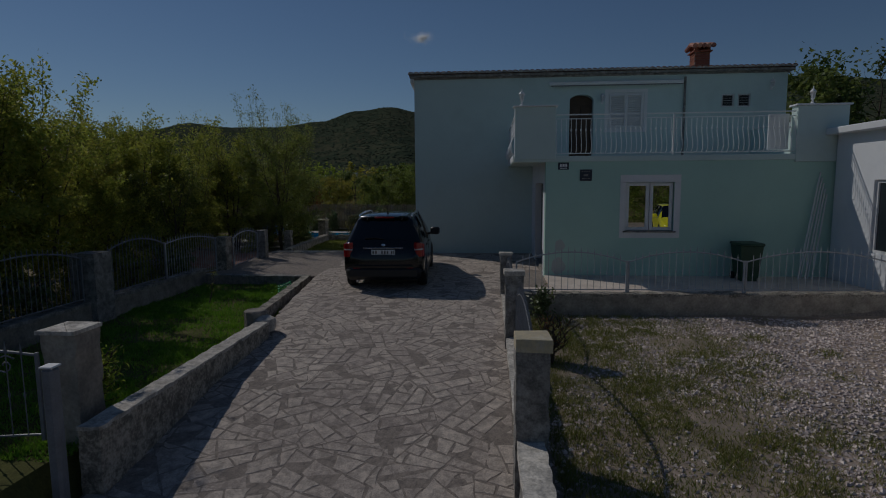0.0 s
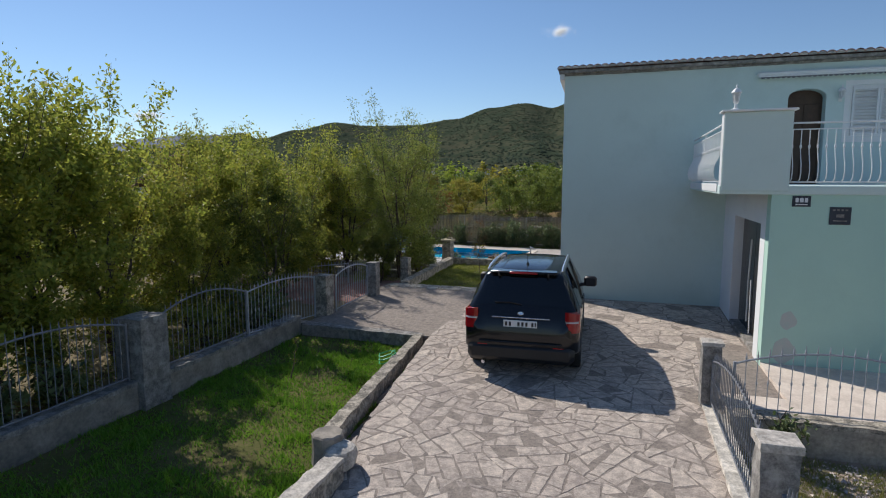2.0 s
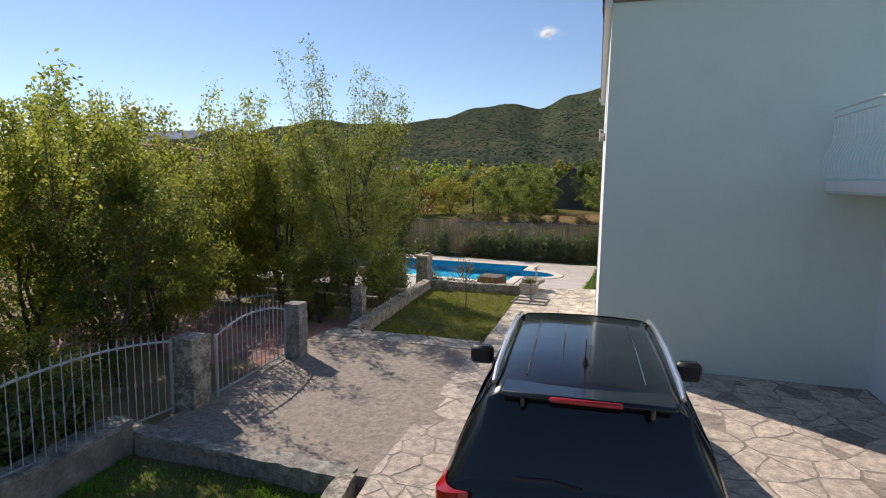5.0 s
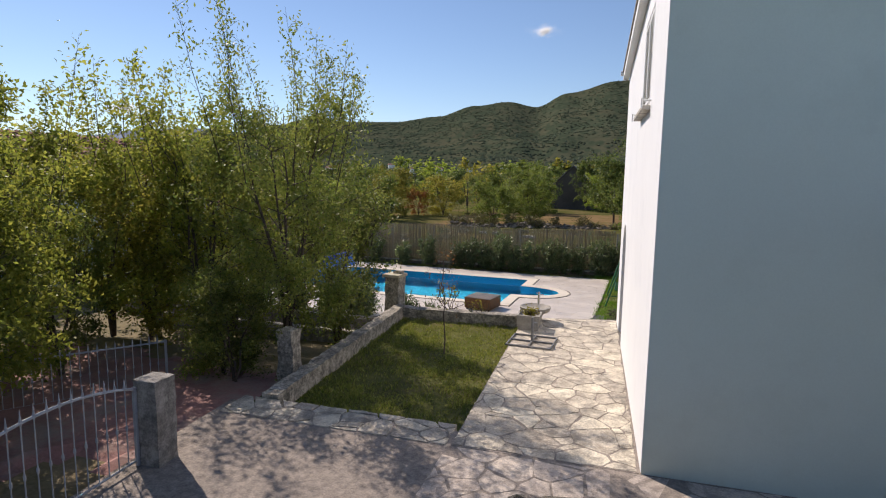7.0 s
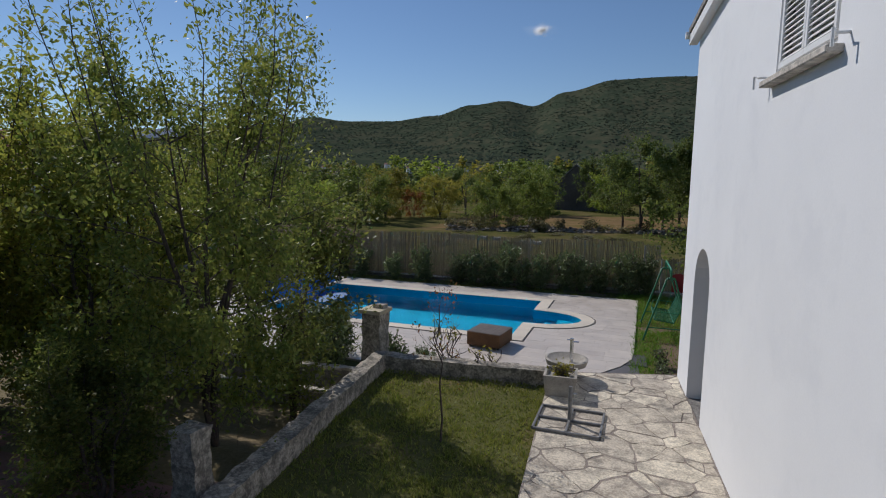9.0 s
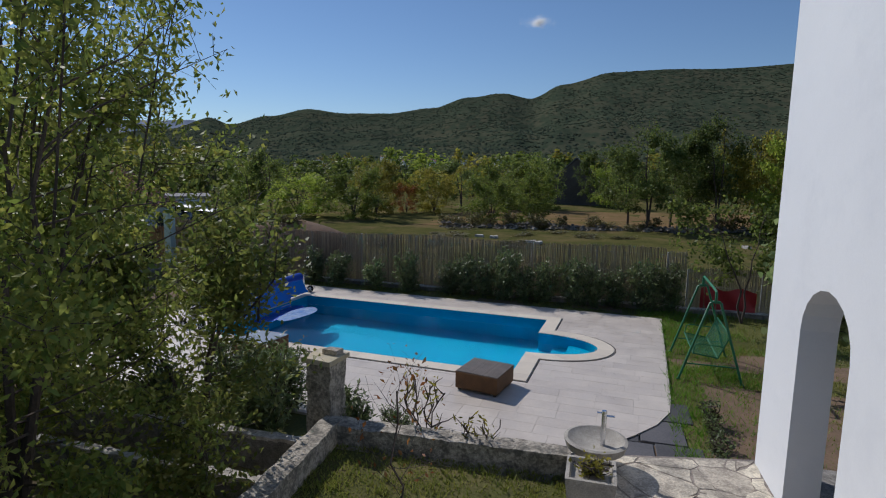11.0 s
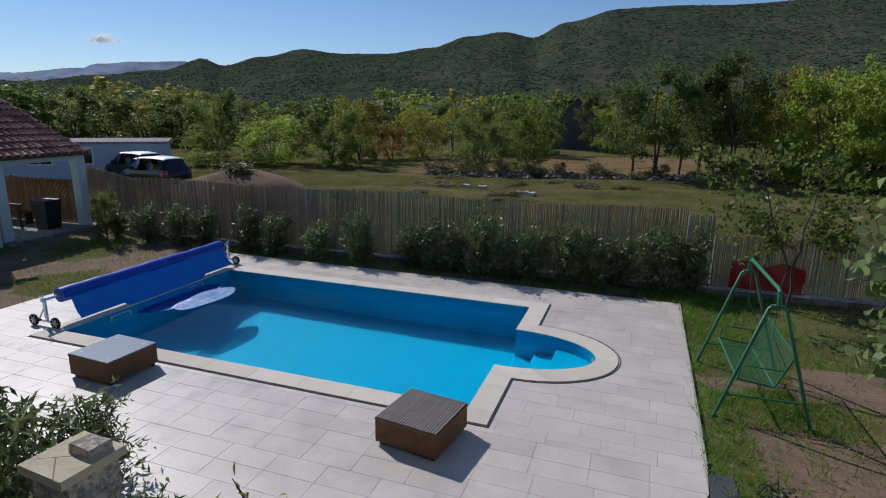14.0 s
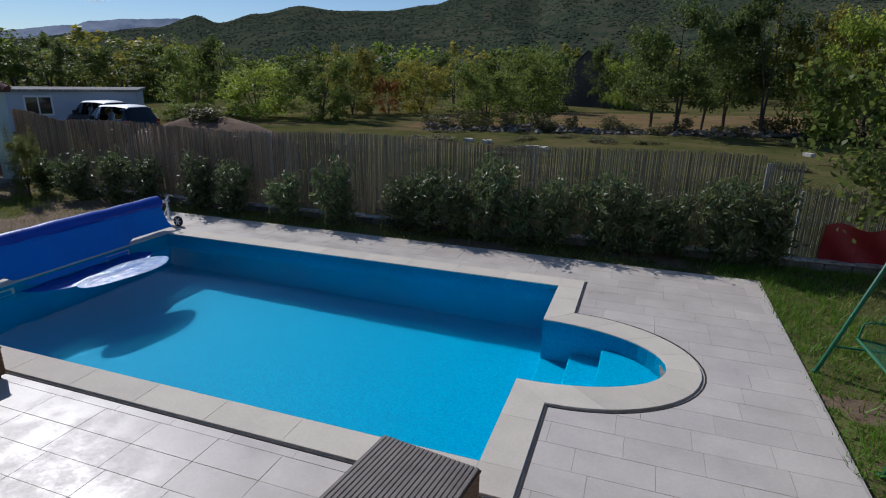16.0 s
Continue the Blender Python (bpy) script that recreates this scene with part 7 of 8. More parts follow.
def crown_kind(seed, height, radius, leaves, size, material, stems=3, branches=13, twigs=9, clear=0.2, rise=0.7, twig=0.42, shoots=8, slim=0.5, fine=False, body=0.78, lean=0.42, thick=0.016, fine_wood=True):
    """A tree that forks from stems to branches to twigs, with its leaves along the twigs and loose shoots above the crown."""
    r = np.random.RandomState(seed)
    limbs, runs, weights = [], [], []
    top = height * (body if shoots else 1.0)

    def twig_at(p, d, length, weight):
        q = p + d * length + Vector((0, 0, -0.10 * length))
        mid = p.lerp(q, 0.5) + Vector((0, 0, 0.06 * length))
        if fine_wood:
            limbs.append(([tuple(p), tuple(mid), tuple(q)], [0.004 * height / 6, 0.003 * height / 6, 0.0015]))
        runs.append((p, mid, q))
        weights.append(weight)

    for s in range(stems):
        a = 2 * math.pi * (s + r.uniform(0, 0.7)) / stems
        reach, h = radius * lean * r.uniform(0.5, 1.2) * (stems > 1), top * r.uniform(0.80, 0.98)
        curl = r.uniform(-0.5, 0.5)
        n = 7
        pts = [(reach * (k / n) ** 1.3 * math.cos(a + curl * k / n) + 0.05 * r.normal() * (k > 0), reach * (k / n) ** 1.3 * math.sin(a + curl * k / n) + 0.05 * r.normal() * (k > 0), h * k / n) for k in range(n + 1)]
        limbs.append((pts, [max(0.008, thick * height * (1 - k / n) ** 0.8 / stems ** 0.4) for k in range(n + 1)]))
        for b in range(branches):
            t = clear + (1 - clear) * (b + r.uniform(0, 1)) / branches
            i = min(n - 1, int(t * n))
            p = Vector(pts[i]).lerp(Vector(pts[i + 1]), t * n - i)
            u = (t - clear) / (1 - clear)
            length = radius * r.uniform(0.5, 1.0) * (0.35 + 0.65 * math.sin(math.pi * min(1, 0.22 + 0.80 * u)) ** 0.8)
            az = a + r.normal() * 1.1 if stems > 1 else 2.4 * b + r.uniform(-0.5, 0.5)
            d = Vector((math.cos(az), math.sin(az), rise * (0.25 + 0.9 * u) + r.uniform(-0.15, 0.2))).normalized()
            q = [p]
            for k in range(4):
                d = (d + Vector(r.normal(size=3)) * 0.16 + Vector((0, 0, 0.10 * rise))).normalized()
                q.append(q[-1] + d * length / 4)
            limbs.append(([tuple(v) for v in q], [0.0040 * height * (1 - k / 5) ** 1.2 / 2 for k in range(5)]))
            load = r.choice((0.2, 0.5, 1.2, 1.9))
            for k in range(twigs):
                w = 0.22 + 0.78 * (k + r.uniform(0, 1)) / twigs
                i = min(3, int(w * 4))
                base, along = q[i].lerp(q[i + 1], w * 4 - i), (q[i + 1] - q[i]).normalized()
                side = Vector(r.normal(size=3))
                side = (side - along * side.dot(along)).normalized()
                twig_at(base, (side + along * r.uniform(0.2, 1.0)).normalized(), twig * r.uniform(0.5, 1.35), load * r.uniform(0.5, 1.5))
    for s in range(shoots):
        a, d = r.uniform(0, 2 * math.pi), radius * r.uniform(0.05, 0.75)
        p, h = Vector((d * math.cos(a), d * math.sin(a), top * r.uniform(0.66, 0.82))), height * r.uniform(0.82, 1.06)
        tip = p + Vector((0.25 * radius * math.cos(a), 0.25 * radius * math.sin(a), h - p.z)) + Vector(r.normal(size=3)) * 0.12
        mid = p.lerp(tip, 0.5) + Vector(r.normal(size=3)) * 0.10
        q = [p, p.lerp(mid, 0.5), mid, mid.lerp(tip, 0.5), tip]
        limbs.append(([tuple(v) for v in q], [0.012, 0.010, 0.008, 0.005, 0.002]))
        for k in range(15):
            w = 0.15 + 0.85 * k / 15
            i = min(3, int(w * 4))
            az = 2.4 * k + r.uniform(-0.4, 0.4)
            twig_at(q[i].lerp(q[i + 1], w * 4 - i), Vector((math.cos(az), math.sin(az), 0.9)).normalized(), twig * r.uniform(0.5, 1.1) * (1.15 - 0.6 * w), 0.5 * r.uniform(0.4, 1.2))
    wood = Shape()
    for pts, rad in limbs:
        wood.tube(pts, rad, 6 if len(pts) > 6 else 3)
    ends = np.array([[tuple(v) for v in run] for run in runs])
    w = np.array(weights)
    pick = r.choice(len(runs), leaves, p=w / w.sum())
    t = r.uniform(0.08, 1.05, (leaves, 1))
    e = ends[pick]
    c = e[:, 0] * (1 - t) ** 2 + 2 * e[:, 1] * t * (1 - t) + e[:, 2] * t ** 2 + r.normal(size=(leaves, 3)) * (0.055 + 0.10 * twig)
    c[:, 2] = np.maximum(c[:, 2], 0.05)
    return wood.mesh("trunk", M_BARK, smooth=True, fix=False), leaf_mesh("crown", c, size, material, r, slim, fine=fine)


K = [crown_kind(21, 6.2, 2.5, 20000, 0.105, L_TREE, 4, 12, 9, 0.12, body=0.84), crown_kind(22, 6.2, 2.4, 13500, 0.092, L_TREE, 4, 10, 9, 0.18), crown_kind(23, 5.8, 2.6, 17000, 0.092, L_OLIVE, 4, 11, 9, 0.12), crown_kind(24, 6.0, 2.3, 13500, 0.092, L_DARK, 3, 13, 9, 0.18), crown_kind(25, 6.9, 2.5, 33000, 0.076, L_PEACH, 5, 14, 10, 0.19, rise=0.45, shoots=20, body=0.76, slim=0.46), crown_kind(26, 3.9, 1.7, 12000, 0.08, L_PEACH, 4, 10, 8, 0.15, shoots=5, slim=0.46), crown_kind(27, 5.6, 2.6, 18000, 0.095, L_TREE, 5, 11, 9, 0.05), crown_kind(28, 6.0, 2.6, 6000, 0.13, L_TREE, 4, 9, 7, 0.12, shoots=5, fine_wood=False)]
ORCHARD = "slender orchard tree with thin grey stems and small yellow-green leaves"
for k, (x, y, z, turn, sc) in enumerate([(-11.5, 12.0, 0, 20, 1.02), (-12.4, 8.2, 3, 110, 1.12), (-12.6, 14.8, 2, 200, 0.9), (-10.9, 15.2, 6, 70, 0.62), (-12.0, 17.8, 0, 300, 0.90), (-10.7, 18.3, 3, 10, 0.74), (-13.4, 21.2, 1, 150, 0.95), (-11.9, 25.4, 1, 250, 0.98), (-14.3, 25.2, 1, 310, 1.08), (-13.8, 19.4, 2, 240, 0.85), (-15.4, 22.9, 0, 140, 1.0), (-12.4, 22.3, 3, 20, 0.56), (-9.8, 23.3, 5, 120, 0.66), (-12.4, 27.0, 4, 200, 0.92), (-13.6, 25.6, 2, 90, 0.85), (-15.8, 12.4, 7, 30, 0.95), (-15.6, 17.4, 7, 180, 0.95), (-16.4, 22.0, 7, 280, 1.0), (-15.0, 27.0, 7, 120, 1.0), (-18.5, 9.0, 7, 210, 1.0), (-18.8, 15.0, 7, 50, 1.0), (-19.0, 26.0, 7, 330, 1.05), (-14.6, 29.2, 2, 15, 0.9), (-11.4, 20.0, 1, 190, 0.82), (-11.6, 9.4, 2, 310, 1.0), (-13.9, 5.6, 7, 250, 1.0), (-11.3, 13.4, 0, 130, 0.84), (-10.9, 10.0, 0, 40, 0.9), (-11.0, 8.3, 0, 80, 0.92), (-11.5, 10.9, 0, 200, 0.98)]):
    plant("tree", ORCHARD if z != 3 else "small orchard tree with dark green leaves", K[z], (x, y, min(-0.14, region(x, y)[1] - 0.02)), turn, (sc, sc, sc * (0.94 + 0.03 * (k % 4))), "tree", "orchard trees")
plant("tree", "wide orchard tree with many slender stems beside the lawn wall", K[4], (-9.3, 24.8, -0.16), 60, (0.9, 0.9, 0.98), "tree", "orchard trees")
sucker = crown_kind(29, 3.9, 1.7, 4200, 0.12, L_PEACH, 5, 7, 6, 0.06, 0.8, 0.5, 5, 0.46, fine_wood=False)
for x, y, turn, sc in ((-9.35, 14.0, 70, 0.36), (-9.4, 15.7, 220, 0.44), (-10.0, 13.0, 40, 0.42), (-10.1, 15.3, 160, 0.46), (-9.8, 8.4, 280, 0.42), (-9.9, 11.2, 90, 0.36)):
    plant("shrub", "leafy yellow-green sucker growing behind the iron fence", sucker, (x, y, -0.14), turn, (sc * 1.2, sc * 1.2, sc), "bush")
young = crown_kind(31, 3.4, 1.05, 10000, 0.062, L_YOUNG, 3, 10, 8, 0.10, 1.1, 0.26, 4, 0.5, body=0.86)
plant("tree", "thin young tree with small yellow-green leaves by the pool wall", young, (-9.30, 26.85, -0.62), 40, (1.45, 1.45, 1.23), "tree")
plant("tree", "thin young tree with small yellow-green leaves by the pool wall", young, (-9.3, 23.0, -0.2), 200, (0.9, 0.9, 0.62), "tree")
sap = crown_kind(33, 2.05, 0.8, 110, 0.05, L_RUST, 1, 11, 4, 0.42, 1.0, 0.26, 0, thick=0.009)
plant("sapling", "bare young fruit tree with a few rusty leaves on the lawn", sap, (-6.25, 25.6, 0.0), 0, (1, 1, 1.08), "tree")
sap2 = tree_kind(34, 1.3, 0.3, 60, 0.05, L_TREE, 1, 8, 0.4, 0.6, 0.1)
plant("sapling", "thin staked sapling on the lawn bed", sap2, (-7.0, 13.6, -0.18), 0, 0.8, "tree")
fig = crown_kind(35, 3.5, 1.7, 2600, 0.105, L_DARK, 2, 9, 6, 0.34, 0.35, 0.42, 0, 0.6, True, lean=0.6, thick=0.012)
vine = tree_kind(36, 3.0, 1.35, 1900, 0.15, L_MID, 5, 18, 0.3, 0.15, 0.24, 0.8, fine=True)
plant("tree", "low fruit tree with broad dark leaves behind the swing", fig, (-0.78, 38.9, -0.5), 0, (1.05, 1.05, 1.05), "tree")
plant("tree", "leafy fruit tree with broad green leaves beside the house", vine, (-0.55, 34.0, -0.5), 140, (1.0, 1.0, 1.05), "tree")
plant("sapling", "thin young tree on the bare ground by the annexe", young, (-19.6, 39.6, -0.5), 10, 0.5, "tree")
# shrubs: oleanders along the reed fence and by the pool wall
O = [tree_kind(41, 1.35, 0.62, 1700, 0.14, L_OLEANDER, 9, 7, 0.05, 1.1, 0.13, 0.24), tree_kind(42, 1.35, 0.6, 1700, 0.14, L_OLEANDER, 10, 6, 0.05, 1.1, 0.13, 0.24), tree_kind(43, 1.3, 0.7, 1900, 0.13, L_OLEANDER, 10, 7, 0.03, 0.9, 0.14, 0.26)]
r = random.Random(9)
OL = "dense dark green oleander bush before the reed fence"
x = -19.6
k = 0
while x < -2.5:
    y = 39.75 - 0.055 * (x + 12) * 0.6
    plant("oleander", OL, O[k % 3], (x, y - r.uniform(-0.1, 0.1), -0.5), r.uniform(0, 360), (r.uniform(0.85, 1.2), r.uniform(0.7, 0.9), r.uniform(0.82, 1.18) + (0.06 if x > -9 else 0.0)), "bush", "oleanders along the fence")
    x += r.uniform(0.55, 0.95) if x > -10 else r.uniform(0.95, 1.55)
    k += 1
for x, y, sx, sz in ((-9.6, 28.75, 1.0, 1.15), (-10.4, 29.1, 1.1, 1.1), (-8.25, 28.95, 0.7, 0.75), (-7.5, 28.85, 0.6, 0.6), (-9.9, 29.9, 0.9, 0.8), (-11.4, 28.7, 1.0, 0.9)):
    plant("oleander", "leggy oleander bush beside the stone pillar", O[k % 3], (x, y, -0.5), 57 * k, (sx, sx, sz), "bush")
    k += 1
dry = tree_kind(45, 1.15, 0.5, 70, 0.09, L_YELLOW, 6, 3, 0.4, 0.8, 0.06, 0.3)
plant("shrub", "nearly bare leggy shrub with a few drying leaves", dry, (-7.0, 28.6, -0.45), 0, 1.25, "bush")
plant("shrub", "nearly bare leggy shrub with a few drying leaves", dry, (-6.2, 28.4, -0.45), 130, 0.95, "bush")
broad = tree_kind(46, 0.9, 0.4, 420, 0.12, L_OLEANDER, 6, 6, 0.1, 0.8, 0.12, 0.4)
for x, y, s_ in ((-9.2, 9.6, 1.3), (-9.15, 10.5, 1.2), (-9.1, 15.4, 1.3), (-9.15, 16.1, 1.2)):
    plant("shrub", "pale-leaved shrub growing through the iron fence", broad, (x, y, 0.0), 80 * x, s_, "bush")
plant("shrub", "bright green shrub beside the gate pillar", tree_kind(47, 0.8, 0.36, 1300, 0.075, L_BRIGHT, 9, 8, 0.1, 0.9, 0.09, 0.3), (-5.15, 6.75, -0.16), 0, 1.2, "bush")
plant("shrub", "bare brown twiggy shrub below the drive fence", tree_kind(48, 0.8, 0.4, 160, 0.04, L_RUST, 14, 3, 0.2, 1.2, 0.08, 0.4), (1.25, 9.6, -0.27), 0, 1.15, "bush")
plant("shrub", "green shrub at the corner of the terrace wall", broad, (1.35, 12.9, -0.27), 30, 0.9, "bush")
low = tree_kind(49, 0.34, 0.2, 260, 0.06, L_OLEANDER, 8, 4, 0.05, 0.7, 0.06, 0.4)
for k in range(6):
    plant("lavender", "small round lavender bush beside the slate path", low, (-2.95 + 0.02 * k, 29.4 + 0.42 * k, -0.5), 50 * k, r.uniform(0.8, 1.15), "bush", "lavender along the path")
plant("houseplant", "low yellow-green succulent in the planter", tree_kind(50, 0.18, 0.2, 260, 0.06, L_YELLOW, 9, 4, 0.05, 0.3, 0.06, 0.5), (-4.76, 27.42, 0.48), 0, 1.0, "plant")
big = [crown_kind(61, 8.0, 3.7, 8500, 0.18, L_SHADE, 2, 15, 9, 0.28, 0.35, 0.8, 0, 0.6, lean=0.3, fine_wood=False), crown_kind(62, 7.0, 3.4, 9500, 0.185, L_WOOD, 5, 10, 8, 0.02, 0.3, 0.8, 4, 0.6, body=0.88, fine_wood=False), crown_kind(63, 7.0, 3.6, 9500, 0.185, L_BRIGHT, 5, 10, 8, 0.02, 0.3, 0.8, 5, 0.6, body=0.88, fine_wood=False), crown_kind(64, 6.0, 3.5, 9500, 0.175, L_YELLOW, 6, 8, 8, 0.02, 0.3, 0.75, 3, 0.6, body=0.9, fine_wood=False), crown_kind(65, 4.5, 2.6, 6000, 0.15, L_RUST, 5, 7, 7, 0.04, 0.6, 0.55, 4, 0.6, body=0.9, fine_wood=False)]
woods = [crown_kind(71, 8.0, 4.0, 1400, 0.42, L_SHADE, 4, 6, 5, 0.02, 0.25, 1.1, 0, 0.65, fine_wood=False), crown_kind(72, 7.0, 3.8, 1400, 0.40, L_WOOD, 4, 6, 5, 0.01, 0.25, 1.0, 0, 0.65, fine_wood=False), crown_kind(73, 7.0, 3.8, 1400, 0.40, L_BRIGHT, 4, 6, 5, 0.01, 0.25, 1.0, 0, 0.65, fine_wood=False), crown_kind(74, 6.0, 3.6, 1400, 0.38, L_YELLOW, 4, 6, 5, 0.01, 0.25, 1.0, 0, 0.65, fine_wood=False), crown_kind(75, 4.5, 2.8, 1600, 0.30, L_RUST, 3, 6, 5, 0.02, 0.5, 0.8, 0, 0.65, fine_wood=False)]
NAMES = ["broad dark green tree at the edge of the meadow", "tree with dull green leaves at the edge of the meadow", "bright green leafy tree at the edge of the meadow", "bushy tree turning yellow at the edge of the meadow", "small tree with rusty autumn leaves"]


def far_tree(kind, az, dist, top_el, base=-0.85, wide=1.0):
    """A tree of the plain, seen from the pool side at a bearing and a distance."""
    x, y = -4.9 - dist * math.sin(radians(az)), 26.5 + dist * math.cos(radians(az))
    h = 3.4 + dist * math.tan(radians(top_el)) - base
    native = (8.0, 7.0, 7.0, 6.0, 4.5)[kind]
    s = h / native / 1.04
    plant("tree", NAMES[kind], (big if dist < 66 else woods)[kind], (x, y, base), 97 * az + 31 * dist, (s * wide, s * wide, s), "tree", "trees of the plain")


# bushes behind the meadow, each with its kind, place, height and half width
BUSHES = [(2, -31.6, 68.0, 4.2, 3.0), (1, -26.3, 68.7, 4.9, 2.6), (3, -26.6, 74.8, 5.5, 2.6), (4, -24.2, 77.3, 3.0, 1.4), (3, -21.8, 79.3, 4.8, 2.7), (1, -38.1, 69.4, 5.5, 2.5), (0, -36.9, 72.1, 6.1, 2.4), (1, -57.8, 82.8, 6.6, 4.7), (0, -68.3, 82.4, 6.7, 3.5), (0, -54.5, 84.7, 5.6, 3.8), (2, -34.8, 64.4, 1.4, 2.1), (0, -20.2, 85.1, 5.5, 3.0), (1, -15.7, 87.3, 5.9, 3.0), (1, -11.7, 89.2, 6.2, 3.0), (2, -3.7, 97.3, 5.7, 2.4)]
TREES = [(1, -13.8, 69.2, 4.4, 2.2), (1, -10.6, 71.0, 4.8, 2.3), (0, -2.5, 71.7, 6.5, 2.6), (0, -1.2, 69.0, 7.7, 2.9), (0, 0.9, 72.3, 7.3, 2.9), (0, 2.4, 72.9, 7.6, 2.6), (0, 4.1, 69.7, 8.6, 3.0), (3, 7.6, 71.1, 7.8, 2.8), (2, 8.9, 67.3, 7.7, 2.8), (2, 11.6, 67.0, 7.9, 3.2), (1, 14.4, 66.6, 8.2, 3.7), (0, -6.0, 98.4, 7.2, 2.0)]
for k, (kind, x, y, h, w) in enumerate(BUSHES + TREES):
    native, wide = (8.0, 7.0, 7.0, 6.0, 4.5)[kind], (3.6, 3.4, 3.6, 3.5, 2.6)[kind]
    plant("tree", NAMES[kind], big[kind], (x, y, -0.9), 67 * k, (1.25 * w / wide, 1.25 * w / wide, 1.04 * h / native), "tree", "trees of the plain")
r = random.Random(77)
for k in range(72):
    az = 56 - 84 * (k + r.random()) / 72
    far_tree(r.choice((0, 1, 2, 1, 3, 1, 0)), az, r.uniform(86, 130), r.uniform(0.5, 2.4) if az > 0 else r.uniform(0.8, 2.8), -0.9, r.uniform(1.2, 1.8))
for k in range(44):
    az = 66 - 110 * (k + r.random()) / 44
    far_tree(r.choice((0, 1, 2, 0, 3)), az, r.uniform(140, 240), r.uniform(0.3, 1.3), -1.0, r.uniform(1.4, 2.2))
for k, (x, y) in enumerate(((7.0, -13.5), (12.5, -12.0), (17.5, -15.0), (23.0, -13.0))):
    plant("tree", "dark green tree across the front yard", big[k % 2], (x, y, -0.85), 70 * k, (0.9, 0.9, 0.8), "tree")
# the dark tree behind the house, seen over the terrace
plant("tree", "tall dense dark green tree behind the house", big[0], (16.5, 27.5, -0.5), 20, (1.25, 1.25, 1.12), "tree")
plant("tree", "tall dense dark green tree behind the house", big[0], (20.0, 31.0, -0.5), 120, (1.3, 1.3, 1.2), "tree")


# ---- grass and pebbles ----
def blades(name, label, areas, per_m2, height, material, seed, keep=None, kind="stuff", fade=None, gap=-0.35, wide=0.006):
    r = np.random.RandomState(seed)
    pts = []
    for x0, y0, x1, y1 in areas:
        n = int((x1 - x0) * (y1 - y0) * per_m2)
        xs, ys = r.uniform(x0, x1, n), r.uniform(y0, y1, n)
        for x, y in zip(xs, ys):
            k, z = region(x, y)
            if k == "soil" and r.uniform() < 0.7:
                continue
            if fade and r.uniform() < (x - fade[0]) / (fade[1] - fade[0]) + 0.9 * noise.noise((x * 1.1, y * 1.1, 31)):
                continue
            if (keep is None or k in keep) and noise.noise((x * 0.9, y * 0.9, 11)) + 0.35 * r.normal() > gap:
                pts.append((x, y, z))
    p = np.array(pts)
    n = len(p)
    clump = np.array([noise.noise((x * 2.6, y * 2.6, 5)) + 0.7 * noise.noise((x * 7, y * 7, 6)) for x, y, _ in pts])[:, None]
    h = height * r.uniform(0.5, 1.25, (n, 1)) * np.clip(1.0 + 1.3 * clump, 0.35, 2.4)
    a = r.uniform(0, 2 * np.pi, n)
    side = np.stack([np.cos(a), np.sin(a), np.zeros(n)], 1) * wide * (height / 0.06) ** 0.5 * r.uniform(0.6, 1.4, (n, 1))
    lean = r.normal(size=(n, 3)) * [0.5, 0.5, 0]
    v = np.empty((n, 3, 3), dtype=np.float32)
    v[:, 0], v[:, 1] = p - side, p + side
    v[:, 2] = p + np.array([0, 0, 1.0]) * h + lean * h
    me = bpy.data.meshes.new(name)
    me.vertices.add(3 * n)
    me.vertices.foreach_set("co", v.ravel())
    me.loops.add(3 * n)
    me.loops.foreach_set("vertex_index", np.arange(3 * n, dtype=np.int32))
    me.polygons.add(n)
    me.polygons.foreach_set("loop_start", np.arange(0, 3 * n, 3, dtype=np.int32))
    me.materials.append(material)
    me.update(calc_edges=True)
    ob = new(name, me)
    ob.matrix_basis = SCALE
    return tagged(ob, label, "grass", "", kind)


blades("grass_bed", "bright short lawn grass in the bed beside the drive", [(-9.4, 5.5, -4.6, 16.3)], 2400, 0.062, L_GRASS, 1, ("lawn",), gap=0.04, wide=0.010)
blades("grass_lawn", "short lawn grass, dry in places, beside the path", [(-8.3, 22.0, -4.98, 28.2)], 1700, 0.045, L_LAWN, 2, ("lawn",), gap=-0.2, wide=0.011)
blades("grass_pool", "patchy lawn grass round the pool terrace", [(-3.0, 29.0, 1.5, 40.0), (-22, 38.6, -2.4, 40.2), (-21.5, 29, -15.5, 40)], 520, 0.07, L_LAWN, 3, ("lawn", "soil"))
blades("grass_edge", "lush green grass along the edge of the pool terrace", [(-3.6, 29.6, -0.7, 39.6)], 800, 0.09, L_GRASS, 6, ("lawn", "soil"), fade=(-2.2, -0.8))
blades("grass_gravel", "thin weeds growing through the gravel", [(0.9, 1.0, 6.5, 13.2)], 2600, 0.06, L_WEED, 4, ("gravel",), fade=(2.3, 5.6))
blades("grass_meadow", "dry tufts of meadow grass beyond the fence", [(-30, 41, 14, 51)], 60, 0.22, L_DRY, 5, ("field",))


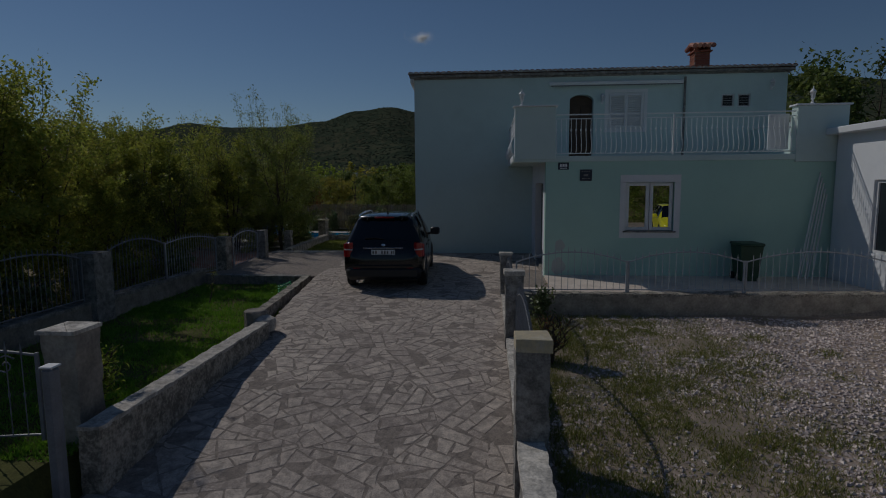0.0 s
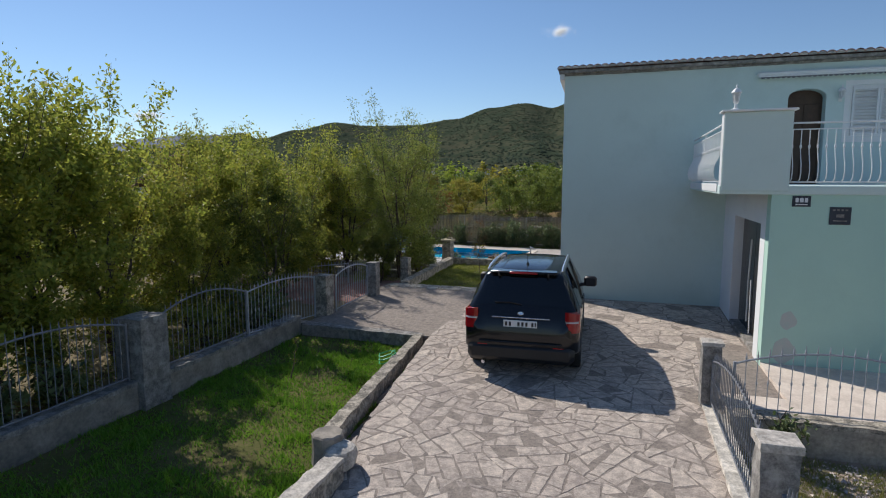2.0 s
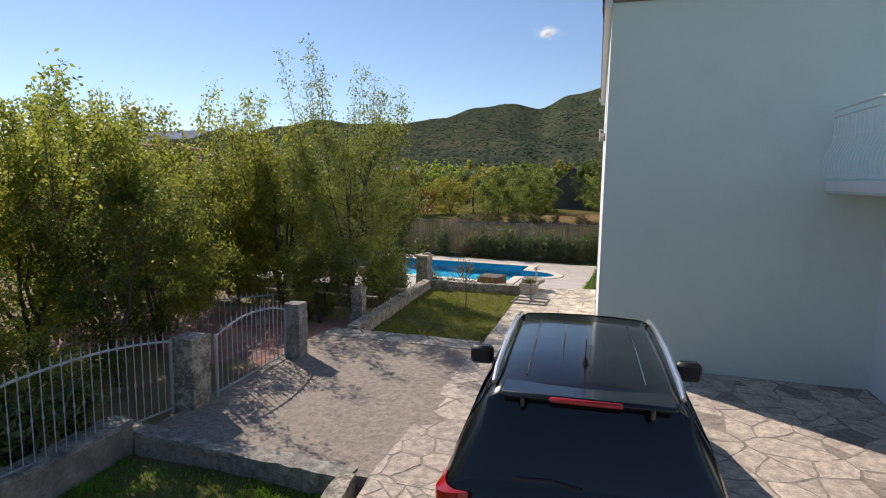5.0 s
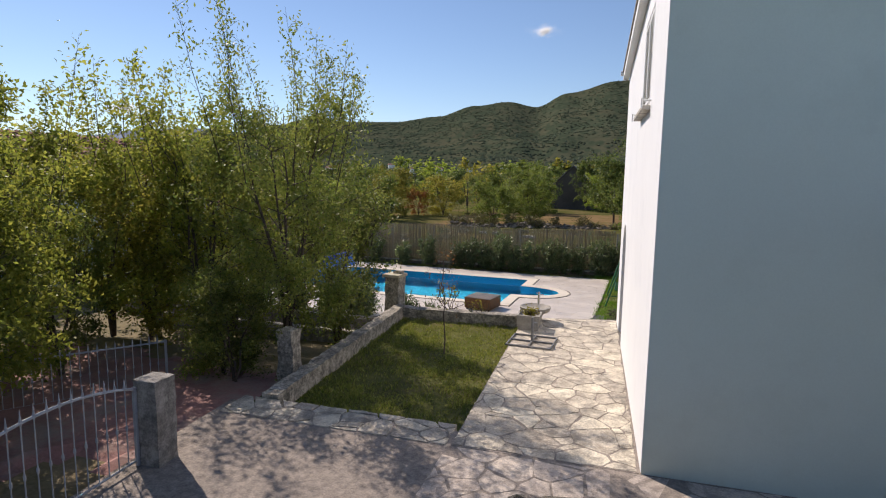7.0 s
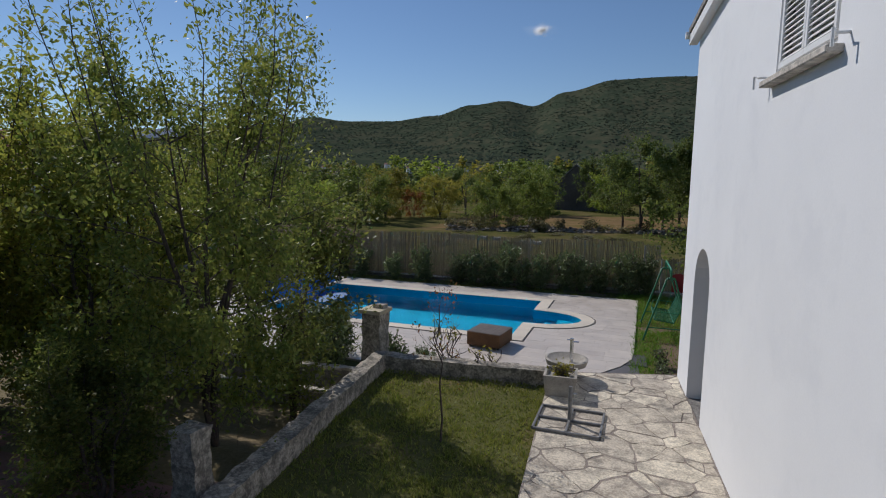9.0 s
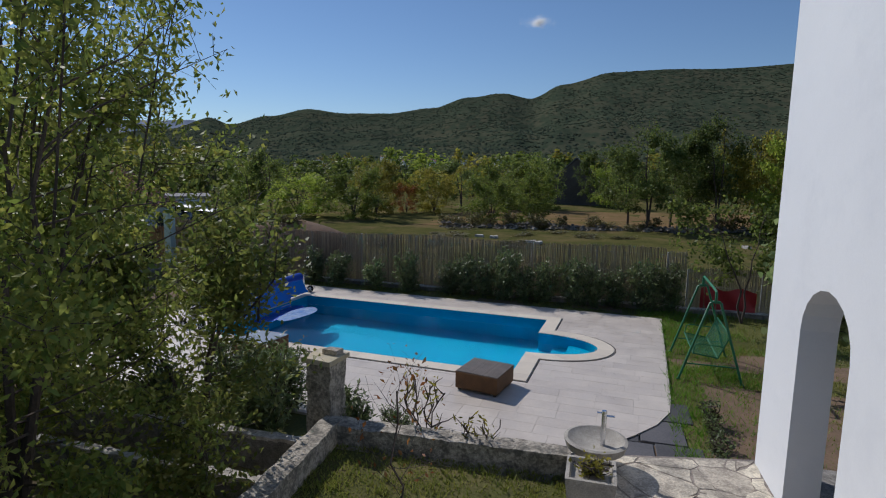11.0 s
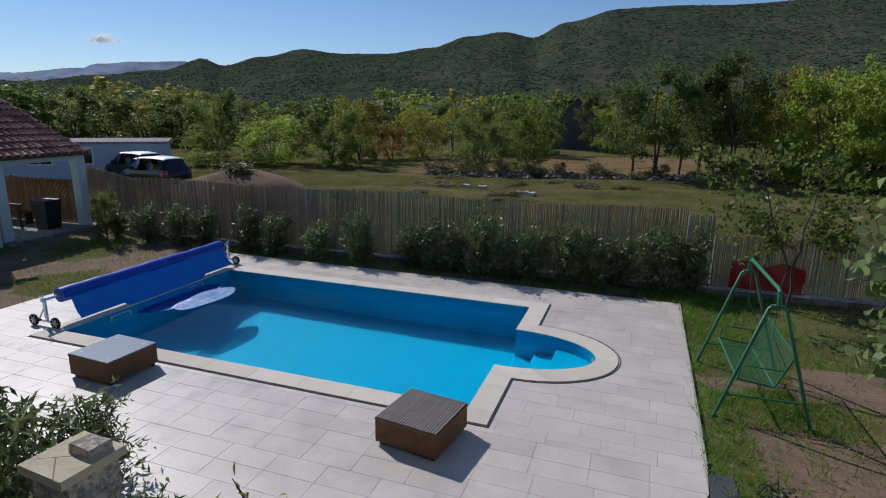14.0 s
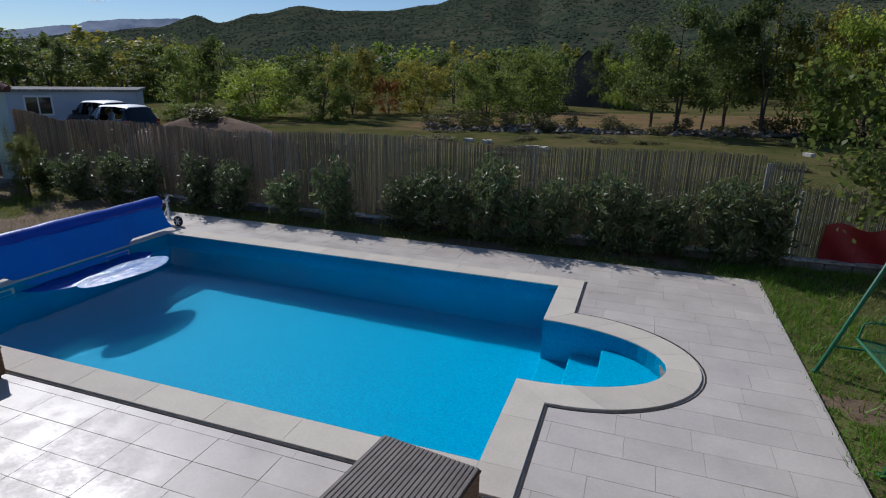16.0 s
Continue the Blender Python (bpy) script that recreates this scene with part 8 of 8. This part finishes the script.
def pebbles():
    r = np.random.RandomState(8)
    n = 36000
    x = r.uniform(0.85, 9.3, n)
    y = r.uniform(1.0, 13.2, n)
    keep = (noise_grid(x, y) + 0.25 * r.normal(size=n)) > -0.25 + 0.5 * np.exp(-((x - 1.2) ** 2) / 1.6)
    x, y = x[keep], y[keep]
    n = len(x)
    z = np.array([region(a, b)[1] for a, b in zip(x, y)])
    base = np.array([(1, 0, 0), (-0.5, 0.87, 0), (-0.5, -0.87, 0), (0.1, 0.05, 0.8)])
    ang, s = r.uniform(0, 6.28, n), r.uniform(0.016, 0.048, n)
    v = np.empty((n, 4, 3), dtype=np.float32)
    for i, b in enumerate(base):
        bx, by = b[0] * np.cos(ang) - b[1] * np.sin(ang), b[0] * np.sin(ang) + b[1] * np.cos(ang)
        v[:, i, 0], v[:, i, 1], v[:, i, 2] = x + bx * s, y + by * s * r.uniform(0.6, 1.2, n), z + b[2] * s * 0.8 + 0.002
    faces = (np.array([(0, 1, 3), (1, 2, 3), (2, 0, 3)])[None] + 4 * np.arange(n)[:, None, None]).reshape(-1, 3)
    me = bpy.data.meshes.new("gravel")
    me.from_pydata(v.reshape(-1, 3).tolist(), [], faces.tolist())
    me.materials.append(mat("pebble", (0.80, 0.69, 0.63), (0.52, 0.42, 0.375), 3, 30, 0.9, 0.3, island=0.35))
    ob = new("gravel", me)
    ob.matrix_basis = SCALE
    return tagged(ob, "pale broken gravel over the front yard", "gravel", "", "stuff")


def noise_grid(x, y):
    return np.array([noise.noise((a * 0.5, b * 0.5, 21)) for a, b in zip(x, y)])


pebbles()

# ---- reed fence ----
M_REED = mat("grey_reed", (0.47, 0.36, 0.25), (0.26, 0.195, 0.135), 0.8, 30, 0.9, 0.4, island=0.35)
M_REED_PALE = mat("pale_reed", (0.42, 0.37, 0.30), (0.30, 0.26, 0.21), 0.8, 30, 0.9, 0.4, island=0.25)


def reed_run(p, q, z0, z1, material, seed, label):
    """Upright canes wired side by side between posts."""
    r = random.Random(seed)
    d = Vector((q[0] - p[0], q[1] - p[1], 0))
    L = d.length
    ob = thing("reed_fence", label, "fence", (p[0], p[1], z0), math.degrees(math.atan2(d.y, d.x)))
    panels = max(1, round(L / 2.0))
    for k in range(panels):
        a, b = L * k / panels, L * (k + 1) / panels
        s = Shape()
        x = a
        while x < b:
            w = r.uniform(0.008, 0.014)
            top = z1 - z0 + r.uniform(-0.05, 0.02) + 0.04 * math.sin(x * 0.9)
            lean = r.uniform(-0.02, 0.02)
            o = r.uniform(-0.015, 0.015)
            s.add([(x, o - 0.008, 0.0), (x + w, o - 0.008, 0.0), (x + w * 0.5, o + 0.010, 0.0), (x + lean, o - 0.008, top), (x + w + lean, o - 0.008, top), (x + w * 0.5 + lean, o + 0.010, top)], [(0, 1, 4, 3), (1, 2, 5, 4), (2, 0, 3, 5), (3, 4, 5)])
            x += w * 1.12
        tagged(part("reed_mat", s, material, ob, fix=False), kind="stuff")
        part("post", Shape().rod((a, 0.06, -0.05), (a, 0.06, z1 - z0 - 0.05), 0.03, n=8), M_IRON2, ob)
    for h in (0.25, 0.6, 0.9):
        part("wire", Shape().rod((0, 0.02, h * (z1 - z0)), (L, 0.02, h * (z1 - z0)), 0.006, n=5), M_IRON2, ob)
    return ob


reed_run((-24.0, 43.0), (-19.45, 40.76), -0.55, 1.38, M_REED, 4, "weathered grey reed fence behind the annexe porch")
reed_run((-19.4, 40.74), (-2.75, 40.15), -0.55, 1.38, M_REED, 1, "weathered grey reed fence behind the oleander hedge")
reed_run((-2.7, 40.15), (-2.15, 40.05), -0.55, 1.30, M_REED_PALE, 2, "short pale upright end of the reed fence")
reed_run((-2.1, 40.0), (6.0, 39.3), -0.55, 0.86, M_REED_PALE, 3, "lower stretch of pale reed fence behind the swing")
wall_low = rubble_wall("wall_reed_foot", "low pale plinth wall below the reed fence", (-19.4, 40.55), (6, 39.35), 0.16, -0.6, -0.33, 0.04, seed=14)
red = thing("tarpaulin", "red tarpaulin hung over the fence behind the swing", "tarpaulin", (-1.75, 39.80, -0.38), -5)
rows = [[(u * 0.125, 0.05 * math.sin(u * 1.1 + j) - 0.02, j * 0.135 + 0.05 * math.sin(u * 0.9) * (j > 2)) for u in range(13)] for j in range(6)]
part("sheet", Shape().loft(rows, closed=False, caps=False), mat("red_tarp", (0.42, 0.02, 0.03), (0.30, 0.015, 0.02), 3, 40, 0.5, 0.5), red, smooth=True)

# ---- mint annexe with its tiled porch ----
annex = thing("annexe", "mint rendered annexe with a red tiled roof and an open porch", "building", (0, 0, 0))
wall_sheet(rect(30.0, 38.0, -0.6, 3.3), [rect(34.2, 35.3, -0.5, 1.5), rect(36.7, 37.65, 0.0, 1.98)], 0.3, "y", -22.1, M_MINT, "wall", "", annex)
wall_sheet(rect(-27.5, -22.1, -0.6, 3.3), [], 0.3, "x", 29.9, M_MINT, "wall", "", annex)
wall_sheet(rect(-27.5, -22.1, -0.6, 3.3), [rect(-25.2, -24.2, -0.5, 1.5)], 0.3, "x", 37.75, M_MINT, "wall", "", annex)
for a, b in ((34.2, 35.3), (36.7, 37.65)):
    part("door", Shape().box((-22.0, a, -0.5 if a < 35 else 0.0), (-21.95, b, 1.5 if a < 35 else 1.98), 0.01), M_WOOD, annex, "brown wooden door")


# the pale red takes in the highlights along the barrel tiles
M_TILE_PALE = mat("pale_roof_tile", (0.66, 0.36, 0.27), (0.40, 0.17, 0.12), 3, 30, 0.85, 0.4, island=0.45)


# dark red-brown for the shade in the gaps between the tile rows
M_TILE_END = mat("shaded_tile_gap", (0.16, 0.085, 0.07), (0.10, 0.055, 0.045), 4, 30, 0.95, 0.3)


def tiled_slope(parent, corners, rows_n, cols_n, name="roof"):
    """A roof slope of barrel tiles over a quadrilateral: eave left, eave right, top right, top left."""
    a, b, c, d = (Vector(p) for p in corners)
    nrm = (b - a).cross(d - a).normalized()
    s = Shape().add([a, b, c, d, a - nrm * 0.06, b - nrm * 0.06, c - nrm * 0.06, d - nrm * 0.06], [(0, 1, 2, 3), (4, 5, 6, 7), (0, 1, 5, 4), (1, 2, 6, 5), (2, 3, 7, 6), (3, 0, 4, 7)])
    ob = part(name, s, M_TILE_END, parent, "red barrel tiles")
    tiles_s = Shape()
    for i in range(rows_n):
        for j in range(cols_n):
            u = (j + 0.5) / cols_n
            p0 = a.lerp(b, u).lerp(d.lerp(c, u), i / rows_n)
            p1 = a.lerp(b, u).lerp(d.lerp(c, u), (i + 1.1) / rows_n)
            wdt = (a - b).lerp(d - c, i / rows_n).length / cols_n * 0.52
            side = (b - a).normalized() * wdt
            ring = lambda p, up, k: [p - side * k + nrm * 0.005, p - side * 0.6 * k + nrm * (up + 0.05), p + nrm * (up + 0.075), p + side * 0.6 * k + nrm * (up + 0.05), p + side * k + nrm * 0.005]
            tiles_s.loft([ring(p0, 0.075, 0.92), ring(p1, 0.0, 0.74)], closed=False, caps=False)
            tiles_s.add(ring(p0, 0.075, 0.92), [(0, 1, 2, 3, 4)], 1)
    tagged(part("tiles", tiles_s, [M_TILE_PALE, M_TILE_END], ob, fix=False), kind="stuff")
    return ob


tiled_slope(annex, [(-21.70, 29.8, 3.28), (-21.70, 38.5, 3.28), (-24.8, 38.5, 5.06), (-24.8, 29.8, 5.06)], 11, 27)
tiled_slope(annex, [(-27.9, 38.5, 3.28), (-27.9, 29.8, 3.28), (-24.8, 29.8, 5.06), (-24.8, 38.5, 5.06)], 11, 27)
part("gable", Shape().add([(-27.5, 37.9, 3.2), (-22.1, 37.9, 3.2), (-24.8, 37.9, 4.9), (-27.5, 38.05, 3.2), (-22.1, 38.05, 3.2), (-24.8, 38.05, 4.9)], [(0, 1, 2), (3, 4, 5), (0, 1, 4, 3), (1, 2, 5, 4), (2, 0, 3, 5)]), M_MINT, annex)
tiled_slope(annex, [(-21.7, 38.1, 2.06), (-21.7, 41.3, 2.06), (-23.8, 40.1, 3.78), (-23.8, 38.1, 3.78)], 9, 12, "porch_roof")
tiled_slope(annex, [(-21.7, 41.3, 2.06), (-27.0, 41.3, 2.06), (-25.4, 40.1, 3.78), (-23.8, 40.1, 3.78)], 9, 17, "porch_roof")
for x, y in ((-22.05, 41.1), (-26.7, 41.1), (-22.05, 38.3)):
    part("porch_post", Shape().box((x - 0.16, y - 0.16, -0.55), (x + 0.16, y + 0.16, 2.04), 0.015), M_MINT, annex)
part("porch_beam", Shape().box((-22.17, 38.32, 1.86), (-21.92, 41.24, 2.05), 0.01), M_MINT, annex)
part("porch_floor", Shape().box((-27, 38.08, -0.6), (-21.6, 41.5, -0.40), 0.02), M_CONC, annex)
part("low_wall", Shape().rough((-21.3, 32.0, -0.55), (-21.0, 36.8, 0.55), 0.2, 0.01, 3), M_WHITE, annex, "low pale rendered wall", smooth=True)
screen = thing("porch_screen", "brown woven reed screen closing the back of the porch", "screen", (-26.6, 41.12, -0.40), -1)
for k in range(3):
    s = Shape()
    for q in range(46):
        s.rod((k * 1.44 + q * 0.031, 0.008 * (q % 2), 0.02), (k * 1.44 + q * 0.031, 0.008 * (q % 2), 1.55 + 0.02 * math.sin(q)), 0.014, n=4)
    tagged(part("reed_mat", s, mat("brown_reed", (0.30, 0.15, 0.08), (0.18, 0.09, 0.05), 2, 40, 0.9, 0.3, island=0.3), screen, fix=False), kind="stuff")
    part("post", Shape().box((k * 1.44 - 0.03, 0.02, -0.05), (k * 1.44 + 0.03, 0.08, 1.6), 0.006), M_WOOD, screen)
for z in (0.3, 1.3):
    part("rail", Shape().box((0, 0.02, z), (4.3, 0.05, z + 0.05), 0.005), M_WOOD, screen)
for bx in (-0.75, 0.75):
    bench = thing("garden_bench", "plain dark wooden bench beside the porch table", "bench", (-24.6, 39.8 + bx, -0.40), group="benches on the porch")
    part("seat", Shape().box((-0.85, -0.15, 0.40), (0.85, 0.15, 0.44), 0.008), M_WOOD, bench)
    for sx in (-0.7, 0.7):
        part("leg", Shape().box((sx - 0.03, -0.13, 0), (sx + 0.03, 0.13, 0.40), 0.005), M_WOOD, bench)
tbl = thing("garden_table", "dark wooden garden table on the annexe porch", "table", (-24.6, 39.8, -0.40))
part("tabletop", Shape().box((-0.9, -0.45, 0.70), (0.9, 0.45, 0.75), 0.01), M_WOOD, tbl)
for k in range(4):
    part("leg", Shape().box((-0.04, -0.04, 0), (0.04, 0.04, 0.70), 0.005), M_WOOD, tbl).location = (0.8 * (1 if k % 2 else -1), 0.36 * (1 if k // 2 else -1), 0)
gb = thing("wheelie_bin", "dark grey bin standing by the porch post", "bin", (-22.6, 40.2, -0.40))
part("body", Shape().loft([[(-0.24, -0.24, 0), (0.24, -0.24, 0), (0.24, 0.24, 0), (-0.24, 0.24, 0)], [(-0.3, -0.3, 0.9), (0.3, -0.3, 0.9), (0.3, 0.3, 0.9), (-0.3, 0.3, 0.9)]]), M_PLASTIC, gb)
part("lid", Shape().box((-0.32, -0.32, 0.9), (0.32, 0.32, 0.97), 0.02), M_PLASTIC, gb)

# ---- beyond the fence ----
hall = thing("hall", "long low white hall with a flat roof beyond the fence", "building", (-32.5, 57.2, -0.85), 218)
part("wall", Shape().box((0, 0, 0), (12, -5, 2.2)), mat("grey_blue_render", (0.52, 0.56, 0.64), (0.46, 0.50, 0.58), 0.8, 40, 0.9, 0.2, stain=(0.40, 0.43, 0.50), stain_amount=0.4), hall)
part("roof", Shape().box((-0.15, 0.15, 2.2), (12.15, -5.15, 2.34)), M_CONC, hall)
for k in range(4):
    w = part("window", Shape().box((4.2 + 2.2 * k, 0.004, 0.9), (5.6 + 2.2 * k, 0.03, 2.0)), M_TRIM, hall)
    part("pane", Shape().box((4.3 + 2.2 * k, 0.031, 1.0), (4.86 + 2.2 * k, 0.036, 1.9)).box((4.94 + 2.2 * k, 0.031, 1.0), (5.5 + 2.2 * k, 0.036, 1.9)), M_GLASS, w)
M_BARN = mat("old_barn_wall", (0.14, 0.12, 0.105), (0.08, 0.07, 0.06), 0.6, 8, 0.95, 0.6, depth=0.03)
barn = thing("barn", "old grey stone barn with a steep gable in the meadow", "barn", (-8.2, 101.7, -0.9))
part("wall", Shape().add([(-3.2, 0, 0), (3.2, 0, 0), (3.2, 0, 3.4), (0, 0, 6.4), (-3.2, 0, 3.4), (-3.2, 9, 0), (3.2, 9, 0), (3.2, 9, 3.4), (0, 9, 6.4), (-3.2, 9, 3.4)], [(0, 1, 2, 3, 4), (5, 6, 7, 8, 9), (0, 1, 6, 5), (1, 2, 7, 6), (0, 4, 9, 5)]), M_BARN, barn)
for sx in (-1, 1):
    part("roof", Shape().add([(sx * 3.45, -0.2, 3.25), (0, -0.2, 6.5), (0, 9.2, 6.5), (sx * 3.45, 9.2, 3.25), (sx * 3.45, -0.2, 3.37), (0, -0.2, 6.62), (0, 9.2, 6.62), (sx * 3.45, 9.2, 3.37)], [(0, 1, 2, 3), (4, 5, 6, 7), (0, 1, 5, 4), (1, 2, 6, 5), (2, 3, 7, 6), (3, 0, 4, 7)]), M_CONC, barn)
# dry-stone bank across the meadow, and a heap of dry earth
rs = np.random.RandomState(4)
bank = Shape()
for k in range(1300):
    x = rs.uniform(-17, 20)
    y = 68.7 + 0.21 * x + rs.normal() * 0.55
    z = -0.92 + abs(rs.normal()) * 0.16 + 0.3 * max(0, math.sin(x * 0.5)) * rs.uniform(0, 1)
    s0 = rs.uniform(0.06, 0.22)
    v = rs.normal(size=(6, 3)) * 0.18 + np.array([(1, 0, 0), (0, 1, 0), (-1, 0, 0), (0, -1, 0), (0, 0, 0.8), (0, 0, -0.6)])
    bank.add([(x + s0 * p[0] * 1.3, y + s0 * p[1], z + s0 * p[2]) for p in v], [(0, 1, 4), (1, 2, 4), (2, 3, 4), (3, 0, 4), (1, 0, 5), (2, 1, 5), (3, 2, 5), (0, 3, 5)])
tagged(part("stone_bank", bank, mat("field_stone", (0.30, 0.25, 0.19), (0.11, 0.095, 0.075), 1.5, 12, 0.95, 0.5, island=0.35)), "tumbled dry-stone bank across the meadow", "stone bank", "", "stuff")
brown = Shape()
for i in range(24):
    for j in range(10):
        x, y = -19 + 2.0 * i, 69.6 + 2.0 * j
        brown.add([(x + a, y + b + 0.21 * (x + a), -0.80 + 0.06 * noise.noise((x + a, y + b, 3))) for a, b in ((0, 0), (2.0, 0), (2.0, 2.0), (0, 2.0))], [(0, 1, 2, 3)])
setting("ground_field", brown, mat("dry_brown_field", (0.27, 0.18, 0.09), (0.15, 0.10, 0.05), 0.4, 5, 1.0, 1.0, depth=0.05, spec=0.0, stain=(0.14, 0.13, 0.04), stain_amount=0.6, stain_scale=0.2), "dry brown field beyond the stone bank", "ground", fix=False)
for k, (x, y) in enumerate(((-11.6, 58.9), (-9.4, 57.2), (-8.4, 57.1), (4.0, 59.8), (-12.7, 59.3), (-9.0, 57.4))):
    st_ = thing("field_stone", "pale limestone block lying in the meadow", "stone", (x, y, -0.9), 40 * k, "stones in the meadow")
    part("block", Shape().rough((-0.25 - 0.06 * (k % 3), -0.15, 0), (0.25, 0.15, 0.24), 0.1, 0.05, k), M_CAP, st_, smooth=True)
heap_s = Shape()
rings = []
for i in range(7):
    rr = 2.6 * math.cos(math.pi / 2 * i / 6.4)
    rings.append([(rr * 1.4 * math.cos(a) * (1 + 0.2 * noise.noise((math.cos(a) * 2, math.sin(a) * 2, i))), rr * math.sin(a), 1.75 * math.sin(math.pi / 2 * i / 6) * (1 + 0.2 * noise.noise((a, i, 2)))) for a in [2 * math.pi * k / 22 for k in range(22)]])
heap_s.loft(rings)
heap = thing("earth_heap", "heap of earth grown over with brown dry grass", "heap", (-20.2, 47.6, -0.85))
part("mound", heap_s, mat("heap_earth", (0.22, 0.125, 0.07), (0.12, 0.075, 0.042), 1.0, 9, 1.0, 1.0, depth=0.06), heap, smooth=True)
# low scrub along the stone bank and over the heap
scrub = tree_kind(81, 1.2, 0.9, 500, 0.16, L_DRY, 8, 5, 0.03, 0.5, 0.25, 0.4)
for k in range(26):
    plant("shrub", "low dry scrub bush along the stone bank", scrub, (-17 + 1.4 * k + r.uniform(-0.6, 0.6), 68.9 + 0.21 * (-17 + 1.4 * k) + r.uniform(-0.7, 0.7), -0.9), 77 * k, (r.uniform(0.8, 1.7), 1.2, r.uniform(0.5, 1.1)), "bush", "scrub along the bank")
rm = random.Random(31)
for k in range(26):
    x, y = rm.uniform(-22, 14), rm.uniform(53, 66)
    plant("shrub", "low dark mound of meadow grass", scrub, (x, y + 0.1 * x, -0.92), 61 * k, (rm.uniform(1.2, 2.6), rm.uniform(0.7, 1.1), rm.uniform(0.18, 0.34)), "bush", "grass mounds in the meadow")
for k in range(9):
    a = 0.7 * k
    plant("shrub", "dry brown weeds on the earth heap", scrub, (-20.2 + 2.4 * math.cos(a) * (k % 3) / 2, 47.3 + 1.4 * math.sin(a) * (k % 3) / 2, -0.85 + 1.5 - 0.55 * (k % 3)), 51 * k, (1.2, 1.0, 0.55), "bush", "weeds on the heap")
# small white clouds far over the hills
fluff = leaf_mat("cloud_white", (0.93, 0.94, 0.96), (0.96, 0.96, 0.97), 0.0, 0.5, 0.0)
rc = np.random.RandomState(12)
side_ = SUN_TO.cross(Vector((0, 0, 1))).normalized()
lift_ = side_.cross(SUN_TO)
for az, el, w in ((45.3, 5.6, 44), (6.6, 13.9, 34)):
    d_ = 2400.0
    centre = Vector((-4.9 - d_ * math.sin(radians(az)), 26.5 + d_ * math.cos(radians(az)), 3.4 + d_ * math.tan(radians(el))))
    s = Shape()
    for k in range(1300):
        g = rc.normal(size=3) * rc.uniform(0.3, 1.0)
        p = centre + Vector((w * g[0], w * g[1], 0.28 * w * g[2] + 0.12 * w * math.sin(g[0] * 2)))
        q = rc.uniform(0.5, 1.5) * (1.2 - min(1, abs(g[0])) * 0.7)
        s.add([p + (side_ * math.cos(a) * 1.5 + lift_ * math.sin(a)) * q for a in [math.pi * i / 4 for i in range(8)]], [tuple(range(8))])
    ob = setting("cloud", s, fluff, "small wispy white cloud over the hills", "cloud", fix=False, kind="stuff")
# small white houses at the foot of the hill
for k in range(11):
    az = 30 - 24 * (k + r.random()) / 11
    d_ = r.uniform(330, 420)
    x, y = -4.9 - d_ * math.sin(radians(az)), 26.5 + d_ * math.cos(radians(az))
    z = 3.4 + d_ * math.tan(radians(r.uniform(0.9, 1.5)))
    vh = thing("cottage", "tiny pale house with a red roof at the hill's foot", "house", (x, y, z - 2.5), r.uniform(0, 90), "houses of the far village")
    part("wall", Shape().box((-2, -1.5, -3), (2, 1.5, 0.8)), M_WHITE, vh)
    part("roof", Shape().add([(-2.2, -1.7, 0.8), (2.2, -1.7, 0.8), (2.2, 1.7, 0.8), (-2.2, 1.7, 0.8), (-2.2, 0, 1.9), (2.2, 0, 1.9)], [(0, 1, 5, 4), (2, 3, 4, 5), (0, 3, 4), (1, 2, 5), (0, 1, 2, 3)]), M_TILE, vh)
